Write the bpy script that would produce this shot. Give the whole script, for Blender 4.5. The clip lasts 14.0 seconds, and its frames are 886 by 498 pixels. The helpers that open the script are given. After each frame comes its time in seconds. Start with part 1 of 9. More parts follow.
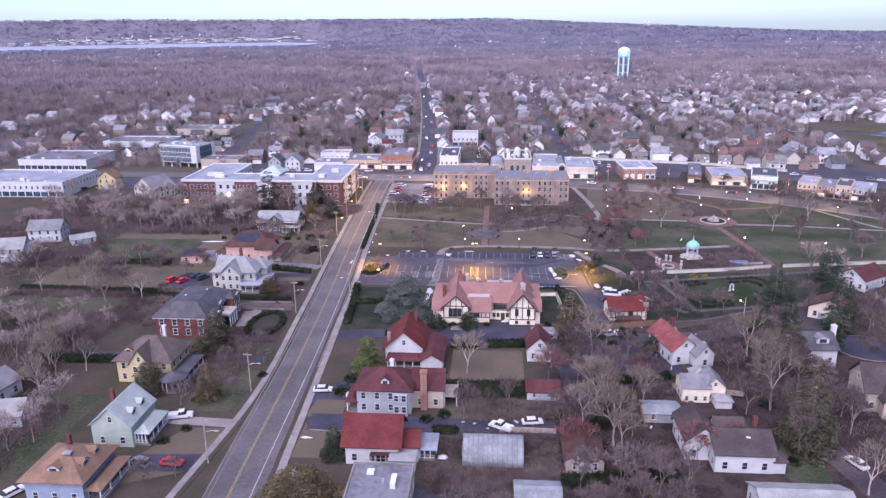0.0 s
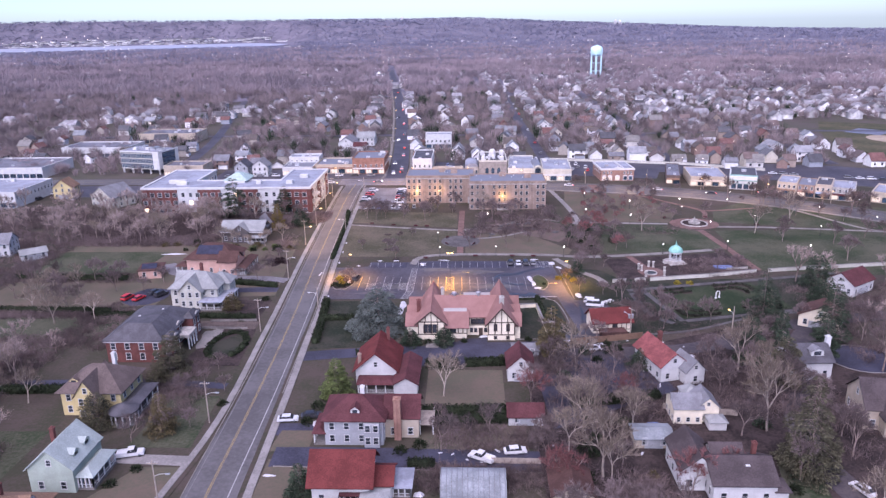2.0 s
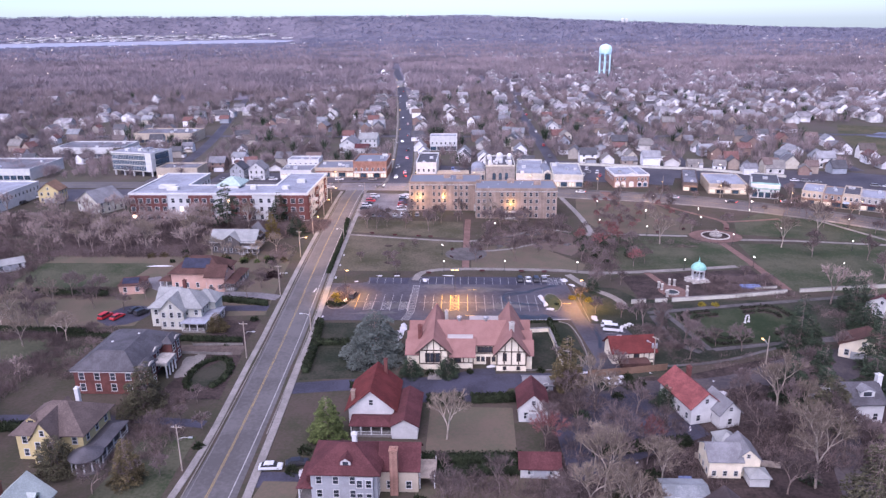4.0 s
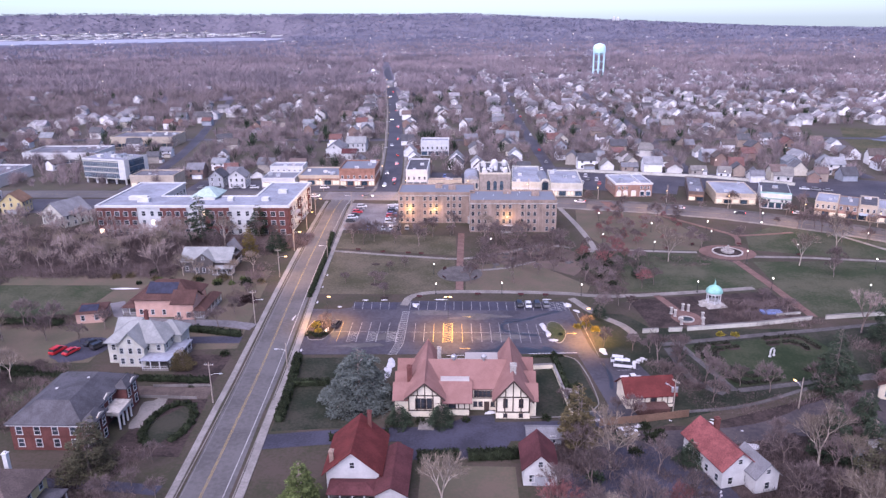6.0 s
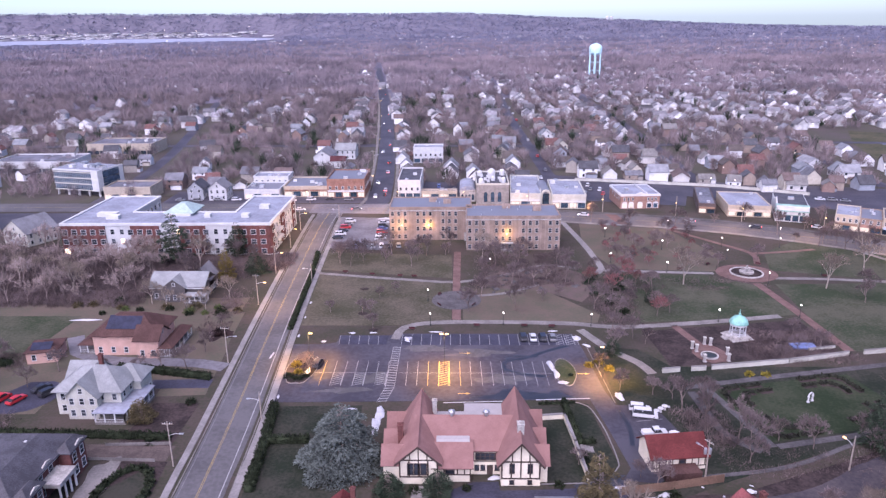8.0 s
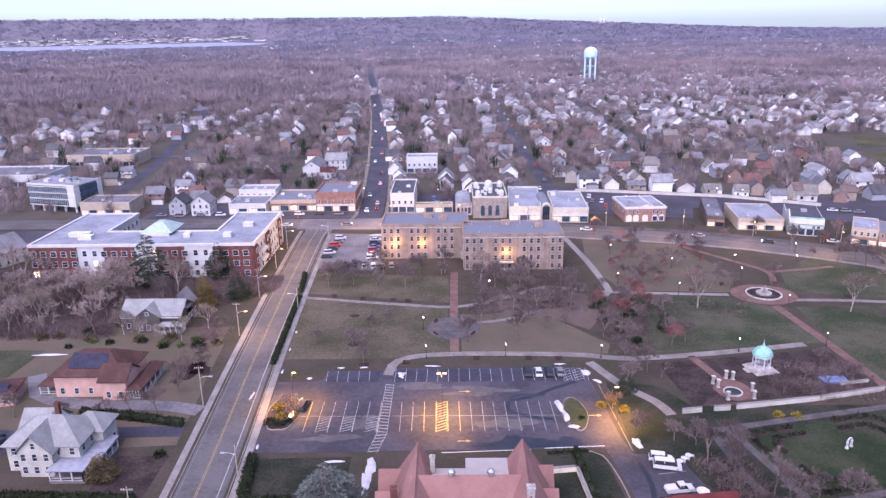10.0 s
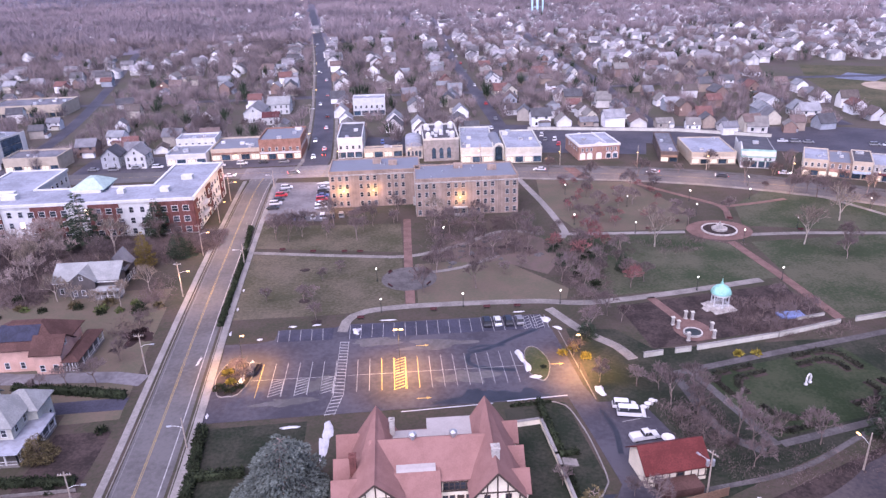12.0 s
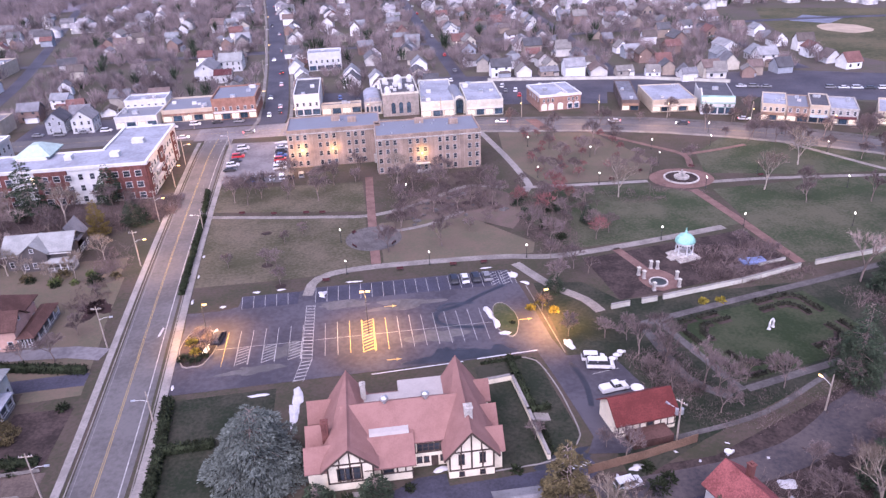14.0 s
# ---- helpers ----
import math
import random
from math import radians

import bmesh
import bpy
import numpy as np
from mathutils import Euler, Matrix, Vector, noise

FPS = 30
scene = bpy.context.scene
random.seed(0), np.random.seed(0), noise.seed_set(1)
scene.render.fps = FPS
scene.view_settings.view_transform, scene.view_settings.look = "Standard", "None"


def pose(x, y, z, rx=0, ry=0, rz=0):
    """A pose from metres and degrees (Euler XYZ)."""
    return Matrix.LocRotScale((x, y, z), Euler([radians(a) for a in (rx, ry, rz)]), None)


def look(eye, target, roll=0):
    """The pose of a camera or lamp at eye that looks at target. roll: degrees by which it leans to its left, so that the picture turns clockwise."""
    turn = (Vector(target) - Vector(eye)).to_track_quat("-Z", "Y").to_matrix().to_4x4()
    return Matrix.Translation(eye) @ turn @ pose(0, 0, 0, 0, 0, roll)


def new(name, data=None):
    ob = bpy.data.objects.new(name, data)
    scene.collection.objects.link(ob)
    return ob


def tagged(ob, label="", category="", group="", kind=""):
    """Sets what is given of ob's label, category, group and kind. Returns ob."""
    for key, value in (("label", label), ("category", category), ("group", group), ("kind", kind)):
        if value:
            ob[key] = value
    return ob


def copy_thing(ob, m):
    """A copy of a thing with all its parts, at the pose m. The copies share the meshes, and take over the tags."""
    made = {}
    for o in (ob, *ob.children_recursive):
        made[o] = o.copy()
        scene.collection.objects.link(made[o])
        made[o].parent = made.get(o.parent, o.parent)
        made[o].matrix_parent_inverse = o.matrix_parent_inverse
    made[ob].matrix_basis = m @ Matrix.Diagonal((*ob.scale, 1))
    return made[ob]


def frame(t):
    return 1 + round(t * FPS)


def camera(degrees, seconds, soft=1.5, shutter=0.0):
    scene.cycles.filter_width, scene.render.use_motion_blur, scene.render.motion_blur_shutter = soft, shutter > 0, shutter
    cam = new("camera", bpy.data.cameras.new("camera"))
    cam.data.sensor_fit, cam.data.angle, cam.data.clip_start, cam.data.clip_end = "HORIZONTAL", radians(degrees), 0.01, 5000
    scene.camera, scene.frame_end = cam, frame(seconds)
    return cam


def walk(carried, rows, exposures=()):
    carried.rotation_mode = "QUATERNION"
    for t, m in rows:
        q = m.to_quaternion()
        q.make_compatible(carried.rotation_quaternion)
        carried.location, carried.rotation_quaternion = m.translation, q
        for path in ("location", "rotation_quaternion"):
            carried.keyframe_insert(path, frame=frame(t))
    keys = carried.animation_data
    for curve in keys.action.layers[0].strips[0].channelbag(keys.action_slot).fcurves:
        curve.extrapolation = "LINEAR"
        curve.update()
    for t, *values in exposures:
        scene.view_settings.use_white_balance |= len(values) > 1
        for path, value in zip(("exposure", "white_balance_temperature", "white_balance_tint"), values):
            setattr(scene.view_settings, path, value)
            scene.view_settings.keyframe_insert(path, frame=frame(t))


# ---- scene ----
# seconds, eye, target, roll
cam = camera(64.0, 14.0, soft=1.4)
PATH = [
    (0, (21.78, -260.14, 85.60), (14.66, -165.05, 55.48), -0.52),
    (0.5, (21.67, -256.57, 85.57), (15.66, -161.38, 55.53), -0.71),
    (1, (21.73, -253.51, 85.29), (17.68, -158.20, 55.32), -1.00),
    (1.5, (21.81, -250.91, 85.22), (18.22, -155.61, 55.14), -1.03),
    (2, (21.60, -247.26, 85.25), (17.90, -152.00, 55.04), -0.88),
    (2.5, (21.42, -242.90, 85.23), (17.40, -147.70, 54.87), -0.71),
    (3, (21.32, -238.04, 85.06), (16.83, -142.87, 54.68), -0.61),
    (5.5, (19.87, -210.51, 85.59), (16.45, -115.41, 54.86), -0.44),
    (6, (19.67, -204.73, 85.75), (16.62, -109.62, 55.00), -0.44),
    (6.5, (19.61, -199.02, 85.97), (16.82, -103.92, 55.17), -0.47),
    (7, (19.50, -193.05, 86.04), (16.94, -97.95, 55.24), -0.50),
    (7.5, (19.10, -186.95, 86.24), (16.79, -91.86, 55.40), -0.51),
    (8, (18.64, -181.06, 86.48), (16.47, -85.96, 55.64), -0.53),
    (10.5, (17.70, -159.68, 87.07), (16.94, -64.37, 56.82), -0.96),
    (11, (17.83, -157.32, 86.87), (17.83, -61.97, 56.71), -1.14),
    (11.5, (18.20, -156.26, 86.08), (19.45, -61.74, 53.45), -1.43),
    (12, (18.01, -154.43, 86.54), (22.97, -62.26, 48.08), -1.75),
    (12.5, (18.10, -153.19, 86.66), (25.80, -61.27, 48.06), -2.28),
    (13, (18.06, -152.62, 85.91), (27.14, -60.99, 46.91), -2.52),
    (13.5, (17.86, -151.98, 86.36), (26.91, -62.91, 41.81), -2.52),
    (14, (17.93, -151.65, 86.51), (27.51, -62.63, 41.96), -2.55),
]
walk(cam, [(t, look(e, g, r)) for t, e, g, r in PATH], exposures=[(0.0, 1.43, 6050, 28), (8.0, 1.46, 6050, 30), (11.0, 1.5, 6050, 32), (12.0, 1.58, 6080, 32), (14.0, 1.67, 6110, 32.5)])

# ---- light: clear dusk, the sun just gone behind the camera ----
world = bpy.data.worlds.new("dusk")
scene.world = world
world.use_nodes = True
wn = world.node_tree.nodes
sky = wn.new("ShaderNodeTexSky")
sky.sky_type, sky.sun_disc = "NISHITA", False
sky.sun_elevation, sky.sun_rotation = radians(30), radians(180)
sky.air_density, sky.dust_density, sky.ozone_density = 1.0, 0.6, 8.0
world.node_tree.links.new(sky.outputs[0], wn["Background"].inputs[0])
wn["Background"].inputs[1].default_value = 0.075
sun = new("sun", bpy.data.lights.new("sun", "SUN"))
sun.data.energy, sun.data.angle, sun.data.color = 3.0, radians(90), (1.0, 0.93, 0.95)
sun.matrix_world = look((0, 0, 100), (30, 66, 0))


# ---- materials ----
def mat(name, c, rough=0.85, c2=None, s1=0.3, s2=4.0, amt=0.3, bump=0.0, metal=0.0, rnd=0.0, world=False, palette=None, islands=0.0, emit=None, brick=None):
    m = bpy.data.materials.new(name)
    m.use_nodes = True
    nt = m.node_tree
    b = nt.nodes["Principled BSDF"]
    b.inputs["Roughness"].default_value, b.inputs["Metallic"].default_value = rough, metal
    b.inputs["Specular IOR Level"].default_value = 0.12 if rough >= 0.85 else (0.25 if rough >= 0.7 else 0.5)
    if emit:
        b.inputs["Emission Color"].default_value, b.inputs["Emission Strength"].default_value = (*emit[:3], 1), emit[3]
    if world:
        where = nt.nodes.new("ShaderNodeNewGeometry").outputs["Position"]
    else:
        where = nt.nodes.new("ShaderNodeTexCoord").outputs["Object"]

    def noisy(scale, detail):
        n = nt.nodes.new("ShaderNodeTexNoise")
        n.inputs["Scale"].default_value, n.inputs["Detail"].default_value, n.inputs["Roughness"].default_value = scale, detail, 0.6
        nt.links.new(where, n.inputs["Vector"])
        return n.outputs["Fac"]

    def maths(op, a, v):
        n = nt.nodes.new("ShaderNodeMath")
        n.operation = op
        for i, k in enumerate((a, v)):
            if isinstance(k, (int, float)):
                n.inputs[i].default_value = k
            else:
                nt.links.new(k, n.inputs[i])
        return n.outputs[0]

    coarse, fine = noisy(s1, 4), noisy(s2, 3)
    fac = maths("ADD", maths("MULTIPLY", coarse, 0.6), maths("MULTIPLY", fine, 0.4))
    ramp = nt.nodes.new("ShaderNodeMapRange")
    ramp.inputs[1].default_value, ramp.inputs[2].default_value = 0.42, 0.58
    nt.links.new(fac, ramp.inputs[0])
    mix = nt.nodes.new("ShaderNodeMix")
    mix.data_type = "RGBA"
    a = [max(0.0, k * (1 - amt)) for k in c]
    z = list(c2) if c2 else [min(1.0, k * (1 + amt)) for k in c]
    mix.inputs[6].default_value, mix.inputs[7].default_value = (*a, 1), (*z, 1)
    nt.links.new(ramp.outputs[0], mix.inputs[0])
    out = mix.outputs[2]
    info = None
    if palette:
        info = nt.nodes.new("ShaderNodeObjectInfo")
        cr = nt.nodes.new("ShaderNodeValToRGB")
        cr.color_ramp.interpolation = "CONSTANT"
        for i, col in enumerate(palette):
            e = cr.color_ramp.elements[i] if i < 2 else cr.color_ramp.elements.new(0.5)
            e.color = (*col, 1)
        for i, e in enumerate(cr.color_ramp.elements):
            e.position = i / len(palette)
        nt.links.new(info.outputs["Random"], cr.inputs[0])
        mul = nt.nodes.new("ShaderNodeMix")
        mul.data_type, mul.blend_type = "RGBA", "MULTIPLY"
        mul.inputs[0].default_value = 1.0
        nt.links.new(cr.outputs[0], mul.inputs[6])
        nt.links.new(out, mul.inputs[7])
        out = mul.outputs[2]
    if brick:
        tex = nt.nodes.new("ShaderNodeTexBrick")
        tex.inputs["Scale"].default_value, tex.inputs["Mortar Size"].default_value = 1.0, 0.02
        tex.inputs["Brick Width"].default_value, tex.inputs["Row Height"].default_value = brick
        tex.inputs["Color1"].default_value, tex.inputs["Color2"].default_value = (1, 1, 1, 1), (0.72, 0.72, 0.72, 1)
        tex.inputs["Mortar"].default_value = (0.85, 0.82, 0.8, 1)
        nt.links.new(where, tex.inputs["Vector"])
        mul = nt.nodes.new("ShaderNodeMix")
        mul.data_type, mul.blend_type = "RGBA", "MULTIPLY"
        mul.inputs[0].default_value = 1.0
        nt.links.new(tex.outputs[0], mul.inputs[6])
        nt.links.new(out, mul.inputs[7])
        out = mul.outputs[2]
    if rnd or islands:
        if islands:
            src = nt.nodes.new("ShaderNodeNewGeometry").outputs["Random Per Island"]
        else:
            src = nt.nodes.new("ShaderNodeObjectInfo").outputs["Random"]
        k = islands or rnd
        hsv = nt.nodes.new("ShaderNodeHueSaturation")
        nt.links.new(maths("ADD", maths("MULTIPLY", src, 2 * k), 1 - k), hsv.inputs["Value"])
        nt.links.new(out, hsv.inputs["Color"])
        out = hsv.outputs[0]
    nt.links.new(out, b.inputs["Base Color"])
    if bump:
        bn = nt.nodes.new("ShaderNodeBump")
        bn.inputs["Strength"].default_value, bn.inputs["Distance"].default_value = min(1.0, bump), 0.05
        nt.links.new(fine, bn.inputs["Height"])
        nt.links.new(bn.outputs[0], b.inputs["Normal"])
    return m


M = {}
M["earth"] = mat("earth", (0.069, 0.054, 0.047), 0.95, c2=(0.034, 0.034, 0.023), s1=0.09, s2=1.3, amt=0.2, bump=0.5, world=True)
M["lawn"] = mat("lawn", (0.034, 0.048, 0.025), 0.95, c2=(0.06, 0.059, 0.042), s1=0.07, s2=1.3, bump=0.5, world=True)
M["park_lawn"] = mat("worn_park_lawn", (0.056, 0.057, 0.035), 0.95, c2=(0.084, 0.071, 0.055), s1=0.06, s2=1.2, bump=0.5, world=True)
M["garden_lawn"] = mat("garden_lawn", (0.021, 0.034, 0.016), 0.95, c2=(0.034, 0.04, 0.024), s1=0.1, s2=1.4, bump=0.5, world=True)
M["green"] = mat("green_lawn", (0.0175, 0.0245, 0.0155), 0.95, c2=(0.034, 0.033, 0.026), s1=0.1, s2=1.4, bump=0.5, world=True)
M["dry_lawn"] = mat("dry_lawn", (0.13, 0.102, 0.081), 0.95, c2=(0.07, 0.065, 0.047), s1=0.1, s2=1.3, bump=0.5, world=True)
M["street"] = mat("street_asphalt", (0.1056, 0.0994, 0.1093), 0.8, s1=0.08, s2=0.8, amt=0.25, bump=0.1, world=True)
M["soil"] = mat("bare_soil", (0.132, 0.096, 0.09), 0.95, c2=(0.075, 0.063, 0.051), s1=0.25, s2=1.6, bump=0.5, world=True)
M["tint_court"] = mat("blue_court", (0.1, 0.11, 0.15), 0.8, s1=0.2, s2=2.0, amt=0.2, world=True)
M["mint_roof"] = mat("mint_shingle", (0.25, 0.285, 0.275), 0.85, s1=0.25, s2=4.0, amt=0.15, bump=0.3)
M["dark_brown_roof"] = mat("dark_brown_shingle", (0.052, 0.042, 0.044), 0.9, s1=0.25, s2=4.0, amt=0.25, bump=0.4)
M["red_bed"] = mat("red_mulch", (0.04, 0.022, 0.022), 0.95, c2=(0.02, 0.014, 0.014), s1=0.6, s2=3.0, bump=0.5, world=True)
M["garden"] = mat("garden", (0.0286, 0.022, 0.0214), 0.95, c2=(0.0477, 0.0351, 0.0337), s1=0.2, s2=1.5, bump=0.5, world=True)
M["asphalt"] = mat("asphalt", (0.030, 0.030, 0.046), 0.8, s1=0.12, s2=2.0, amt=0.3, bump=0.15, world=True)
M["old_asphalt"] = mat("old_lane_asphalt", (0.05, 0.046, 0.056), 0.85, c2=(0.066, 0.056, 0.058), s1=0.1, s2=1.2, amt=0.3, bump=0.15, world=True)
M["lot_asphalt"] = mat("lot_asphalt", (0.038, 0.035, 0.046), 0.7, c2=(0.054, 0.05, 0.062), s1=0.07, s2=0.9, amt=0.2, bump=0.15, world=True)
M["road"] = mat("road_asphalt", (0.073, 0.069, 0.072), 0.8, s1=0.08, s2=1.0, amt=0.2, bump=0.1, world=True)
M["wet"] = mat("wet_asphalt", (0.02, 0.02, 0.025), 0.45, world=True)
M["walk"] = mat("concrete", (0.1655, 0.1547, 0.1511), 0.9, s1=0.2, s2=2.0, amt=0.18, world=True)
M["walk_dull"] = mat("old_concrete", (0.1445, 0.1334, 0.1275), 0.9, s1=0.2, s2=2.0, amt=0.22, world=True)
M["path"] = mat("dark_path", (0.07, 0.0651, 0.0665), 0.9, s1=0.2, s2=2.0, amt=0.25, world=True)
M["brickpave"] = mat("brick_paving", (0.112, 0.07, 0.063), 0.9, s1=0.3, s2=3.0, amt=0.2, world=True)
M["snow"] = mat("snow", (0.3516, 0.3516, 0.374), 0.7, s1=0.5, s2=3.0, amt=0.1, bump=0.5)
M["white_line"] = mat("white_line", (0.215, 0.212, 0.215), 0.7, c2=(0.29, 0.287, 0.29), s1=0.8, s2=5, amt=0.25, world=True)
# near car park lamps this yellow also stands for sodium light on lines
M["yellow_line"] = mat("yellow_line", (0.42, 0.29, 0.09), 0.7, s1=1.0, s2=6, amt=0.25, world=True)
M["stucco"] = mat("cream_stucco", (0.6, 0.54, 0.43), 0.9, s1=0.3, s2=5, amt=0.12)
M["timber"] = mat("dark_timber", (0.05, 0.035, 0.03), 0.8, s1=0.8, s2=8)
M["tile"] = mat("red_clay_tile", (0.178, 0.097, 0.088), 0.85, c2=(0.198, 0.11, 0.1), s1=0.35, s2=4.0, amt=0.07, bump=0.35)
M["hall_flat"] = mat("pale_felt_roof", (0.25, 0.232, 0.228), 0.8, s1=0.3, s2=3, amt=0.06)
M["sand"] = mat("bare_sand", (0.25, 0.205, 0.16), 0.95, s1=0.1, s2=1.5, amt=0.15, world=True)
M["red_roof"] = mat("red_shingle", (0.088, 0.0225, 0.0215), 0.85, s1=0.25, s2=4.0, amt=0.22, bump=0.4)
M["dark_red_roof"] = mat("dark_red_shingle", (0.066, 0.025, 0.028), 0.85, s1=0.25, s2=4.0, amt=0.25, bump=0.4)
M["brown_roof"] = mat("brown_shingle", (0.063, 0.0348, 0.0312), 0.9, s1=0.25, s2=4.0, amt=0.25, bump=0.4)
M["mauve_roof"] = mat("brown_grey_shingle", (0.0863, 0.0675, 0.0638), 0.9, s1=0.25, s2=4.0, amt=0.22, bump=0.4)
M["tan_roof"] = mat("tan_shingle", (0.1485, 0.0945, 0.0675), 0.9, s1=0.25, s2=4.0, amt=0.2, bump=0.4)
M["old_red_roof"] = mat("old_red_shingle", (0.15, 0.05, 0.05), 0.9, s1=0.25, s2=4.0, amt=0.3, bump=0.4)
M["hut"] = mat("corrugated_sheet", (0.16, 0.175, 0.19), 0.7, s1=0.3, s2=4.0, amt=0.25)
M["slate"] = mat("dark_slate", (0.0531, 0.051, 0.0595), 0.7, s1=0.25, s2=4.0, amt=0.3, bump=0.4)
M["grey_roof"] = mat("grey_shingle", (0.135, 0.135, 0.1485), 0.85, s1=0.25, s2=4.0, amt=0.2, bump=0.4)
M["pale_roof"] = mat("pale_grey_shingle", (0.188, 0.194, 0.196), 0.85, s1=0.25, s2=4.0, amt=0.18, bump=0.3)
M["membrane"] = mat("pale_membrane", (0.181, 0.191, 0.2271), 0.7, s1=0.12, s2=1.0, amt=0.2)
M["lead_membrane"] = mat("blue_grey_membrane", (0.17, 0.1827, 0.221), 0.65, c2=(0.1105, 0.1148, 0.136), s1=0.15, s2=1.2, amt=0.3)
M["grey_membrane"] = mat("grey_membrane", (0.1031, 0.1031, 0.1203), 0.7, s1=0.12, s2=1.0, amt=0.3)
M["metal"] = mat("galvanised_metal", (0.4, 0.41, 0.43), 0.45, metal=0.7, s1=0.5, s2=3)
M["white"] = mat("white_paint", (0.4241, 0.4241, 0.4241), 0.7, s1=0.4, s2=5, amt=0.1)
M["cream"] = mat("cream_paint", (0.425, 0.3485, 0.1785), 0.75, s1=0.4, s2=5, amt=0.1)
M["sage"] = mat("sage_paint", (0.288, 0.336, 0.288), 0.75, s1=0.4, s2=5, amt=0.1)
M["grey_paint"] = mat("grey_paint", (0.27, 0.28, 0.3), 0.75, s1=0.4, s2=5, amt=0.12)
M["beige"] = mat("beige_stucco", (0.3444, 0.2952, 0.2378), 0.85, s1=0.4, s2=5, amt=0.12)
M["blue_grey"] = mat("blue_grey_paint", (0.2, 0.24, 0.3), 0.75, s1=0.4, s2=5, amt=0.12)
M["pink"] = mat("pink_stucco", (0.43, 0.275, 0.228), 0.85, s1=0.4, s2=5, amt=0.12)
M["brick"] = mat("red_brick", (0.124, 0.0525, 0.048), 0.9, s1=0.5, s2=5, amt=0.22, brick=(0.4, 0.13))
M["tan_brick"] = mat("tan_brick", (0.262, 0.198, 0.166), 0.9, s1=0.25, s2=4, amt=0.2, brick=(0.4, 0.13))
M["old_brick"] = mat("old_brick", (0.26, 0.165, 0.14), 0.9, s1=0.4, s2=5, amt=0.2, brick=(0.4, 0.13))
M["orange_brick"] = mat("orange_brick", (0.235, 0.135, 0.108), 0.9, s1=0.4, s2=5, amt=0.2, brick=(0.4, 0.13))
M["bank_stone"] = mat("bank_stone", (0.195, 0.18, 0.172), 0.9, s1=0.6, s2=4, amt=0.2)
M["stone"] = mat("pale_stone", (0.288, 0.272, 0.256), 0.9, s1=0.6, s2=4, amt=0.25)
M["copper"] = mat("green_copper", (0.16, 0.34, 0.29), 0.6, s1=0.5, s2=4, amt=0.2)
M["pale_green"] = mat("pale_green_metal", (0.243, 0.315, 0.297), 0.6, s1=0.5, s2=4, amt=0.15)
M["aged_white"] = mat("aged_white_paint", (0.3784, 0.3696, 0.3256), 0.75, s1=0.3, s2=4, amt=0.15)
M["green_needle"] = mat("green_needles", (0.075, 0.095, 0.035), 0.9, s1=0.4, s2=3, amt=0.35, islands=0.35)
M["glass"] = mat("window_glass", (0.03, 0.035, 0.045), 0.12, s1=0.5, s2=3, amt=0.5, rnd=0.5)
M["tint_glass"] = mat("tinted_glass", (0.03, 0.05, 0.075), 0.15, s1=0.5, s2=3, amt=0.4, rnd=0.4)
M["solar"] = mat("solar_panel", (0.016, 0.018, 0.036), 0.72, s1=0.5, s2=3)
M["car_glass"] = mat("car_glass", (0.02, 0.022, 0.027), 0.72, s1=0.5, s2=3)
M["parterre_leaf"] = mat("parterre_leaves", (0.02, 0.021, 0.015), 0.9, s1=0.5, s2=3, amt=0.4, islands=0.3)
M["bark"] = mat("bark", (0.176, 0.1375, 0.1247), 0.95, s1=0.6, s2=6, amt=0.35, rnd=0.3)
M["pale_bark"] = mat("pale_bark", (0.289, 0.2465, 0.2125), 0.95, s1=0.6, s2=6, amt=0.3, rnd=0.2)
M["twig"] = mat("twigs", (0.112, 0.087, 0.087), 0.95, s1=0.5, s2=3, amt=0.3, rnd=0.35)
M["thicket_twig"] = mat("thicket_twigs", (0.262, 0.207, 0.192), 0.95, s1=0.5, s2=3, amt=0.3, islands=0.25)
M["pale_twig"] = mat("pale_twigs", (0.1688, 0.135, 0.1113), 0.95, s1=0.5, s2=3, amt=0.3, rnd=0.25)
M["red_twig"] = mat("reddish_twigs", (0.155, 0.068, 0.068), 0.95, s1=0.5, s2=3, amt=0.3, rnd=0.3)
# brown twigs lightened and cooled: distance haze held in their colour
M["woods"] = mat("pale_hazed_twigs", (0.2, 0.17, 0.192), 0.95, c2=(0.268, 0.217, 0.232), s1=0.006, s2=0.03, amt=0.3, islands=0.12, world=True)
M["town_twig"] = mat("town_twigs", (0.172, 0.144, 0.15), 0.95, c2=(0.248, 0.196, 0.198), s1=0.02, s2=0.12, amt=0.35, islands=0.25, world=True)
M["field"] = mat("field_grass", (0.05, 0.056, 0.03), 0.95, c2=(0.075, 0.066, 0.042), s1=0.03, s2=0.4, bump=0.3, world=True)
# blue-grey of distance haze is put into these twigs' colour
M["far_woods"] = mat("hazed_twigs", (0.132, 0.136, 0.19), 0.95, c2=(0.165, 0.162, 0.212), s1=0.003, s2=0.012, amt=0.12, islands=0.06, world=True)
# far leaf litter with the blue of haze mixed into its colour
M["hazed_floor"] = mat("hazed_leaf_litter", (0.11, 0.104, 0.135), 0.95, c2=(0.138, 0.127, 0.157), s1=0.006, s2=0.05, amt=0.2, world=True)
M["town_ground"] = mat("town_gardens", (0.085, 0.07, 0.068), 0.95, c2=(0.056, 0.054, 0.04), s1=0.04, s2=0.5, amt=0.2, bump=0.4, world=True)
M["worn_yellow"] = mat("worn_yellow_line", (0.3, 0.215, 0.085), 0.8, c2=(0.2, 0.15, 0.085), s1=0.6, s2=3, amt=0.2, world=True)
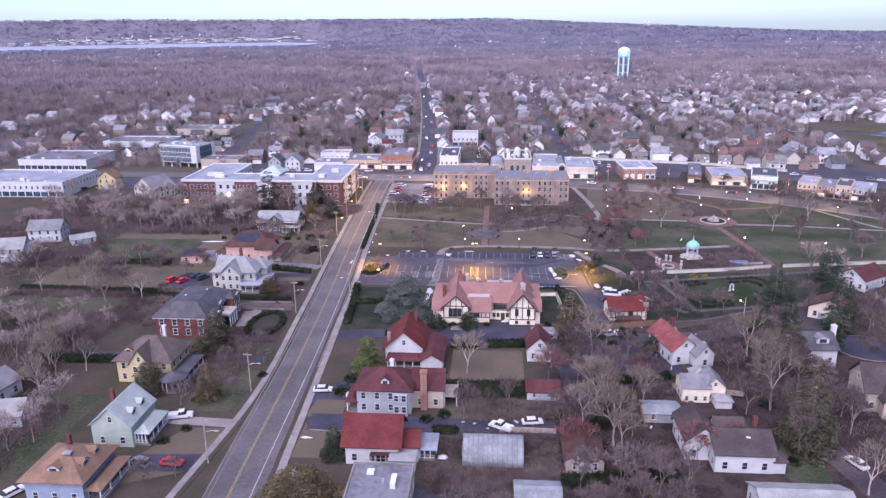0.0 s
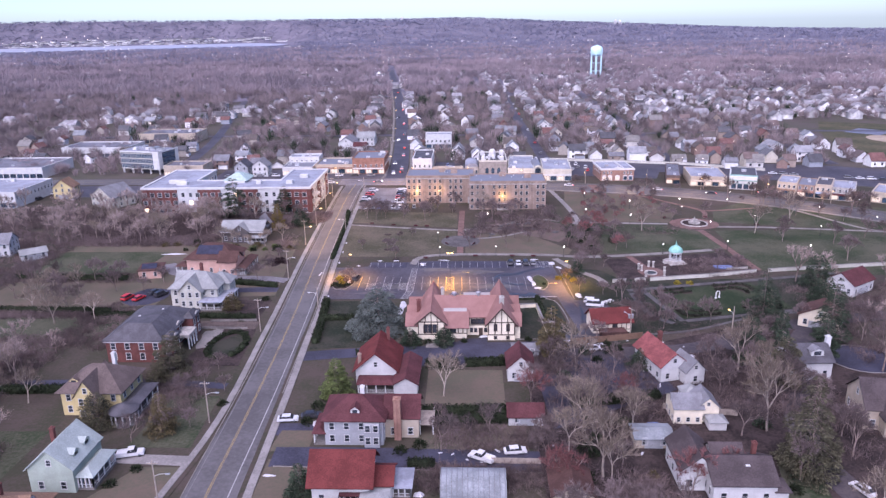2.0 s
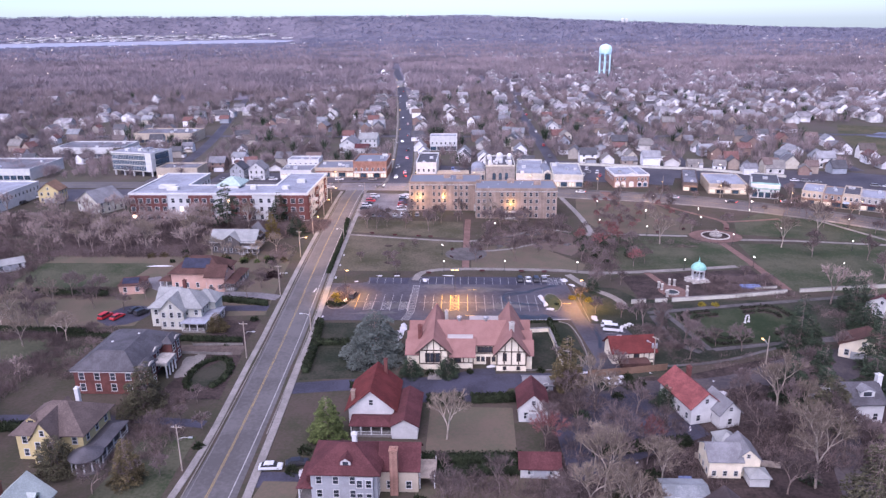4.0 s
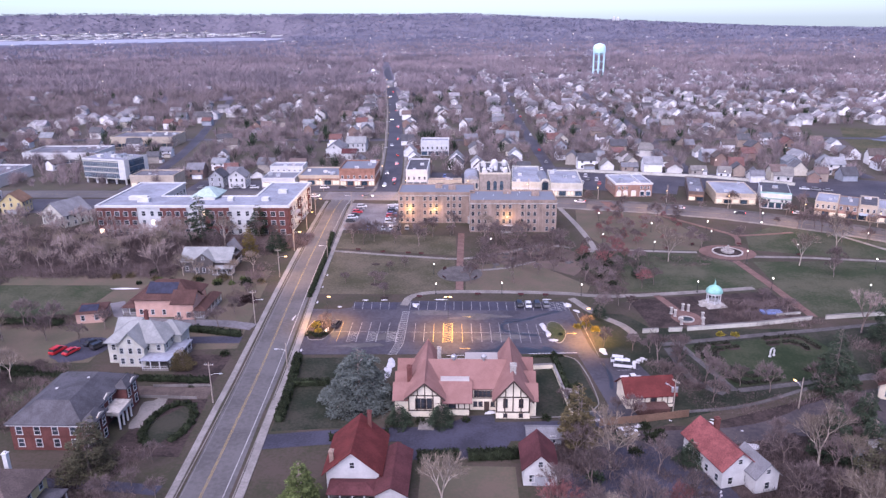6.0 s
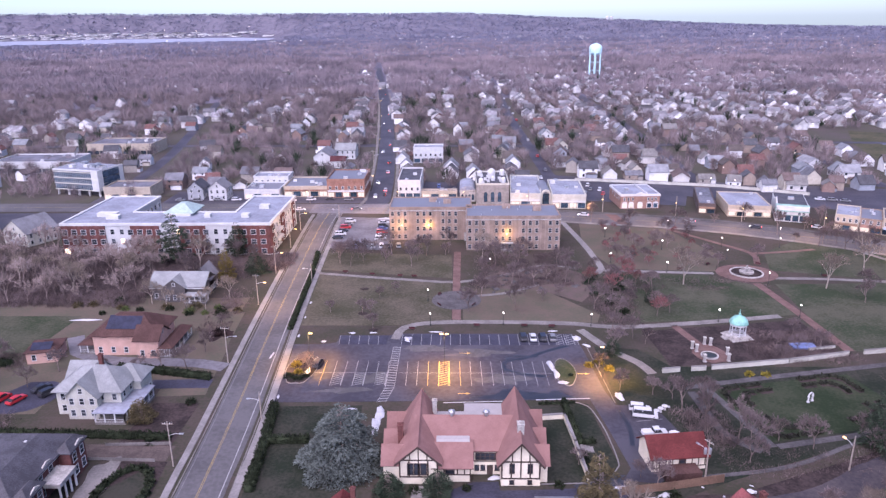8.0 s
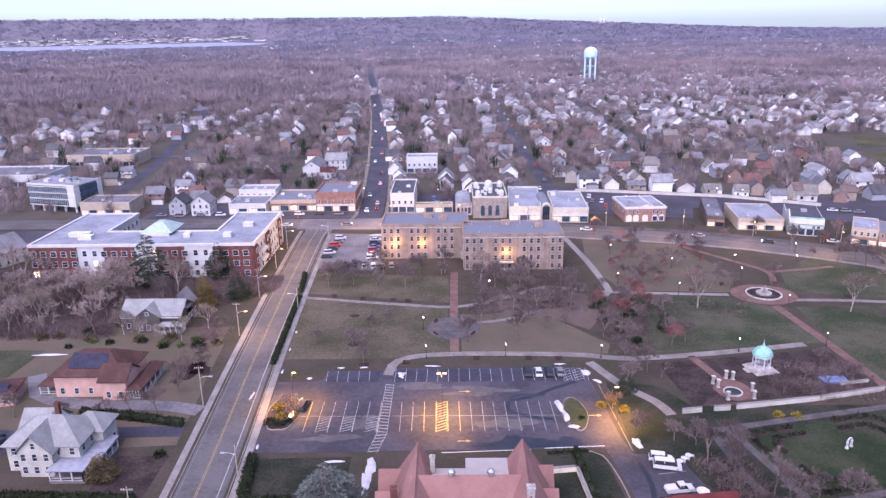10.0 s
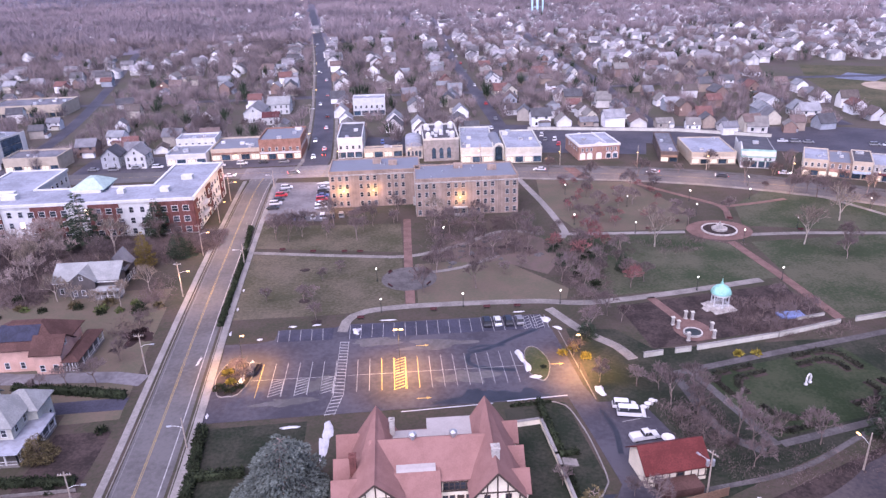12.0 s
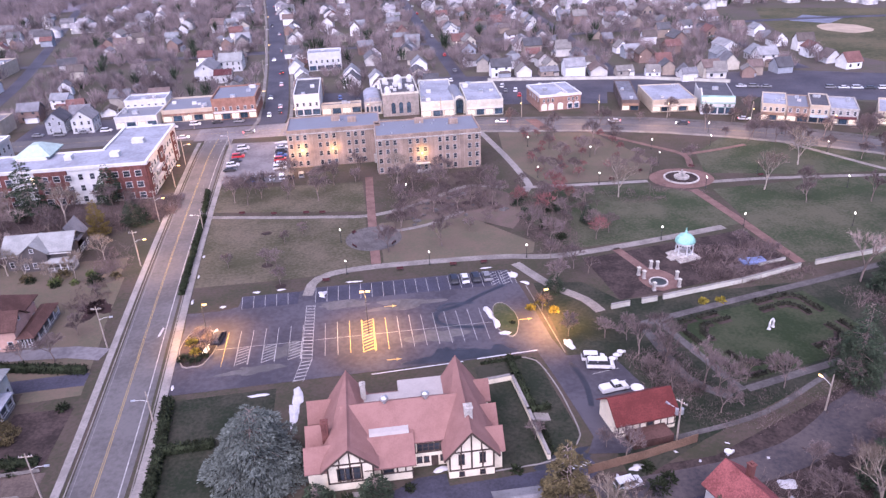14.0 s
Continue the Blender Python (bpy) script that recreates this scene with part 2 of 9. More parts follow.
M["worn_white"] = mat("worn_white_line", (0.19, 0.187, 0.19), 0.8, c2=(0.1, 0.098, 0.1), s1=0.6, s2=3, amt=0.25, world=True)
M["umber"] = mat("brown_drive", (0.07, 0.055, 0.05), 0.9, s1=0.3, s2=2.5, amt=0.25, bump=0.3, world=True)
M["shop_green"] = mat("green_shingle", (0.16, 0.26, 0.23), 0.8, s1=0.3, s2=4, amt=0.2)
M["dark_clapboard"] = mat("dark_clapboard", (0.085, 0.075, 0.075), 0.85, s1=0.4, s2=5, amt=0.15)
M["brush"] = mat("brush_twigs", (0.1, 0.0754, 0.075), 0.95, c2=(0.1471, 0.1118, 0.1091), s1=0.05, s2=0.5, amt=0.3, islands=0.35, world=True)
M["needle"] = mat("dark_needles", (0.0298, 0.0425, 0.0272), 0.9, s1=0.4, s2=3, amt=0.4, islands=0.4)
M["dull_needle"] = mat("dull_olive_needles", (0.056, 0.053, 0.034), 0.9, s1=0.4, s2=3, amt=0.4, islands=0.4)
M["olive_needle"] = mat("olive_needles", (0.0765, 0.062, 0.0323), 0.9, s1=0.4, s2=3, amt=0.4, islands=0.4)
M["blue_needle"] = mat("blue_needles", (0.075, 0.088, 0.081), 0.9, s1=0.25, s2=2, amt=0.35, islands=0.25)
M["gold_needle"] = mat("gold_needles", (0.13, 0.1, 0.032), 0.9, s1=0.4, s2=3, amt=0.35, islands=0.3)
M["hedge"] = mat("hedge_leaves", (0.0175, 0.0235, 0.0125), 0.9, s1=0.5, s2=3, amt=0.4, islands=0.4)
M["yellow_leaf"] = mat("yellow_leaves", (0.162, 0.133, 0.024), 0.9, s1=0.5, s2=3, amt=0.3, islands=0.3)
M["pole_wood"] = mat("pole_wood", (0.26, 0.22, 0.19), 0.9, s1=1, s2=8, amt=0.2)
M["iron"] = mat("black_iron", (0.02, 0.022, 0.02), 0.5)
M["rubber"] = mat("rubber", (0.015, 0.015, 0.015), 0.8)
# pale base colour stands for the sky reflected on the bay
M["water"] = mat("water", (0.33, 0.34, 0.4), 0.5, c2=(0.25, 0.26, 0.32), s1=0.004, s2=0.02, world=True)
M["aqua"] = mat("aqua_paint", (0.42, 0.62, 0.66), 0.5, s1=0.2, s2=2, amt=0.1)
M["globe"] = mat("lit_globe", (0.9, 0.88, 0.8), 0.5, emit=(1.0, 0.9, 0.72, 5.0))
M["sodium"] = mat("lit_sodium_lamp", (0.9, 0.6, 0.2), 0.5, emit=(1.0, 0.55, 0.16, 1.3))
M["lit_glass"] = mat("lit_window", (0.6, 0.5, 0.3), 0.4, emit=(1.0, 0.72, 0.4, 1.6))
M["shop_light"] = mat("lit_shop_window", (0.1, 0.09, 0.08), 0.4, emit=(1.0, 0.8, 0.62, 0.42), rnd=0.4)
M["house_light"] = mat("lit_house_lamp", (0.9, 0.85, 0.7), 0.5, emit=(1.0, 0.84, 0.6, 1.8))
M["headlight"] = mat("lit_headlight", (0.9, 0.9, 0.9), 0.4, emit=(1.0, 0.95, 0.85, 10.0))
M["taillight"] = mat("lit_taillight", (0.5, 0.02, 0.02), 0.4, emit=(1.0, 0.05, 0.03, 5.0))
M["blue_tarp"] = mat("blue_tarp", (0.11, 0.144, 0.28), 0.6)
M["any_wall"] = mat("clapboard", (0.84, 0.84, 0.84), 0.8, s1=0.4, s2=4, amt=0.12, palette=[(0.72, 0.72, 0.74), (0.6, 0.6, 0.62), (0.74, 0.73, 0.71), (0.32, 0.29, 0.26), (0.5, 0.46, 0.39), (0.28, 0.3, 0.34), (0.76, 0.76, 0.78), (0.62, 0.61, 0.6), (0.22, 0.15, 0.13), (0.52, 0.5, 0.48), (0.3, 0.24, 0.2)])
M["any_roof"] = mat("shingles", (0.74, 0.74, 0.74), 0.85, s1=0.3, s2=4, amt=0.22, palette=[(0.09, 0.09, 0.1), (0.16, 0.16, 0.18), (0.1, 0.085, 0.08), (0.2, 0.21, 0.23), (0.14, 0.105, 0.1), (0.24, 0.245, 0.265), (0.075, 0.075, 0.085), (0.13, 0.13, 0.145), (0.12, 0.1, 0.1), (0.18, 0.17, 0.165), (0.15, 0.08, 0.075)])


# ---- building blocks ----
def finish(name, me, material, parent=None, label=""):
    me.materials.append(M[material])
    ob = new(name, me)
    if parent is not None:
        ob.parent = parent
    if label:
        ob["label"] = label
    return ob


def part(name, bm, material, parent=None, label=""):
    bmesh.ops.recalc_face_normals(bm, faces=bm.faces)
    me = bpy.data.meshes.new(name)
    bm.to_mesh(me)
    bm.free()
    return finish(name, me, material, parent, label)


def thing(name, label, category, x, y, rz=0.0, z=0.0, group="", kind=""):
    ob = new(name)
    ob.empty_display_size = 0.5
    ob.matrix_basis = pose(x, y, z, 0, 0, rz)
    return tagged(ob, label, category, group, kind)


def bx(bm, x0, x1, y0, y1, z0, z1, m=None):
    v = [bm.verts.new(p) for p in ((x0, y0, z0), (x1, y0, z0), (x1, y1, z0), (x0, y1, z0), (x0, y0, z1), (x1, y0, z1), (x1, y1, z1), (x0, y1, z1))]
    for f in ((3, 2, 1, 0), (4, 5, 6, 7), (0, 1, 5, 4), (1, 2, 6, 5), (2, 3, 7, 6), (3, 0, 4, 7)):
        bm.faces.new([v[i] for i in f])
    if m is not None:
        bmesh.ops.transform(bm, matrix=m, verts=v)
    return v


def box(x0, x1, y0, y1, z0, z1):
    bm = bmesh.new()
    bx(bm, x0, x1, y0, y1, z0, z1)
    return bm


def extrude(bm, poly, axis, a, b):
    """A closed prism: poly is a list of (across, up); it runs along axis from a to b."""
    put = (lambda s, p: (s, p[0], p[1])) if axis == "x" else (lambda s, p: (p[0], s, p[1]))
    r0, r1 = [bm.verts.new(put(a, p)) for p in poly], [bm.verts.new(put(b, p)) for p in poly]
    bm.faces.new(r0), bm.faces.new(r1)
    n = len(poly)
    for i in range(n):
        bm.faces.new((r0[i], r0[(i + 1) % n], r1[(i + 1) % n], r1[i]))
    return r0 + r1


def cyl(bm, x, y, z0, z1, r0, r1=None, n=12, cap=True):
    r1 = r0 if r1 is None else r1
    a = [bm.verts.new((x + r0 * math.cos(math.tau * i / n), y + r0 * math.sin(math.tau * i / n), z0)) for i in range(n)]
    b = [bm.verts.new((x + r1 * math.cos(math.tau * i / n), y + r1 * math.sin(math.tau * i / n), z1)) for i in range(n)]
    for i in range(n):
        bm.faces.new((a[i], a[(i + 1) % n], b[(i + 1) % n], b[i]))
    if cap:
        bm.faces.new(a[::-1]), bm.faces.new(b)
    return a + b


def lathe(bm, profile, x=0, y=0, n=16):
    rings = [[bm.verts.new((x + r * math.cos(math.tau * i / n), y + r * math.sin(math.tau * i / n), z)) for i in range(n)] for r, z in profile]
    for p, q in zip(rings, rings[1:]):
        for i in range(n):
            bm.faces.new((p[i], p[(i + 1) % n], q[(i + 1) % n], q[i]))
    bm.faces.new(rings[0][::-1]), bm.faces.new(rings[-1])


def sheet(name, pts, z, material, label="", depth=0.036, kind="structure"):
    """A flat slab of that outline, its top at z."""
    bm = bmesh.new()
    a, b = [bm.verts.new((x, y, z)) for x, y in pts], [bm.verts.new((x, y, z - depth)) for x, y in pts]
    bm.faces.new(a), bm.faces.new(b[::-1])
    for i in range(len(pts)):
        j = (i + 1) % len(pts)
        bm.faces.new((a[i], b[i], b[j], a[j]))
    bm.normal_update()
    bmesh.ops.triangulate(bm, faces=[f for f in bm.faces if len(f.verts) > 4], ngon_method="EAR_CLIP")
    return tagged(part(name, bm, material, None, label), kind=kind)


def curve_pts(pts, step=6.0):
    """Points along a smooth line through pts."""
    out, p = [], [Vector((*q, 0)) for q in pts]
    p = [2 * p[0] - p[1]] + p + [2 * p[-1] - p[-2]]
    for a, b, c, d in zip(p, p[1:], p[2:], p[3:]):
        n = max(1, int((c - b).length / step))
        for i in range(n):
            t = i / n
            out.append(0.5 * (2 * b + (c - a) * t + (2 * a - 5 * b + 4 * c - d) * t * t + (3 * b - a - 3 * c + d) * t ** 3))
    return out + [p[-2]]


def ribbon(name, pts, width, z, material, label="", offset=0.0, depth=0.12, step=6.0, dash=None, kind="structure"):
    p = curve_pts(pts, step)
    side = []
    for i in range(len(p)):
        d = (p[min(i + 1, len(p) - 1)] - p[max(i - 1, 0)]).normalized()
        side.append(Vector((d.y, -d.x, 0)))
    bm = bmesh.new()
    rows = []
    for q, s in zip(p, side):
        rows.append([bm.verts.new(q + s * (offset + k * width / 2) + Vector((0, 0, h))) for k, h in ((-1, z - depth), (-1, z), (1, z), (1, z - depth))])
    for i, (a, b) in enumerate(zip(rows, rows[1:])):
        if dash and i % dash[0] >= dash[1]:
            continue
        for k in range(3):
            bm.faces.new((a[k], a[k + 1], b[k + 1], b[k]))
    return tagged(part(name, bm, material, None, label), kind=kind)


def gable(bm, x0, x1, y0, y1, z, rise, axis="x", over=0.45, th=0.22):
    if axis == "x":
        c, hw, a, b = (y0 + y1) / 2, (y1 - y0) / 2, x0 - over, x1 + over
    else:
        c, hw, a, b = (x0 + x1) / 2, (x1 - x0) / 2, y0 - over, y1 + over
    dz = over * rise / hw
    e = hw + over
    extrude(bm, [(c - e, z - dz + th), (c, z + rise + th), (c + e, z - dz + th), (c + e, z - dz), (c, z + rise), (c - e, z - dz)], axis, a, b)


def hip(bm, x0, x1, y0, y1, z, rise, over=0.5, th=0.2, flat=0.0):
    x0, x1, y0, y1 = x0 - over, x1 + over, y0 - over, y1 + over
    w, d = x1 - x0, y1 - y0
    r = min(w, d) / 2 * (1 - flat)
    low = [bm.verts.new(p) for p in ((x0, y0, z - 0.1), (x1, y0, z - 0.1), (x1, y1, z - 0.1), (x0, y1, z - 0.1))]
    ring = [bm.verts.new(p) for p in ((x0, y0, z + th - 0.1), (x1, y0, z + th - 0.1), (x1, y1, z + th - 0.1), (x0, y1, z + th - 0.1))]
    e = 0.02
    top = [bm.verts.new(p) for p in ((x0 + r - e, y0 + r - e, z + rise), (x1 - r + e, y0 + r - e, z + rise), (x1 - r + e, y1 - r + e, z + rise), (x0 + r - e, y1 - r + e, z + rise))]
    bm.faces.new(low[::-1]), bm.faces.new(top)
    for i in range(4):
        j = (i + 1) % 4
        bm.faces.new((low[i], low[j], ring[j], ring[i]))
        bm.faces.new((ring[i], ring[j], top[j], top[i]))


PANES = {}


def window(parent, x, y, z, face, w=0.95, h=1.5, frame_mat="white", glass="glass", name="window"):
    """A framed window on a wall whose outside faces n, s, e or w; x, y, z: the middle of its sill on the wall."""
    key = (round(w, 2), round(h, 2), frame_mat, glass)
    if key not in PANES:
        t = 0.12
        bm = bmesh.new()
        bx(bm, -w / 2 - t, -w / 2, -0.09, 0.05, 0, h), bx(bm, w / 2, w / 2 + t, -0.09, 0.05, 0, h)
        bx(bm, -w / 2 - t, w / 2 + t, -0.09, 0.05, h, h + t), bx(bm, -w / 2 - t - 0.05, w / 2 + t + 0.05, -0.14, 0.05, -t, 0)
        bx(bm, -w / 2, w / 2, -0.06, 0.02, h / 2 - 0.04, h / 2 + 0.04)
        bmesh.ops.recalc_face_normals(bm, faces=bm.faces)
        f = bpy.data.meshes.new("window")
        bm.to_mesh(f), f.materials.append(M[frame_mat]), bm.free()
        bm = box(-w / 2, w / 2, -0.03, 0.03, 0, h)
        bmesh.ops.recalc_face_normals(bm, faces=bm.faces)
        g = bpy.data.meshes.new("pane")
        bm.to_mesh(g), g.materials.append(M[glass]), bm.free()
        PANES[key] = f, g
    f, g = PANES[key]
    ob = new(name, f)
    ob.parent = parent
    ob.matrix_basis = pose(x, y, z, 0, 0, {"s": 0, "e": 90, "n": 180, "w": 270}[face])
    pane = new("pane", g)
    pane.parent = ob
    return ob


def row_of_windows(parent, x0, x1, y0, y1, levels, sides, gap=2.9, w=0.95, h=1.5, frame_mat="white", glass="glass", lit=0.0):
    for s in sides:
        a, b = (x0, x1) if s in "ns" else (y0, y1)
        n = max(1, round((b - a - 0.8) / gap))
        for z in levels:
            for i in range(n):
                p = a + (b - a) * (i + 0.5) / n
                x, y = (p, y0 if s == "s" else y1) if s in "ns" else (x1 if s == "e" else x0, p)
                window(parent, x, y, z, s, w, h, frame_mat, "lit_glass" if random.random() < lit else glass)


def body(parent, x0, x1, y0, y1, h, wall, roof, rise=3.0, axis="x", z0=0.0, roof_mat="grey_roof", sides="nsew", levels=None, gap=2.9, over=0.45, flat=0.0, win=(0.95, 1.5), trim="white", lit=0.0, base=None):
    """One block of a building: its walls, its roof and its windows."""
    bm = bmesh.new()
    if roof == "gable":
        if axis == "x":
            c = (y0 + y1) / 2
            extrude(bm, [(y0, z0), (y1, z0), (y1, h), (c, h + rise), (y0, h)], "x", x0, x1)
        else:
            c = (x0 + x1) / 2
            extrude(bm, [(x0, z0), (x1, z0), (x1, h), (c, h + rise), (x0, h)], "y", y0, y1)
    else:
        bx(bm, x0, x1, y0, y1, z0, h)
    w = part("wall", bm, wall, parent)
    bm = bmesh.new()
    if roof == "gable":
        gable(bm, x0, x1, y0, y1, h, rise, axis, over)
    elif roof == "hip":
        hip(bm, x0, x1, y0, y1, h, rise, over, flat=flat)
    else:
        bx(bm, x0 + 0.3, x1 - 0.3, y0 + 0.3, y1 - 0.3, h + 0.004, h + 0.1)
    part("roof", bm, roof_mat, parent)
    if roof == "flat":
        bm = bmesh.new()
        for q in ((x0 - 0.1, x1 + 0.1, y0 - 0.1, y0 + 0.3), (x0 - 0.1, x1 + 0.1, y1 - 0.3, y1 + 0.1), (x0 - 0.1, x0 + 0.3, y0 + 0.3, y1 - 0.3), (x1 - 0.3, x1 + 0.1, y0 + 0.3, y1 - 0.3)):
            bx(bm, *q, h + 0.002, h + rise)
        part("parapet", bm, trim, parent)
    if levels is None:
        levels = [z0 + 0.9 + 2.9 * i for i in range(int((h - z0 - 0.3) / 2.8))]
    row_of_windows(parent, x0, x1, y0, y1, levels, sides, gap, *win, "white", lit=lit)
    if roof == "gable" and levels:
        for s in sides:
            if (axis == "y" and s in "ns"):
                window(parent, (x0 + x1) / 2, y0 if s == "s" else y1, h + 0.15 * rise, s, 0.8, min(1.2, rise * 0.35))
            elif axis == "x" and s in "ew":
                window(parent, x1 if s == "e" else x0, (y0 + y1) / 2, h + 0.15 * rise, s, 0.8, min(1.2, rise * 0.35))
    return w


def chimney(parent, x, y, z0, z1, w=0.8, material="brick"):
    bm = box(-w / 2, w / 2, -w / 2, w / 2, z0, z1)
    bx(bm, -w / 2 - 0.1, w / 2 + 0.1, -w / 2 - 0.1, w / 2 + 0.1, z1, z1 + 0.2)
    bx(bm, -w / 4, w / 4, -w / 4, w / 4, z1 + 0.2, z1 + 0.5)
    ob = part("chimney", bm, material, parent)
    ob.location = (x, y, 0)
    return ob


def porch(parent, x0, x1, y0, y1, h, roof_mat, sides="s", posts=4, slope=0.5):
    bm = bmesh.new()
    hip(bm, x0, x1, y0, y1, h, slope, 0.3, 0.15)
    part("porch_roof", bm, roof_mat, parent)
    part("porch_floor", box(x0, x1, y0, y1, 0, 0.5), "walk_dull", parent)
    for s in sides:
        for i in range(posts):
            t = i / (posts - 1)
            x, y = {"s": (x0 + (x1 - x0) * t, y0), "n": (x0 + (x1 - x0) * t, y1), "e": (x1, y0 + (y1 - y0) * t), "w": (x0, y0 + (y1 - y0) * t)}[s]
            x, y = min(max(x, x0 + 0.15), x1 - 0.15), min(max(y, y0 + 0.15), y1 - 0.15)
            part("porch_post", box(x - 0.12, x + 0.12, y - 0.12, y + 0.12, 0.5, h), "white", parent)
        bm = bmesh.new()
        if s in "ns":
            y = y0 + 0.1 if s == "s" else y1 - 0.1
            bx(bm, x0 + 0.2, x1 - 0.2, y - 0.04, y + 0.04, 1.2, 1.3), bx(bm, x0 + 0.2, x1 - 0.2, y - 0.04, y + 0.04, 0.6, 0.7)
        else:
            x = x1 - 0.1 if s == "e" else x0 + 0.1
            bx(bm, x - 0.04, x + 0.04, y0 + 0.2, y1 - 0.2, 1.2, 1.3), bx(bm, x - 0.04, x + 0.04, y0 + 0.2, y1 - 0.2, 0.6, 0.7)
        part("railing", bm, "white", parent)


def dormer(parent, x, y, z, face="s", w=1.8, wall="white", roof_mat="grey_roof"):
    bm = bmesh.new()
    extrude(bm, [(-w / 2, 0), (w / 2, 0), (w / 2, 1.3), (0, 2.0), (-w / 2, 1.3)], "y", 0, 2.6)
    d = part("dormer", bm, wall, parent)
    d.matrix_basis = pose(x, y, z, 0, 0, {"s": 0, "e": 90, "n": 180, "w": 270}[face])
    bm = bmesh.new()
    gable(bm, -w / 2, w / 2, 0, 2.6, 1.3, 0.7, "y", 0.2, 0.12)
    part("dormer_roof", bm, roof_mat, d)
    part("pane", box(-w * 0.28, w * 0.28, -0.05, 0.05, 0.25, 1.25), "glass", d)
    return d


# ---- ground: one sheet to the horizon, with wooded hills far off and a bay ----
def hills(x, y):
    r, az = math.hypot(x, y + 200), math.degrees(math.atan2(x, y + 200))
    z = 0.0
    if y > 900 and r > 1400:
        z += 14 * min(1.0, (r - 1400) / 900) * (0.5 + 0.5 * noise.noise(Vector((x / 700, y / 700, 3))))
    if y > 0 and r > 3000:
        rim = 108 - 0.4 * az if az < 0 else max(12.0, 108 - 4.4 * az + 0.045 * az * az)
        near = 3000 + 1330 * max(0.0, min(1.0, (-9 - az) / 5))
        u = max(0.0, min(1.0, (r - near) / (4500 - near + 200 * (near > 3000))))
        z += rim * u * u * (3 - 2 * u) + 4 * u * noise.noise(Vector((x / 600, y / 600, 0)))
    if -60 < az < -11 and 2400 < r < 4380:
        u = min(1.0, (-11 - az) / 3, (r - 2400) / 600, (4380 - r) / 60)
        low = -4.0 if 3460 < r < 4310 else 0.0
        z = z * (1 - u) + low * u
    return z


def ground():
    rs = [0, 30, 80, 150, 250, 400, 600, 850, 1100, 1400, 1700, 2000, 2050, 2085, 2300, 2550, 2700, 2850, 3000, 3150, 3300, 3440, 3490, 3690, 3850, 4050, 4280, 4330, 4400, 4450, 4600, 4700, 4790]
    n = 240
    bm = bmesh.new()
    rings = []
    for r in rs:
        ring = []
        for i in range(n if r else 1):
            x, y = r * math.sin(math.tau * i / n), -200 + r * math.cos(math.tau * i / n)
            ring.append(bm.verts.new((x, y, hills(x, y))))
        rings.append(ring)
    for i in range(n):
        bm.faces.new((rings[0][0], rings[1][(i + 1) % n], rings[1][i]))
    for a, b in zip(rings[1:], rings[2:]):
        for i in range(n):
            j = (i + 1) % n
            bm.faces.new((a[i], a[j], b[j], b[i]))
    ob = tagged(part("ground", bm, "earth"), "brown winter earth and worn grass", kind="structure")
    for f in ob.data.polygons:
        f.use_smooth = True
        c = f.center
        # beyond y 600 the ground colour includes distance haze
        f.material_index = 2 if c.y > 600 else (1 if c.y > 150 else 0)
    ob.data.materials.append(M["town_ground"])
    ob.data.materials.append(M["hazed_floor"])


ground()
sheet("bay", [(r * math.sin(radians(a)), -200 + r * math.cos(radians(a))) for r, a in [(3490 + 25 * math.sin(k * 1.9), k) for k in range(-50, -14, 2)] + [(3650, -14.2), (3960, -13.6), (4100, -14.8), (4200, -15.6)] + [(4285 + 12 * math.sin(k * 2.3), k) for k in range(-16, -51, -2)]], -1.2, "water", "still grey bay under the far shore")

# main road, its lines, kerbs and pavements
MAIN = [(-23.5, -245), (-28.3, -147), (-30.2, -95), (-32.8, -45), (-36.8, 12), (-39.7, 62), (-42.2, 118), (-42, 142)]
ribbon("road", MAIN, 10.8, 0.06, "road", "grey worn two-lane asphalt road", offset=0.8)
ribbon("yellow_line", MAIN, 0.13, 0.066, "worn_yellow", offset=-0.16, depth=0.004)
ribbon("yellow_line", MAIN, 0.13, 0.066, "worn_yellow", offset=0.16, depth=0.004)
ribbon("white_line", MAIN, 0.22, 0.066, "white_line", offset=4.3, depth=0.004)
ribbon("white_line", MAIN, 0.14, 0.066, "worn_white", offset=-3.8, depth=0.004)
ribbon("kerb", MAIN[2:], 0.22, 0.17, "walk_dull", "pale concrete kerb", offset=6.25, depth=0.2)
ribbon("kerb", MAIN, 0.22, 0.17, "walk_dull", "pale concrete kerb", offset=-4.7, depth=0.2)
RIGHT = [(-18.6, -165), (-20.8, -135), (-21.4, -122), (-22.1, -109), (-22.8, -95), (-23.6, -80), (-24.7, -62), (-25.3, -45), (-29.4, 12), (-32.2, 62), (-34.8, 118), (-35.5, 132)]
LEFT = [(-41, -165), (-37.4, -132), (-36.4, -122), (-35.8, -109), (-36.2, -92), (-38.2, -60), (-39, -45), (-42.9, 12), (-45.8, 62), (-48.4, 118), (-49, 138)]
ribbon("pavement", RIGHT, 1.7, 0.15, "walk", "pale concrete pavement", depth=0.2)
ribbon("pavement", LEFT, 1.5, 0.15, "walk", "pale concrete pavement", depth=0.2)
for pts in (RIGHT, LEFT):
    ribbon("verge", pts, 1.0, 0.1, "earth", "bare brown verge", offset=-1.4 if pts is RIGHT else 1.3, depth=0.2)
FAR = [(-24, 140), (-21, 165), (-29, 288), (-50, 507), (-74, 715), (-140, 1260), (-185, 1620), (-230, 2000)]
ribbon("far_road", FAR, 11, 0.0605, "lot_asphalt", "dark asphalt road running to the woods", step=20)
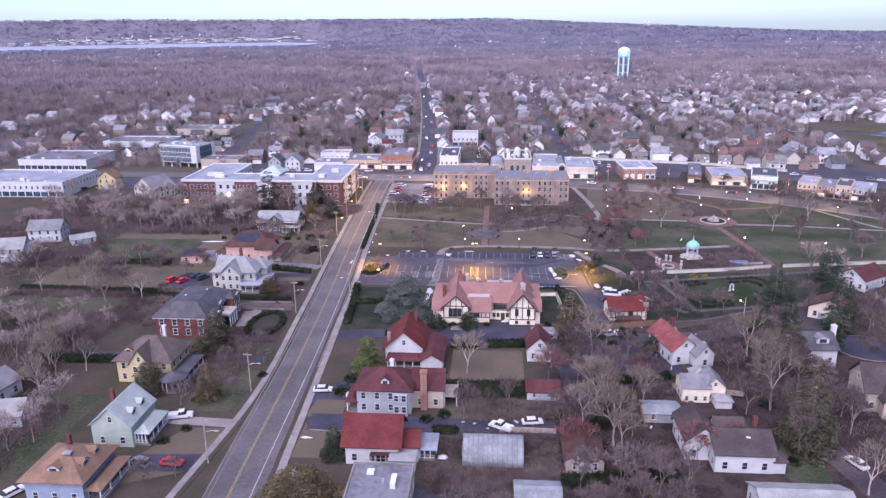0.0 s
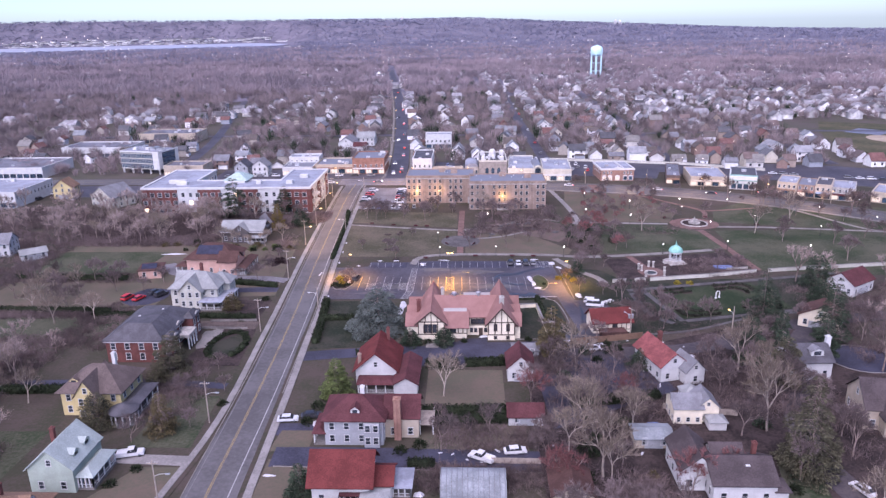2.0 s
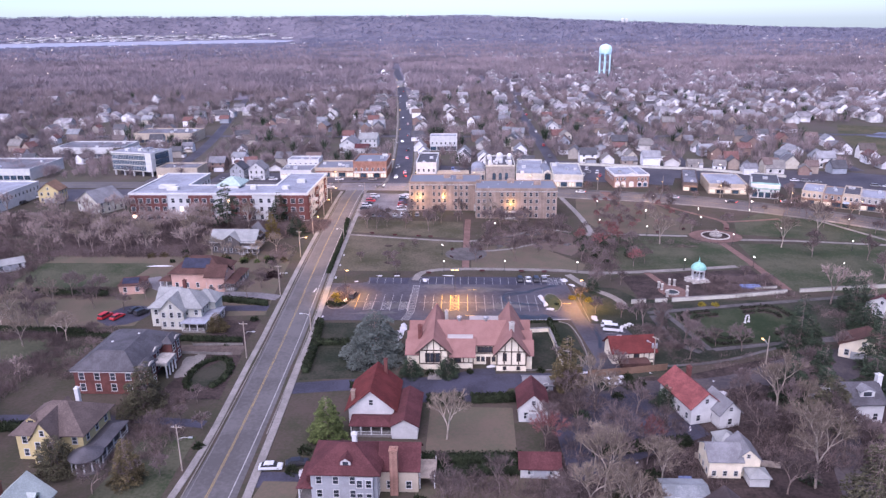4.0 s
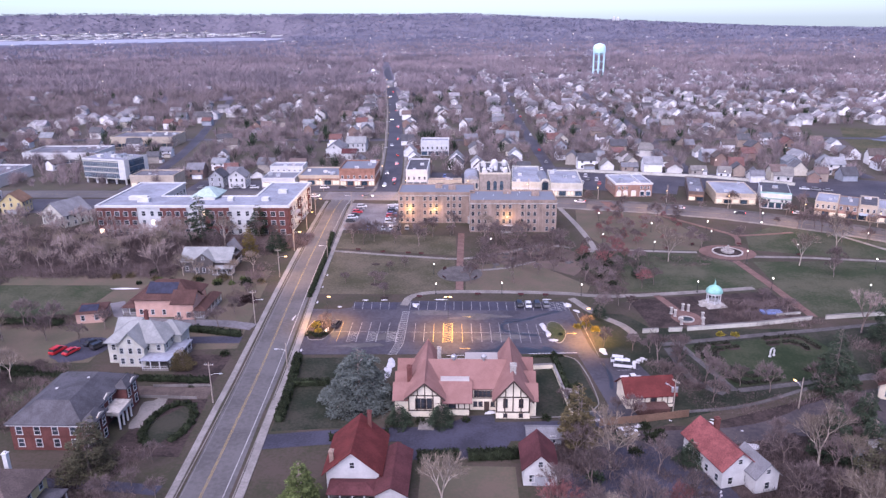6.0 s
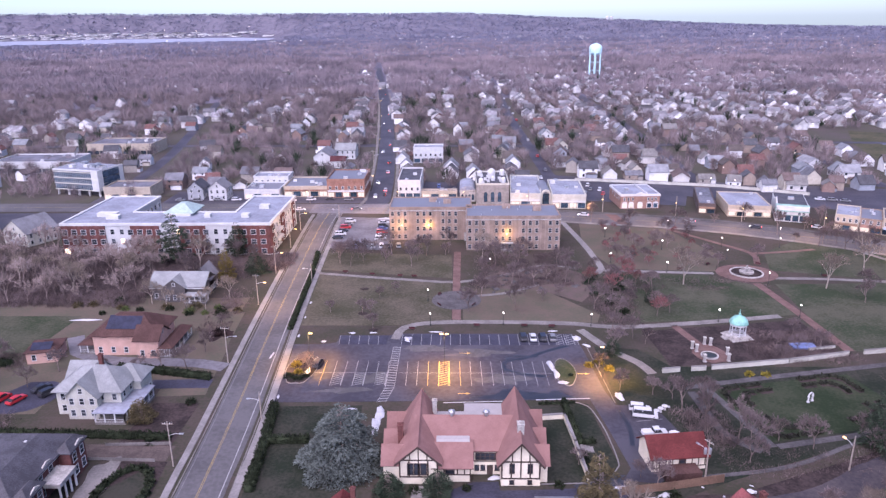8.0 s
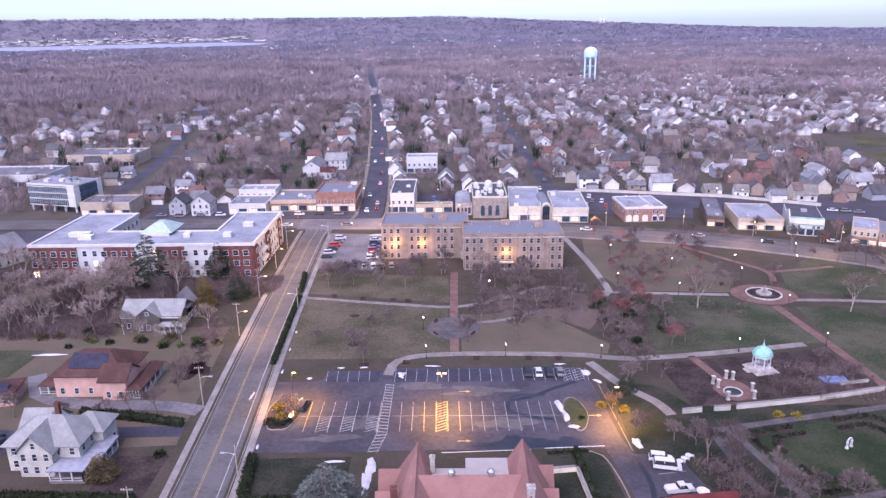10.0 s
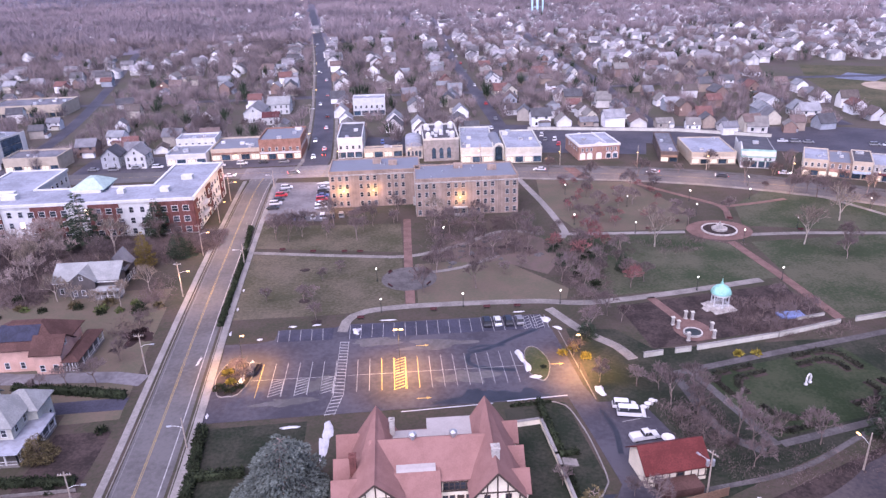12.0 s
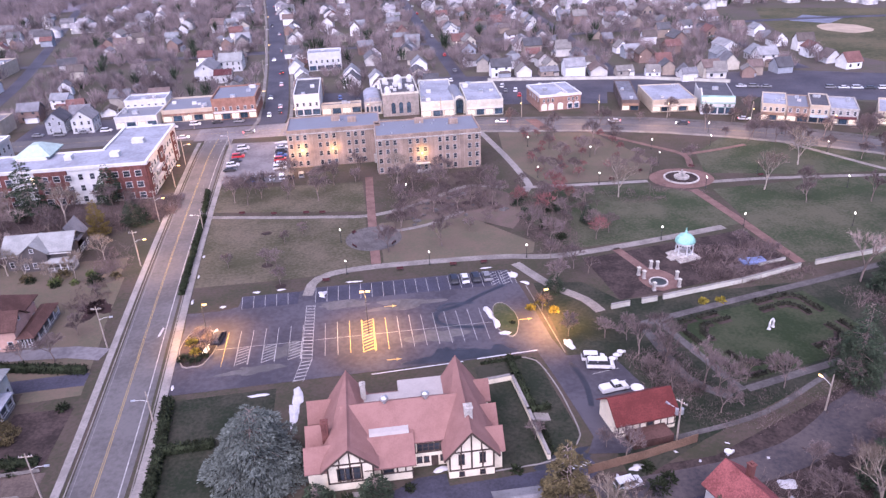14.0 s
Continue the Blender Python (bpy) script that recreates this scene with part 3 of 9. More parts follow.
ribbon("far_pavement", FAR[:5], 1.6, 0.14, "walk_dull", offset=-7.2, step=20)
ribbon("far_pavement", FAR[:5], 1.6, 0.14, "walk_dull", offset=7.2, step=20)
CROSS = [(-420, 152), (-200, 153), (-100, 152), (-40, 150), (15, 147), (50, 138.5), (79, 130.5), (107, 124), (135, 114.5), (160, 101.5), (183, 86.5), (205, 68), (240, 36), (310, -35)]
ribbon("cross_street", CROSS, 15.5, 0.0565, "road", "wide dark asphalt street")
ribbon("yellow_line", CROSS, 0.2, 0.066, "worn_yellow", depth=0.004)
ribbon("cross_pavement", CROSS[5:], 2.2, 0.15, "walk_dull", offset=9.0, depth=0.2)
ribbon("cross_pavement", CROSS[5:], 3.2, 0.15, "path", "grey and brick-edged pavement before shops", offset=-9.6, depth=0.2)
ribbon("white_line", CROSS[5:], 0.15, 0.066, "worn_white", offset=-4.2, depth=0.004)
ribbon("white_line", CROSS[5:], 0.15, 0.066, "worn_white", offset=4.2, depth=0.004)
for k, line in enumerate(([(-162, 152), (-167, 229), (-180, 308), (-197, 386), (-216, 470), (-250, 620)], [(71, 214), (68, 364), (66, 510), (68, 720), (66, 900)], [(150, 205), (158, 360), (160, 600), (158, 850)], [(245, 190), (250, 360), (252, 620), (250, 850)], [(-60, 330), (100, 322), (300, 330), (480, 300)], [(-70, 560), (100, 566), (330, 560), (560, 520)], [(-420, 330), (-170, 330), (-40, 326)], [(345, 425), (350, 480), (352, 560)])):
    ribbon("side_street", line, 7.5, 0.051 + 0.0012 * k, "lot_asphalt", "narrow asphalt residential street", step=20)
for k in range(7):
    line_y = 78 + 6.5 * k
    ribbon("lane_dash", [(-37.6 - 0.045 * (line_y - 62), line_y), (-37.75 - 0.045 * (line_y - 62), line_y + 3)], 0.16, 0.067, "worn_white", depth=0.004)
ribbon("stop_line", [(-42, 134), (-36, 134.4)], 0.5, 0.067, "worn_white", depth=0.004)
for k in range(6):
    ribbon("crossing_bar", [(-47 + 2.2 * k, 137.2), (-47.1 + 2.2 * k, 140.2)], 0.6, 0.0675, "worn_white", depth=0.004)
sheet("intersection", [(-52, 141), (-12, 139), (-12, 158), (-52, 158)], 0.0635, "street", "dark asphalt crossing")

# car park in front of the park
LOT = [(-25.9, -26), (-25.2, -32.5), (50, -31), (51.5, -42), (53.3, -58), (51, -62), (58, -63), (60.5, -60), (66.5, -53.5), (67.6, -47), (64.8, -36), (58.5, -33.6), (55.5, -33.4), (54.2, -27), (52.6, -3), (51.2, 6), (0.6, 6.2), (-1.2, 5), (-15.2, 5), (-15.8, 0.2), (-20, -1), (-27.6, -0.8), (-26.8, -8), (-26.2, -23.5)]
sheet("car_park", LOT, 0.05, "lot_asphalt", "dark patched asphalt car park")


def line(name, x0, y0, x1, y1, w=0.12, material="white_line", z=0.058):
    d = Vector((x1 - x0, y1 - y0, 0))
    s = Vector((d.y, -d.x, 0)).normalized() * w / 2
    bm = bmesh.new()
    v = [bm.verts.new(p) for p in (Vector((x0, y0, z)) + s, Vector((x1, y1, z)) + s, Vector((x1, y1, z)) - s, Vector((x0, y0, z)) - s)]
    bm.faces.new(v)
    return tagged(part(name, bm, material), kind="structure")


sheet("bay_row", [(-15.6, 4.9), (-15.2, -1.0), (-1.6, -1.0), (-1.4, 4.9)], 0.0525, "asphalt", "darker asphalt of a parking row", depth=0.003)
sheet("bay_row", [(2.4, 5.9), (2.4, -1.3), (51, -1.3), (51, 5.9)], 0.0525, "asphalt", "darker asphalt of a parking row", depth=0.003)
for i in range(5):
    line("bay_line", -15.3 + 2.75 * i, 4.8, -14.9 + 2.75 * i, -0.9)
for i in range(19):
    line("bay_line", 2.6 + 2.75 * i, 5.7, 2.6 + 2.75 * i, -1.2)
for i in range(7):
    # first line by the island lamp: sodium light painted as yellow
    line("bay_line", -16.4 + 2.78 * i, -11, -16.3 + 2.78 * i, -24.4, material="yellow_line" if i < 1 else "white_line")
for i in range(14):
    x = 5.2 + 2.735 * i
    # lines around the middle lamp get its sodium light as yellow colour
    line("bay_line", x, -11.2, x + 0.25, -24.3, material="yellow_line" if 2 <= i <= 5 else "white_line")
line("bay_line", -19.5, -17.6, 0.5, -17.7), line("bay_line", 3.2, -17.7, 43, -17.8)


def hatch(x0, x1, y0, y1, n, material="white_line"):
    line("hatch_line", x0, y0, x0, y1, material=material), line("hatch_line", x1, y0, x1, y1, material=material)
    for i in range(n):
        y = y0 + (y1 - y0) * i / n
        line("hatch_line", x0, y, x1, min(y + 1.3, y1), 0.2, material)


# hatch at the lamp foot, its yellow carrying the sodium light too
hatch(13.6, 16.1, -24.4, -11.3, 11, "yellow_line")
for x in (-13.5, -7.9, -2.4):
    hatch(x, x + 2.6, -24.3, -17.7, 6)
hatch(45.9, 48, -1.2, 5.6, 5), hatch(48.7, 51, -1.2, 5.6, 5)
for i in range(17):
    y = -2.6 - 1.35 * i
    line("crossing_line", 0.6, y, 2.6, y - 0.3, 0.3)
for i in range(6):
    line("crossing_line", 0.5 - 0.22 * i, -25.8 - 1.25 * i, 2.7 - 0.24 * i, -25.5 - 1.25 * i, 0.3)
line("crossing_line", 0.6, -2.4, 0.5, -25), line("crossing_line", 2.6, -2.4, 2.7, -25), line("crossing_line", 0.5, -25, -0.8, -32.4), line("crossing_line", 2.7, -25, 1.2, -32.4)
for x, y in ((20.5, -6.4), (20, -28.2), (50.5, -18)):
    bm = bmesh.new()
    v = [bm.verts.new((x + a, y + b, 0.058)) for a, b in ((-1.6, -0.12), (0.4, -0.12), (0.4, -0.5), (1.5, 0), (0.4, 0.5), (0.4, 0.12), (-1.6, 0.12))]
    bm.faces.new(v)
    tagged(part("road_arrow", bm, "yellow_line", None, "yellow painted arrow"), kind="structure")


def blob(cx, cy, rx, ry, n=28, rough=0.12, seed=0, turn=0.0):
    out = []
    for i in range(n):
        a = math.tau * i / n
        k = 1 + rough * 2 * noise.noise(Vector((math.cos(a) * 1.7 + seed, math.sin(a) * 1.7, seed * 0.37)))
        x, y = rx * k * math.cos(a), ry * k * math.sin(a)
        out.append((cx + x * math.cos(turn) - y * math.sin(turn), cy + x * math.sin(turn) + y * math.cos(turn)))
    return out


# damp dark stains of melting snow
ribbon("wet_stain", [(49, -1.5), (42, -5.5), (37, -9), (31, -11.5), (31, -16), (36, -18.5), (41, -19.5)], 1.3, 0.054, "wet", depth=0.003, step=1.5)
ribbon("wet_stain", [(31, -10), (34, -8.2), (40, -8.6)], 0.9, 0.0563, "wet", depth=0.003, step=1.5)
low, high = [], []
for k in range(53):
    x = 21 + 0.5 * k
    grow = max(0.0, math.sin(math.pi * k / 52)) ** 0.5
    high.append((x + 0.5 * noise.noise(Vector((x * 1.7, 4, 0))), -30.4 + grow * (2.0 + 0.05 * (x - 21) + 3.4 * max(0.0, noise.noise(Vector((x * 0.55, 1.5, 0)))) + 1.2 * noise.noise(Vector((x * 1.4, 7.5, 0))))))
    low.append((x, -30.7 - 0.3 * grow))
sheet("wet_stain", low + high[::-1], 0.054, "wet", depth=0.003)
ribbon("wet_stain", [(55.5, -36), (56.5, -43), (55.5, -50)], 1.1, 0.054, "wet", depth=0.003, step=2)
sheet("wet_stain", blob(46.5, -62.5, 5.5, 1.8, 24, 0.3, 9, 0.3), 0.0545, "wet", depth=0.003)

for x, y, rx, ry, k in ((9, -3.5, 6, 1.6, 3), (24, -6, 8, 2.2, 4), (-3, -20.5, 4, 2.6, 6), (30, -21, 5, 2.4, 7), (-9, -26.5, 6, 1.5, 8)):
    sheet("pale_patch", blob(x, y, rx, ry, 36, 0.45, k), 0.0515, "road", depth=0.002)

# islands of the car park
def island(pts, material, label):
    sheet("island_kerb", pts, 0.16, "walk", "pale concrete kerb of a planted island", 0.2)
    cx, cy = sum(p[0] for p in pts) / len(pts), sum(p[1] for p in pts) / len(pts)
    sheet("island_bed", [(cx + (x - cx) * 0.95, cy + (y - cy) * 0.95) for x, y in pts], 0.19, material, label, 0.1)


island(blob(-22.3, -16.2, 4.2, 7.6, 24, 0.08, 2), "garden", "dark planted bed in the car park")
island(blob(46, -17, 2.7, 7.3, 24, 0.06, 4), "lawn", "small grass island in the car park")

# lawns of the park and the gardens
def lawn(pts, material="lawn", label="dull green winter lawn", z=0.02):
    return sheet("lawn", pts, z, material, label)


lawn([(56, -70), (72, -62), (110, -46), (150, -38), (150, -8), (124, -14), (74, -14), (68, -4), (56, -2), (56, -34)], "green", "rough dull green grass under garden trees", 0.016)
lawn([(36, -160), (120, -160), (128, -60), (110, -50), (72, -66), (36, -68)], "garden", "dark leaf-strewn garden soil", 0.012)
lawn([(-140, -30), (-47, -26), (-50, 34), (-140, 34)], "dry_lawn", "wide worn winter grass of gardens", 0.01)
lawn([(-31, 12), (-33, 58), (16, 49), (16.5, 16), (0, 12)], "park_lawn", "worn olive-green winter lawn")
lawn([(-34, 62), (-36, 82), (16, 78), (16.5, 52)], "park_lawn", "worn brown and green winter lawn")
lawn([(20, 14.5), (20, 42), (45, 44), (62, 20), (60, 14)], "dry_lawn", "worn brown and green winter lawn")
lawn([(60, 60), (72, 57), (107, 55), (112, 50), (119, 45), (122, 20), (100, 16), (68, 14)], "lawn")
lawn([(126, 46), (160, 47), (240, 36), (240, -20), (126, -5), (124, 15)], "lawn")
lawn([(130, 60), (158, 52), (240, 42), (220, 82), (160, 100), (136, 80)], "lawn")
lawn([(75, 62), (110, 59), (118, 76), (108, 112), (72, 122), (68, 90)], "dry_lawn", "worn brown and green winter lawn")
lawn([(22, 47), (32, 42), (46, 41), (58, 30), (64, 40), (62, 58), (52, 67), (38, 62), (30, 56)], "soil", "bare trampled soil under park trees", 0.028)
lawn([(72, 8), (120, 16), (122, -6), (74, -14)], "garden", "reddish leaf-strewn ground beside the bandstand")
lawn([(-25, -34.5), (-4, -33.8), (-3.6, -68), (-22.8, -70)], "green", "green lawn under a blue spruce")
lawn([(36, -34), (46, -32), (49, -33), (50.6, -50), (51.2, -57), (49, -60.6), (44.5, -62.4), (36, -64)], "green", "dull green lawn beside a half-timbered hall")
lawn([(79, -26), (117, -18), (122, -40), (84, -49)], "garden_lawn", "lawn of a formal parterre garden", 0.03)
lawn([(56, -32), (72, -16), (74, -26), (78, -52), (66, -56), (64, -40)], "green", "worn grass beside the car park", 0.024)
lawn([(-140, -9), (-100, -11), (-98, 19), (-140, 19)], "lawn", "wide dull green winter lawn")
lawn([(-140, -42), (-80, -38), (-80, -16), (-140, -18)], "dry_lawn", "wide dry winter lawn")
lawn([(-150, -70), (-78, -66), (-78, -46), (-150, -48)], "lawn")
lawn([(-55, -30), (-43, -29), (-45.5, -4), (-56, -4)], "dry_lawn", "worn winter lawn beside a driveway")
lawn([(-55, -52), (-43, -51), (-43, -33), (-54, -33)], "garden", "brown garden ground")
lawn([(-57, -8), (-45.5, -9), (-48, 22), (-58, 20)], "dry_lawn", "dry winter lawn beside the road", 0.026)
lawn([(-56, -80), (-39.5, -80), (-41.5, -56.5), (-52, -56.5)], "garden", "dark planted border", 0.03)
lawn(blob(-46, -67.5, 3.6, 7.6, 24, 0.2, 7, -0.2), "green", "clipped green lawn with a dark border", 0.06)
lawn(blob(-50.6, 6.4, 3.4, 4.0, 24, 0.35, 11), "red_bed", "dark red-brown planted bed in a lawn", 0.05)
lawn([(-52, -118), (-38, -118), (-39, -96), (-50, -96)], "lawn")
lawn([(-60, -150), (-37, -140), (-36.5, -125), (-46, -125)], "dry_lawn", "dry winter lawn")
lawn([(-110, -145), (-72, -145), (-72, -112), (-110, -112)], "lawn")
lawn([(-22, -113), (-12, -113), (-12, -108), (-22, -108)], "asphalt", "asphalt parking pad")
lawn([(-21, -119), (-12.5, -119), (-12.5, -111), (-20, -111)], "dry_lawn", "brown winter lawn", 0.03)
lawn([(-20, -135), (-11, -135), (-11, -122), (-20, -122)], "dry_lawn", "brown winter lawn")
lawn([(11, -102), (30, -101), (30, -82), (11, -82)], "dry_lawn", "winter lawn behind a clipped hedge")
lawn([(10, -119), (34, -119), (34, -107), (10, -107)], "dry_lawn", "brown winter lawn")
lawn([(86, -150), (80, -136), (84, -120), (90, -128)], "lawn")
sheet("playing_field", [(277, 244), (291, 190), (345, 250), (410, 340), (405, 350), (325, 384), (297, 322)], 0.03, "field", "wide green playing field")
sheet("ball_diamond", blob(331, 285, 15, 17, 24, 0.12, 3), 0.05, "sand", "bare earth of a ball diamond")
sheet("games_court", [(316, 322), (334, 304), (354, 320), (338, 342)], 0.05, "tint_court", "dark blue-grey games court")

# paths
PARKWALK = "pale concrete park path"
ribbon("park_path", [(18, 16), (18, 50), (18.3, 82)], 2.6, 0.06, "brickpave", "brick-paved path", step=3)
ribbon("park_path", [(-33, 58), (-10, 53), (2.4, 50.7), (18, 48.5), (34, 55), (50, 66), (62, 62)], 2.0, 0.05, "walk_dull", PARKWALK, step=4)
ribbon("park_path", [(0.6, 2.4), (1.4, 8), (6, 12.8), (20, 14.6), (50, 13.6), (66, 11), (90, 14), (116, 18.9)], 2.6, 0.055, "walk_dull", PARKWALK, step=3)
ribbon("park_path", [(65, 124), (69, 90), (70.5, 62), (68, 57)], 2.4, 0.05, "walk", PARKWALK, step=4)
ribbon("park_path", [(68, 60.5), (90, 58.5), (109, 57)], 2.2, 0.052, "walk", PARKWALK, step=4)
ribbon("park_path", [(128, 52), (157, 49.5), (240, 36)], 2.2, 0.05, "walk_dull", PARKWALK, step=5)
ribbon("park_path", [(120, 47), (122.5, 22), (124.5, -5)], 2.8, 0.06, "brickpave", "brick-paved path", step=5)
ribbon("park_path", [(106, 115.5), (115, 103), (123.4, 91.2), (131, 79), (128, 66)], 2.2, 0.05, "brickpave", "brick-paved path", step=4)
ribbon("park_path", [(131, 79), (144, 81), (157, 84)], 2.0, 0.052, "brickpave", "brick-paved path", step=4)
ribbon("park_path", [(166, 94), (176, 75), (188, 50), (196, 42)], 2.0, 0.052, "walk_dull", PARKWALK, step=4)
ribbon("park_path", [(54, 9), (60, -4), (66, -12), (68, -18)], 2.6, 0.05, "walk_dull", PARKWALK, step=3)
ribbon("park_path", [(82, 12), (85, 0), (86, -6)], 2.4, 0.055, "brickpave", "brick-paved path", step=3)
ribbon("park_path", [(20, 35), (34, 38), (46, 46)], 1.6, 0.05, "walk_dull", PARKWALK, step=4)
ribbon("park_path", [(74, -25), (100, -19), (124, -14), (150, -8)], 2.0, 0.05, "path", PARKWALK, step=4)
ribbon("park_path", [(75, -27), (76.5, -45), (82, -52)], 2.0, 0.05, "path", PARKWALK, step=4)
ribbon("park_path", [(66, -61), (86, -57), (110, -46), (135, -42)], 1.1, 0.05, "path", PARKWALK, step=4)
tagged(sheet("plaza", blob(18, 32, 8, 8, 40, 0.0), 0.08, "path", "round brick and concrete plaza"), kind="structure")
sheet("fountain_plaza", blob(120.5, 57, 10.5, 9, 40, 0.0), 0.07, "brickpave", "round brick-paved plaza")
sheet("red_terrace", blob(86.6, -6.4, 4.6, 5.4, 24, 0.08), 0.07, "brickpave", "brick terrace")

ribbon("kerb", [(45, -32), (48.8, -34), (50.6, -42), (51.2, -50), (51.1, -57.3), (49.2, -60.4), (44, -62.8), (34.6, -63.4)], 0.25, 0.16, "walk", "pale concrete kerb", step=2)
for a, b in (((-18.5, -124.4), (36, -126)), ((55.5, -32.5), (54.0, -3))):
    ribbon("kerb", [a, b], 0.2, 0.14, "walk_dull", "pale concrete kerb", step=4)
for y in (-36.5, -40.5, -44.5, -48.5):
    line("bay_line", 58.6, y, 64.6, y + 1.0)

# drives and lanes
DRIVE = "grey asphalt drive"
ribbon("drive", [(-19.5, -121), (0, -121), (36, -122)], 7, 0.045, "asphalt", DRIVE)
ribbon("drive", [(-25.5, -74.5), (0, -71), (36, -69.5), (48, -64)], 5.5, 0.045, "asphalt", DRIVE)
ribbon("drive", [(40, -72), (60, -71.5), (85, -68), (112, -54), (150, -45)], 6.0, 0.045, "old_asphalt", "dark worn asphalt lane")
ribbon("drive", [(99, -165), (95.4, -138), (92.4, -124), (93.5, -112), (100, -92), (112, -66), (122, -54)], 6.4, 0.047, "old_asphalt", "dark worn asphalt lane")
ribbon("drive", [(-36.5, -122.8), (-52, -122), (-62, -122)], 3.4, 0.05, "walk", "pale concrete drive")
ribbon("drive", [(-37, -138), (-55, -139)], 6, 0.045, "asphalt", DRIVE)
ribbon("drive", [(-39, -91), (-60, -89), (-95, -90)], 3.0, 0.045, "asphalt", DRIVE)
ribbon("drive", [(-42, -53.5), (-64, -53)], 5.5, 0.045, "umber", "dark brown paved drive")
ribbon("drive", [(-43.5, -23.5), (-60, -24), (-82, -26)], 4.5, 0.045, "asphalt", DRIVE)
ribbon("drive", [(-42.5, -14.7), (-50, -12.5), (-60, -11.6), (-74, -11), (-86, -6), (-92, 4)], 4.5, 0.045, "street", DRIVE)
sheet("lane_apron", blob(99.5, -62.5, 10.5, 5.2, 32, 0.12, 21, 0.5), 0.0435, "old_asphalt", "worn asphalt widening of a lane")
sheet("turning_circle", blob(124.5, -75, 8.5, 8.0, 32, 0.04, 5), 0.05, "asphalt", "round asphalt turning circle with a pale kerb")
ribbon("kerb", [(124.5 + 8.7 * math.cos(k * 0.35), -75 + 8.2 * math.sin(k * 0.35)) for k in range(1, 17)], 0.25, 0.15, "walk", "pale concrete kerb", step=2)
sheet("drive", blob(-86, -30, 7, 8, 24, 0.1, 8), 0.044, "asphalt", DRIVE)
sheet("drive", blob(-53, -62.5, 3, 7, 24, 0.2, 6), 0.085, "walk_dull", "pale stone terrace")
sheet("drive", [(4, -165), (24, -165), (25, -145), (5, -143.5)], 0.043, "asphalt", "dark asphalt yard")
sheet("forecourt", [(16.5, -65.6), (21.5, -62.8), (26.4, -62.6), (26.6, -65.4), (36, -65.0), (46, -64.2), (50.5, -61.5), (52, -66), (48, -69), (36, -70.5), (15, -70.5)], 0.0485, "asphalt", "dark asphalt forecourt of a hall")
sheet("drive", [(9, -80), (27, -79), (30, -72), (6, -73)], 0.043, "asphalt", DRIVE)
sheet("drive", [(40, -110), (72, -92), (66, -74), (38, -74)], 0.042, "asphalt", "worn grey yard")
sheet("shop_car_park", [(-38, 88), (-10, 84), (-9, 131), (-36, 134)], 0.05, "street", "small asphalt car park beside tan brick flats")
sheet("shop_car_park", [(2, 172), (22, 172), (24, 205), (-12, 208)], 0.0425, "lot_asphalt", "asphalt car park behind shops")
sheet("shop_car_park", [(45, 172), (128, 152), (146, 206), (60, 226)], 0.0475, "lot_asphalt", "asphalt car park behind shops")
sheet("shop_car_park", [(-200, 116), (-142, 112), (-142, 142), (-200, 142)], 0.05, "lot_asphalt", "asphalt car park")
sheet("shop_car_park", [(-130, 160), (-20, 160), (-20, 186), (-130, 186)], 0.045, "lot_asphalt", "asphalt yard behind shops")
sheet("shop_car_park", [(128, 176), (146, 164), (200, 142), (262, 116), (290, 160), (240, 186), (146, 206)], 0.046, "lot_asphalt", "asphalt car park behind shops")
sheet("brick_crossing", [(86, 139), (91, 138), (94, 119), (89, 120)], 0.07, "brickpave", "brick-paved crossing")


# ---- the half-timbered hall ----
def frame_strip(parent, face_y, bars):
    """Dark timbers on a south wall: bars of x0, x1, z0, z1."""
    for x0, x1, z0, z1 in bars:
        part("timber", box(x0, x1, face_y - 0.08, face_y + 0.05, z0, z1), "timber", parent)


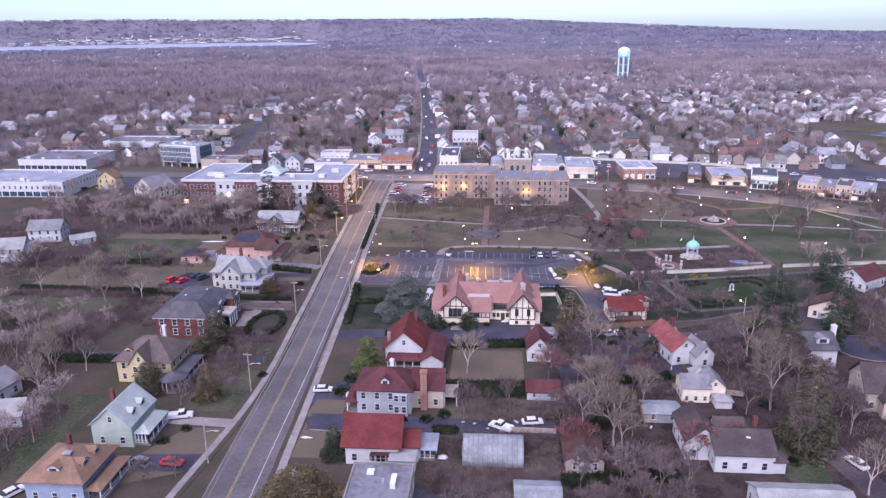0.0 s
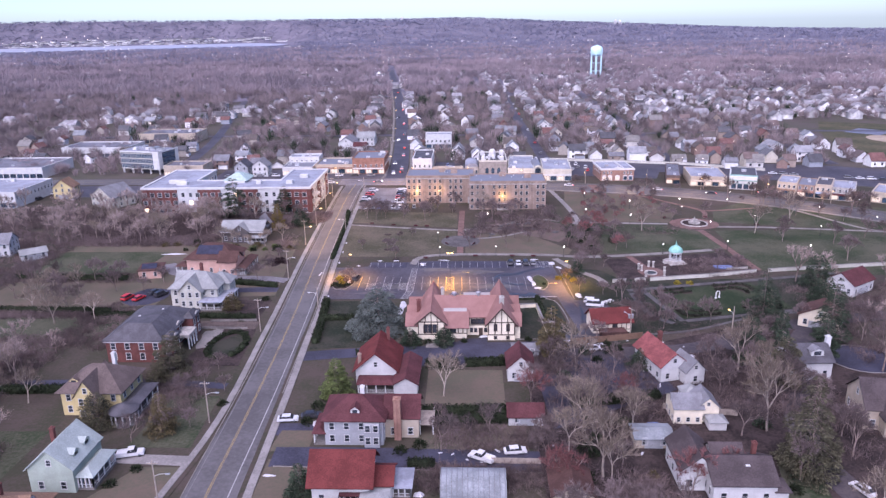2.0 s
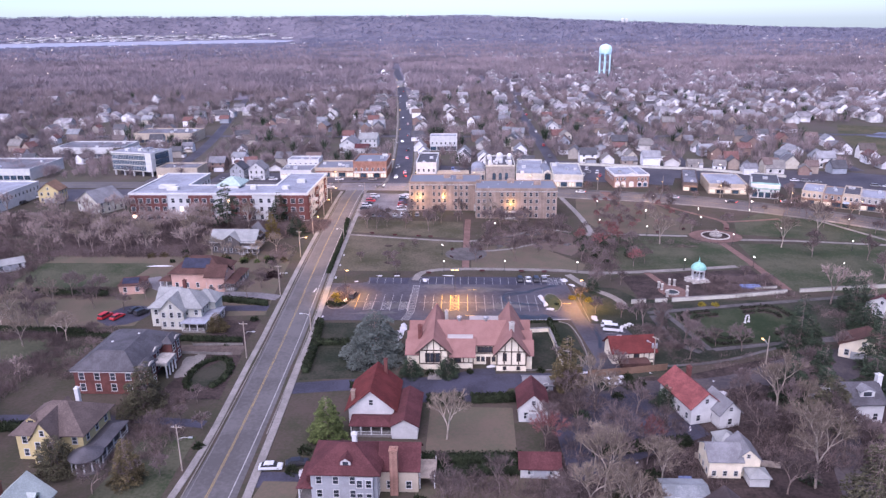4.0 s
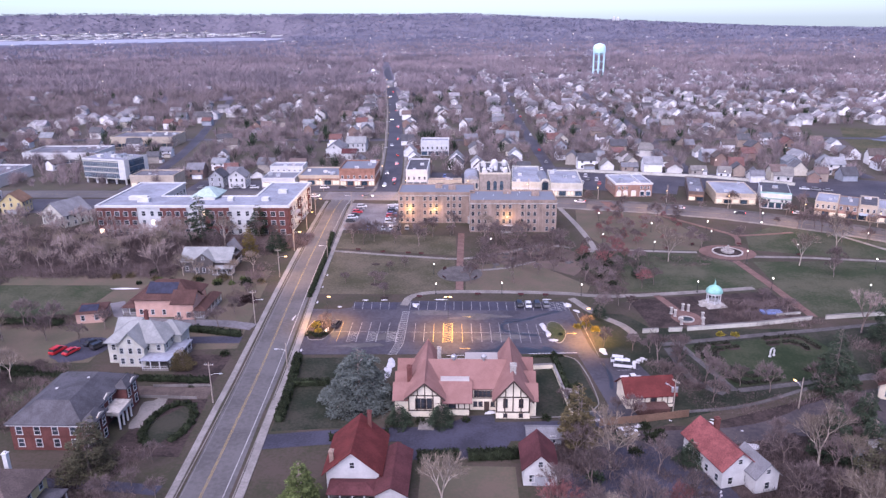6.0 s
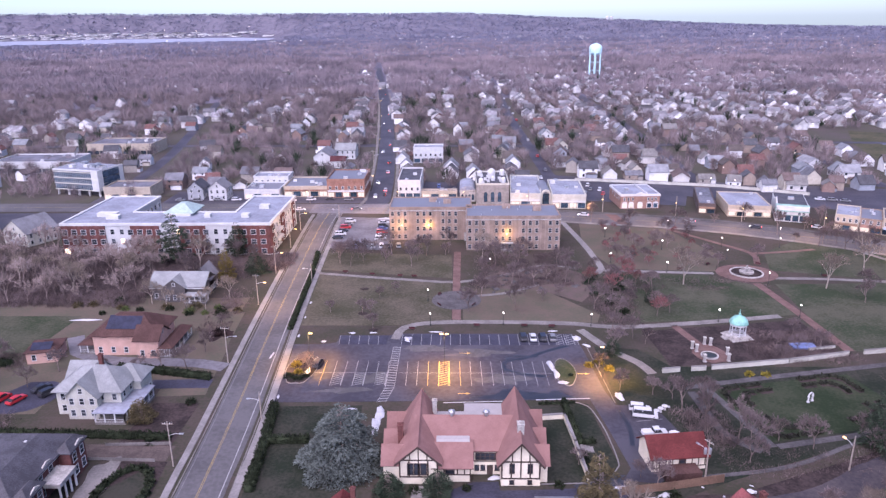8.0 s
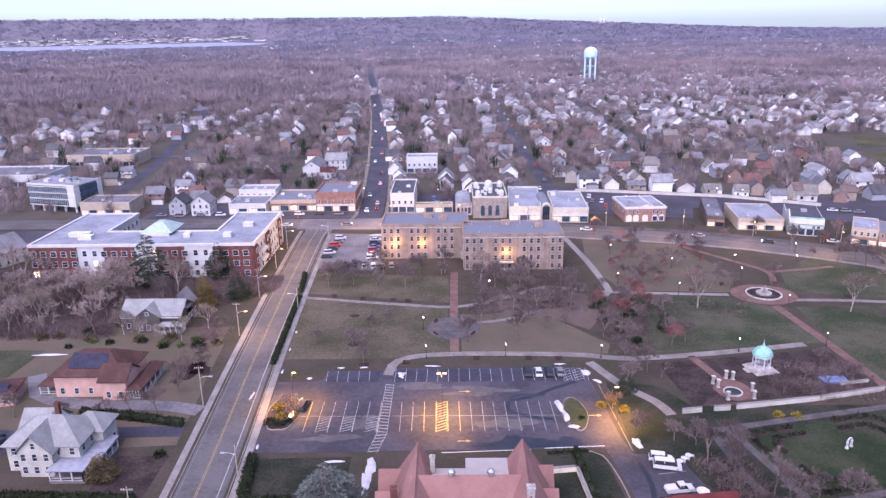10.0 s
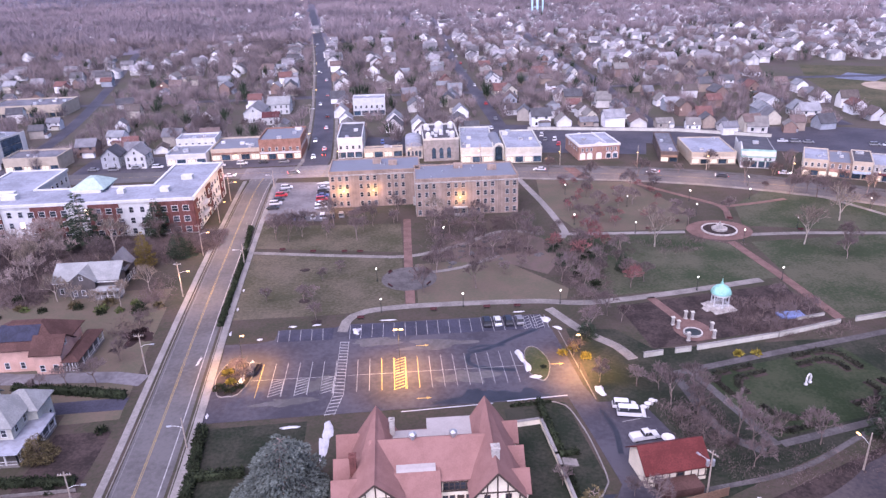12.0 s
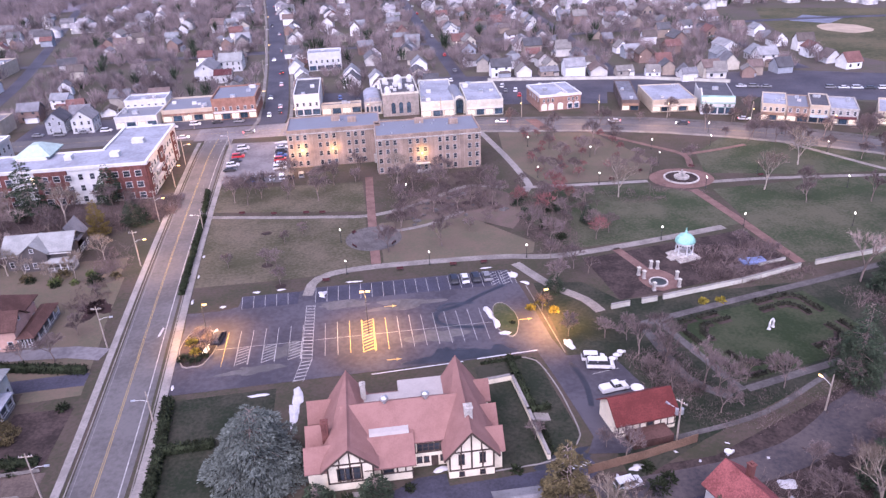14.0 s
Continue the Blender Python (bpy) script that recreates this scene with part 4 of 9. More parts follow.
def cross_gable(t, x0, x1, y0, y1, h, rise, front):
    """A wing whose ridge falls from rise at the back to front above the eaves."""
    c, hw, over, th = (x0 + x1) / 2, (x1 - x0) / 2, 0.9, 0.25

    def prism(a, b, za, zb, grow, base, lift):
        bm = bmesh.new()
        r0 = [bm.verts.new((x, a, z)) for x, z in ((c - grow, base), (c + grow, base), (c + grow, lift), (c, za), (c - grow, lift))]
        r1 = [bm.verts.new((x, b, z)) for x, z in ((c - grow, base), (c + grow, base), (c + grow, lift), (c, zb), (c - grow, lift))]
        bm.faces.new(r0[::-1]), bm.faces.new(r1)
        for i in range(5):
            j = (i + 1) % 5
            bm.faces.new((r0[i], r0[j], r1[j], r1[i]))
        return bm

    part("wall", prism(y0, y1, h + front - 0.12, h + rise - 1.6, hw, 0, h - 0.3), "stucco", t)
    bm = bmesh.new()
    ends = []
    for y, top in ((y0 - over, h + front), (y1 + over, h + rise)):
        k = (top - h) / hw
        low = h - over * k
        ends.append([bm.verts.new((x, y, z)) for x, z in ((c - hw - over, low + th), (c, top + th), (c + hw + over, low + th), (c + hw + over, low), (c, top), (c - hw - over, low))])
    bm.faces.new(ends[0]), bm.faces.new(ends[1][::-1])
    for i in range(6):
        j = (i + 1) % 6
        bm.faces.new((ends[0][i], ends[0][j], ends[1][j])), bm.faces.new((ends[0][i], ends[1][j], ends[1][i]))
    part("roof", bm, "tile", t)
    bm = bmesh.new()
    extrude(bm, [(x0 + 0.1, h - 0.4), (x1 - 0.1, h - 0.4), (c, h + front - 0.15)], "y", y0 - 0.02, y0 + 0.3)
    part("gable_wall", bm, "stucco", t)
    rise = front
    # timbers of the gable
    bars = [(x0, x1, h - 0.35, h - 0.05), (x0, x1, 1.5, 1.8)]
    n = 5
    for i in range(n):
        x = x0 + 0.15 + (x1 - x0 - 0.3) * i / (n - 1)
        bars.append((x - 0.14, x + 0.14, 1.8, h - 0.35))
    for k in (-0.22, 0.0, 0.22):
        x = c + k * (x1 - x0)
        bars.append((x - 0.12, x + 0.12, h - 0.05, h + rise * (1 - 2 * abs(k)) - 0.5))
    frame_strip(t, y0, bars)
    bm = bmesh.new()
    for s in (-1, 1):
        a, b = Vector((c + s * (x1 - x0 + 1.6) / 2, 0, h - 0.9 * rise / (x1 - x0) * 2 - 0.1)), Vector((c, 0, h + rise - 0.05))
        d = b - a
        m = Matrix.Translation((a.x, y0 - 0.9, a.z)) @ Matrix.Rotation(-math.atan2(d.z, d.x), 4, "Y")
        bx(bm, 0, d.length, -0.06, 0.06, -0.15, 0.2, m)
    part("barge_board", bm, "timber", t)


def hall():
    t = thing("half_timbered_hall", "half-timbered cream hall with a red clay tile roof", "hall", 0, 0)
    h = 5.6
    # two long cross wings, the middle range and the side gables
    cross_gable(t, 7.0, 14.6, -63.4, -47.4, h, 5.8, 3.3)
    cross_gable(t, 26.8, 34.4, -63.8, -46.6, h, 6.0, 4.3)
    for x0, x1, ys in ((3.9, 10.5, ((-62.8, -58.2), (-57.6, -52.6), (-50.4, -46.4))), (30.6, 35.9, ((-62.6, -58.2), (-56.8, -52.2), (-49.4, -45.4)))):
        for y0, y1 in ys:
            bm = bmesh.new()
            c = (y0 + y1) / 2
            extrude(bm, [(y0, 0), (y1, 0), (y1, 4.4), (c, 7.0), (y0, 4.4)], "x", x0, x1)
            part("wall", bm, "stucco", t)
            bm = bmesh.new()
            gable(bm, x0, x1, y0, y1, 4.4, 2.6, "x", 0.5, 0.2)
            part("roof", bm, "tile", t)
    bm = bmesh.new()
    extrude(bm, [(-60.2, 0), (-48.6, 0), (-48.6, 5.6), (-54.4, 9.8), (-60.2, 5.6)], "x", 10, 31)
    part("wall", bm, "stucco", t)
    bm = bmesh.new()
    gable(bm, 10, 31, -60.2, -48.6, 5.6, 4.2, "x", 0.3, 0.25)
    part("roof", bm, "tile", t)
    # low front range with its tiled lean-to roof
    part("wall", box(13.5, 21.0, -62.6, -59.8, 0, 3.6), "stucco", t)
    bm = bmesh.new()
    extrude(bm, [(-63.4, 3.3), (-63.4, 3.55), (-59.6, 7.0), (-58.2, 7.0), (-58.2, 6.6), (-59.6, 6.6)], "x", 13.0, 21.5)
    part("roof", bm, "tile", t)
    bm = bmesh.new()
    extrude(bm, [(-59.6, 6.95), (-59.0, 7.3), (-57.6, 7.5), (-57.6, 6.95)], "x", 14.2, 20.8)
    part("flat_roof", bm, "hall_flat", t)
    part("flat_roof", box(19.8, 28.2, -51.2, -45.4, 0, 7.4), "hall_flat", t)
    part("flat_roof", box(12.5, 19.8, -51.2, -48.4, 0, 7.2), "hall_flat", t)
    bm = bmesh.new()
    extrude(bm, [(-48.4, 0), (-48.4, 7.1), (-45.8, 5.4), (-45.8, 0)], "x", 13.2, 19.8)
    part("back_roof", bm, "tile", t)
    # entrance court
    frame_strip(t, -60.2, [(21.4, 27.2, 5.1, 5.4), (21.4, 27.2, 3.0, 3.2), (21.4, 21.7, 3.2, 5.1), (26.8, 27.1, 3.2, 5.1)])
    for i in range(5):
        window(t, 22.4 + 0.95 * i, -60.25, 3.5, "s", 0.75, 1.4, "timber")
    for x in (22.2, 23.4, 26.2):
        window(t, x, -60.25, 1.0, "s", 0.7, 1.1, "timber")
    part("door", box(24.2, 25.4, -60.35, -60.1, 0, 2.2), "timber", t)
    frame_strip(t, -62.6, [(13.5, 21, 1.5, 1.75), (13.5, 13.8, 0, 3.5), (15.6, 15.9, 1.7, 3.5), (18.2, 18.5, 1.7, 3.5), (19.6, 19.85, 1.7, 3.5), (20.75, 21, 0, 3.5)])
    window(t, 16.9, -62.65, 1.9, "s", 1.6, 1.4, "timber")
    for x in (9.2, 10.5, 11.8):
        window(t, x, -63.45, 2.2, "s", 1.0, 2.4, "timber")
    for x in (28.9, 32.4):
        window(t, x, -63.85, 2.9, "s", 0.8, 2.0, "timber")
        window(t, x, -63.85, 0.4, "s", 0.7, 0.8, "timber")
    for y in (-60, -53.5, -47.5):
        window(t, 35.65, y - 0.6, 1.5, "e", 1.4, 1.5, "timber"), window(t, 4.65, y - 0.6, 1.5, "w", 1.4, 1.5, "timber")
    chimney(t, 7.0, -57.6, 4.5, 9.6, 1.1, "brick"), chimney(t, 13.6, -49.5, 6, 10.4, 0.9, "stone"), chimney(t, 30.7, -60.2, 9, 11.6, 1.3, "stone")
    for x in (17.2, 24.2):
        bm = bmesh.new()
        lathe(bm, [(0.35, 9.4), (0.35, 10.3), (0.7, 10.4), (0.7, 10.9), (0.2, 11.2)], x, -54.4, 12)
        part("roof_vent", bm, "metal", t, "round metal roof ventilator")
    part("terrace", box(9.5, 13, -69, -64.4, 0.02, 0.25), "walk_dull", t)
    return t


hall()


def garden_wall(name, pts, h, w=0.5, material="stucco", label="cream rendered garden wall"):
    t = thing(name, label, "wall", 0, 0)
    for (x0, y0), (x1, y1) in zip(pts, pts[1:]):
        d = Vector((x1 - x0, y1 - y0, 0))
        m = Matrix.Translation((x0, y0, 0)) @ Matrix.Rotation(math.atan2(d.y, d.x), 4, "Z")
        bm = bmesh.new()
        bx(bm, -w / 2, d.length + w / 2, -w / 2, w / 2, 0, h - 0.12, m)
        part("wall_run", bm, material, t)
        bm = bmesh.new()
        bx(bm, -w / 2 - 0.06, d.length + w / 2 + 0.06, -w / 2 - 0.06, w / 2 + 0.06, h - 0.12, h, m)
        part("coping", bm, "walk", t)
    return t


garden_wall("garden_wall", [(36.2, -40.0), (42.6, -39.2), (43.4, -50.0), (43.6, -53.6), (44.1, -62)], 1.3)
garden_wall("yard_wall", [(84, 209), (97, 206.5), (128, 199), (158, 191.5), (196, 172)], 1.7, 0.4, "aged_white", "long white wall behind a car park")
for pts in ([(70.8, -17.4), (75.1, -16.7)], [(78.5, -16.3), (82, -15.9)], [(84, -15.5), (104.7, -11.9)], [(105.4, -11.8), (122.7, -7.4)], [(127.5, -6.6), (150, -3), (200, 4)]):
    garden_wall("park_wall", pts, 1.35, 0.38, "aged_white", "long low white park wall")
garden_wall("low_wall", [(113.7, -4.6), (121.3, -2.9)], 0.8, 0.35, "aged_white", "short low white wall beside a bed")


# ---- blocks of flats, shops and offices ----
def tan_flats():
    t = thing("tan_brick_flats", "four-storey tan brick block of flats with a flat grey roof", "apartment building", 0, 0)
    lev = [0.7, 4.0, 7.2, 10.3]
    for x0, x1, y0, y1 in ((-9.5, 24, 98, 115.5), (21.8, 58.2, 84, 102)):
        body(t, x0, x1, y0, y1, 13.4, "tan_brick", "flat", 0.55, roof_mat="lead_membrane", sides="", trim="tan_brick")
        part("cornice", box(x0 - 0.25, x1 + 0.25, y0 - 0.25, y1 + 0.25, 12.3, 12.6), "stone", t)
        for s in "snew":
            a, b = (x0, x1) if s in "ns" else (y0, y1)
            n = round((b - a) / 2.6)
            for z in lev:
                for i in range(n):
                    if i % 4 == 3:
                        continue
                    p = a + (b - a) * (i + 0.5) / n
                    if y0 > 90 and s == "s" and p > 21:
                        continue
                    x, y = (p, y0 if s == "s" else y1) if s in "ns" else (x1 if s == "e" else x0, p)
                    window(t, x, y, z, s, 1.05, 1.6, "stone")
    for x, y in ((8, 109), (38, 98), (14, 106), (50, 94)):
        part("roof_box", box(x - 1.6, x + 1.6, y - 1, y + 1, 13.5, 15.2), "tan_brick", t)
    for i in range(26):
        x, y = random.uniform(-7, 56), random.uniform(86.5, 113)
        if (x < 20) == (y > 102) or (22 < x < 57 and y < 100):
            if (x < 21 and y > 99.5) or (23 < x and y < 100.5):
                bm = bmesh.new()
                cyl(bm, x, y, 13.5, 14.2, 0.16, n=8)
                part("vent_pipe", bm, "metal", t)
    part("entrance", box(21, 23.4, 96.6, 98.2, 0, 3.2), "stone", t)
    bm = box(35, 40, 82.4, 84, 0, 0.5)
    bx(bm, 35, 40, 82.4, 84.05, 3.0, 3.3), bx(bm, 35, 35.3, 82.4, 82.7, 0.5, 3.0), bx(bm, 39.7, 40, 82.4, 82.7, 0.5, 3.0)
    part("doorway", bm, "stone", t)
    for x, y, z in ((-4.5, 97.85, 6.2), (6.5, 97.85, 6.2), (37.5, 83.8, 6.5), (22.4, 96.4, 3.5)):
        part("wall_lamp", box(x - 0.25, x + 0.25, y - 0.25, y, z, z + 0.35), "sodium", t, "lit orange wall lamp")
    return t


tan_flats()


def brick_flats():
    t = thing("brick_and_white_flats", "three-storey red brick and white flats with a pale roof", "apartment building", 4.4, -1.2)
    H = 12.4
    wings = ((-139, -58, 80, 97), (-139, -118, 97, 124), (-76, -58, 97, 124))
    for x0, x1, y0, y1 in wings:
        part("wall", box(x0, x1, y0, y1, 0, H), "white", t)
        part("roof", box(x0 + 0.4, x1 - 0.4, y0 + (0.4 if y0 < 90 else -0.4), y1 - 0.4, H + 0.002, H + 0.15), "membrane", t)
    bm = bmesh.new()
    for q in ((-139.5, -57.5, 79.5, 80.3), (-139.5, -138.6, 80.3, 124.5), (-58.4, -57.5, 80.3, 124.5), (-138.6, -117.6, 123.7, 124.5), (-76.5, -58.4, 123.7, 124.5), (-118.4, -117.6, 97, 123.7), (-76.5, -75.6, 97, 123.7), (-117.6, -76.5, 96.6, 97.4)):
        bx(bm, *q, H - 0.4, H + 0.6)
    part("parapet", bm, "white", t)
    for a, b in ((-139, -122), (-112, -101), (-93, -83), (-72.5, -58)):
        part("brick_bay", box(a, b, 79.4, 80, 0.6, H - 0.5), "brick", t)
    for a, b in ((80, 84), (96, 102), (116, 120)):
        part("brick_bay", box(-58, -57.5, a, b, 0.6, H - 0.9), "brick", t)
        part("brick_bay", box(-139.5, -139, a, b, 0.6, H - 0.5), "brick", t)
    for z in (0.9, 4.7, 8.5):
        for i in range(22):
            x = -137.6 + 3.66 * i
            bay = any(a - 0.5 < x < b + 0.5 for a, b in ((-139, -122), (-112, -101), (-93, -83), (-72.5, -58)))
            window(t, x, 79.35 if bay else 79.95, z, "s", 1.9 if bay else 1.4, 1.9, glass="lit_glass" if (i * 7 + int(z)) % 23 == 0 else "glass")
        for i in range(11):
            y = 82.5 + 3.9 * i
            if y < 123:
                bay = any(a < y < b for a, b in ((80, 86), (95, 104), (114, 120)))
                window(t, -57.45 if bay else -57.95, y, z, "e", 1.5, 1.75)
                window(t, -139.55 if bay else -139.05, y, z, "w", 1.5, 1.75)
                if y > 98:
                    window(t, -117.95, y, z, "e", 1.5, 1.75)
    bm = bmesh.new()
    hip(bm, -103, -92, 92, 104, H + 1.2, 3.0, 0.6, flat=0.2)
    part("green_roof", bm, "pale_green", t, "pale green hipped metal roof")
    part("roof_house", box(-102.5, -92.5, 91, 104, H, H + 1.2), "white", t)
    for x, y, w in ((-126, 92, 4), (-122, 88, 2.5), (-70, 90, 1.5), (-66, 104, 2), (-85, 90, 1.2)):
        part("roof_unit", box(x - w, x + w, y - 1.4, y + 1.4, H + 0.15, H + 1.7), "white", t)
    part("balcony", box(-57.5, -56.4, 88, 94, 3.6, 4.6), "white", t), part("balcony", box(-57.5, -56.4, 88, 94, 6.8, 7.8), "white", t)
    return t


brick_flats()


def shop(x0, x1, y0, y1, h, wall, roof, label, rz=0.0, lit=True, units=3, up=False, name="shop", parapet=0.8, band=None):
    """A flat-roofed shop; the middle of its front at the thing's origin, which faces the street."""
    t = thing(name, label, "shop", (x0 + x1) / 2, y0, rz)
    w, d = x1 - x0, y1 - y0
    body(t, -w / 2, w / 2, 0, d, h, wall, "flat", parapet, roof_mat=roof, sides="", trim=wall)
    n = max(2, round(w / 4.2))
    for i in range(n):
        x = -w / 2 + w * (i + 0.5) / n
        bm = bmesh.new()
        g = w / n * 0.8
        for q in ((x - g / 2 - 0.1, x - g / 2, 0.4, 2.9), (x + g / 2, x + g / 2 + 0.1, 0.4, 2.9), (x - g / 2, x + g / 2, 2.8, 2.9), (x - g / 2, x + g / 2, 0.4, 0.5), (x - 0.04, x + 0.04, 0.5, 2.8)):
            bx(bm, q[0], q[1], -0.14, 0.05, q[2], q[3])
        f = part("shop_window", bm, "iron", t)
        part("pane", box(x - g / 2, x + g / 2, -0.06, 0.02, 0.5, 2.8), "shop_light" if lit and i % 2 == 0 else "tint_glass", f)
    if band:
        part("sign_band", box(-w / 2 + 0.3, w / 2 - 0.3, -0.2, 0.02, 3.1, 3.9), band, t)
    if up or h > 6.2:
        for z in [4.4 + 3.1 * k for k in range(int((h - 4.2) / 3.0))]:
            row_of_windows(t, -w / 2, w / 2, 0, d, [z], "sew", 3.0, 1.0, 1.5)
    for i in range(units):
        x, y = random.uniform(-w / 2 + 1.5, w / 2 - 1.5), random.uniform(1.5, max(2, d - 1.5))
        s = random.uniform(0.6, 1.2)
        part("roof_unit", box(x - s, x + s, y - s * 0.8, y + s * 0.8, h + 0.1, h + 0.1 + s * 1.2), random.choice(["metal", "white"]), t)
    return t


shop(-48.2, -29, 171, 196, 9.0, "orange_brick", "lead_membrane", "two-storey orange brick shop with a pale flat roof", up=True, band="white", units=4)
shop(-71, -48.4, 173, 196, 5.0, "beige", "lead_membrane", "low shop row with a brown front and pale roof", band="orange_brick", units=5)
shop(-90, -72, 168, 186, 4.6, "white", "lead_membrane", "low white shop with a pale stepped roof", units=3)
shop(-90, -71.5, 186.5, 198, 7.4, "white", "membrane", "white two-storey shop block with a pale roof", units=2, lit=False)
shop(-11.8, -0.4, 168, 200, 9.0, "white", "slate", "white three-storey building with a dark roof", up=True, units=2, lit=False)
shop(-14, 0, 203, 211, 6.0, "tan_brick", "brown_roof", "plain tan building with a flat brown roof", units=0, lit=False)
shop(0.2, 18, 166.5, 171, 3.8, "beige", "grey_membrane", "low beige shop row", units=2)
shop(43.6, 58.2, 150.5, 192, 6.2, "aged_white", "membrane", "white shop row with lit windows and a pale roof", rz=-4, units=4, band="white")
shop(63.2, 79.2, 147.5, 181, 6.2, "aged_white", "membrane", "white shop row with lit windows and a pale roof", rz=-3, units=4, band="white")
for what, x, y, w, d, h, rise, axis, roof in (("large white gabled house beside a road", -66, 255, 11, 20, 5.6, 3.6, "y", "grey_roof"), ("white wing of a large gabled house", -55, 276, 13, 14, 6.0, 3.4, "x", "pale_roof"), ("white garage with a dull red roof", -55, 247, 9, 6, 4.6, 2.2, "x", "dark_red_roof")):
    t = thing("house", what, "house", x, y)
    body(t, -w / 2, w / 2, 0, d, h, "white", "gable", rise, axis, roof_mat=roof, sides="se", gap=3.0)
shop(-9.5, 9, 262, 274, 9.4, "white", "membrane", "plain white three-storey block", up=True, lit=False, units=1)
shop(-162, -138, 168, 184, 6.0, "beige", "grey_membrane", "low cream shop row with stepped roofs", units=2)
shop(-280, -235, 165, 200, 6, "white", "grey_membrane", "low white commercial building", units=5, lit=False)
shop(-262, -206, 92, 126, 7.5, "white", "membrane", "long low white commercial building", units=8, lit=False, up=True)
shop(-262, -215, 235, 262, 6.5, "white", "grey_membrane", "long low commercial building", units=5, lit=False)
shop(-235, -190, 296, 322, 7, "beige", "grey_membrane", "long low commercial building", units=5, lit=False)


def barrel_front():
    t = thing("stone_shop", "pale stone shop with a barrel roof and arched windows", "shop", 23.3, 162)
    part("wall", box(-3.9, 3.9, 0, 20, 0, 5.4), "stone", t)
    bm = bmesh.new()
    extrude(bm, [(3.9 * math.cos(math.pi * i / 12), 5.4 + 2.2 * math.sin(math.pi * i / 12)) for i in range(13)], "y", 0.6, 20)
    part("barrel_roof", bm, "membrane", t)
    part("cornice", box(-4.1, 4.1, -0.2, 0.6, 5.2, 5.7), "stone", t)
    for x in (-2.6, -0.9, 0.9, 2.6):
        bm = bmesh.new()
        extrude(bm, [(x - 0.55, 0.9), (x + 0.55, 0.9), (x + 0.55, 3.3), (x, 3.9), (x - 0.55, 3.3)], "y", -0.06, 0.1)
        part("arched_window", bm, "tint_glass", t)


def passage_arch():
    t = thing("shop_arcade", "tall white arched entrance between two shops", "shop entrance", 60.9, 152.5)
    bm = bmesh.new()
    arc = [(1.7 * math.cos(math.pi * i / 10), 5.2 + 1.9 * math.sin(math.pi * i / 10)) for i in range(11)]
    extrude(bm, [(-2.4, 0), (-1.7, 0)] + arc[::-1] + [(1.7, 0), (2.4, 0), (2.4, 6.0), (1.6, 7.6), (0, 8.2), (-1.6, 7.6), (-2.4, 6.0)], "y", 0, 0.8)
    bmesh.ops.triangulate(bm, faces=[f for f in bm.faces if len(f.verts) > 4], ngon_method="EAR_CLIP")
    part("arch", bm, "aged_white", t)
    bm = bmesh.new()
    extrude(bm, [(2.4 * math.cos(math.pi * i / 12), 6.0 + 2.1 * math.sin(math.pi * i / 12)) for i in range(13)], "y", 0.85, 22)
    part("barrel_roof", bm, "lead_membrane", t)
    part("glazing", box(-1.7, 1.7, 1.4, 1.6, 0, 7.0), "tint_glass", t)
    part("wall", box(-2.4, 2.4, 1.7, 22, 0, 6.0), "aged_white", t)


def arched_brick_shop():
    t = thing("brick_shop", "red brick shop with white arches and a white cornice", "shop", 104.8, 147.2, 3)
    w, d, h = 18.5, 21.0, 6.6
    body(t, -w / 2, w / 2, 0, d, h, "old_brick", "flat", 0.5, roof_mat="membrane", sides="", trim="white")
    part("cornice", box(-w / 2 - 0.3, w / 2 + 0.3, -0.3, -0.02, h - 0.5, h + 0.3), "white", t)
    part("side_cornice", box(-w / 2 - 0.3, -w / 2 - 0.02, 0, d, h - 0.5, h + 0.3), "white", t)
    bm = bmesh.new()
    extrude(bm, [(-2.2, h), (2.2, h), (2.2, h + 0.6), (0, h + 1.5), (-2.2, h + 0.6)], "y", -0.25, 0.25)
    part("pediment", bm, "white", t)
    part("party_wall", box(2.9, 3.3, 0.3, d, h + 0.1, h + 0.9), "white", t)
    for x in (-7.4, -4.2, 0, 4.4, 7.4):
        bm = bmesh.new()
        arc = [(x + 1.25 * math.cos(math.pi * i / 8), 2.5 + 0.9 * math.sin(math.pi * i / 8)) for i in range(9)]
        extrude(bm, [(x - 1.25, 0.3)] + [(x + 1.25, 0.3)] + arc, "y", -0.12, 0.05)
        a = part("arch_surround", bm, "white", t)
        part("pane", box(x - 0.95, x + 0.95, -0.17, -0.08, 0.5, 2.5), "shop_light" if x < 3 else "tint_glass", a)
    for x in (-7.6, -5.6, -3.6, 3.8, 5.6, 7.4):
        window(t, x, -0.02, 4.0, "s", 0.8, 1.3)
    for y in (3, 7, 11, 15):
        window(t, -w / 2, y, 3.8, "w", 0.9, 1.4), window(t, w / 2, y, 3.8, "e", 0.9, 1.4)
    part("roof_unit", box(-5, -3.2, 9, 11, h + 0.1, h + 1.2), "metal", t)


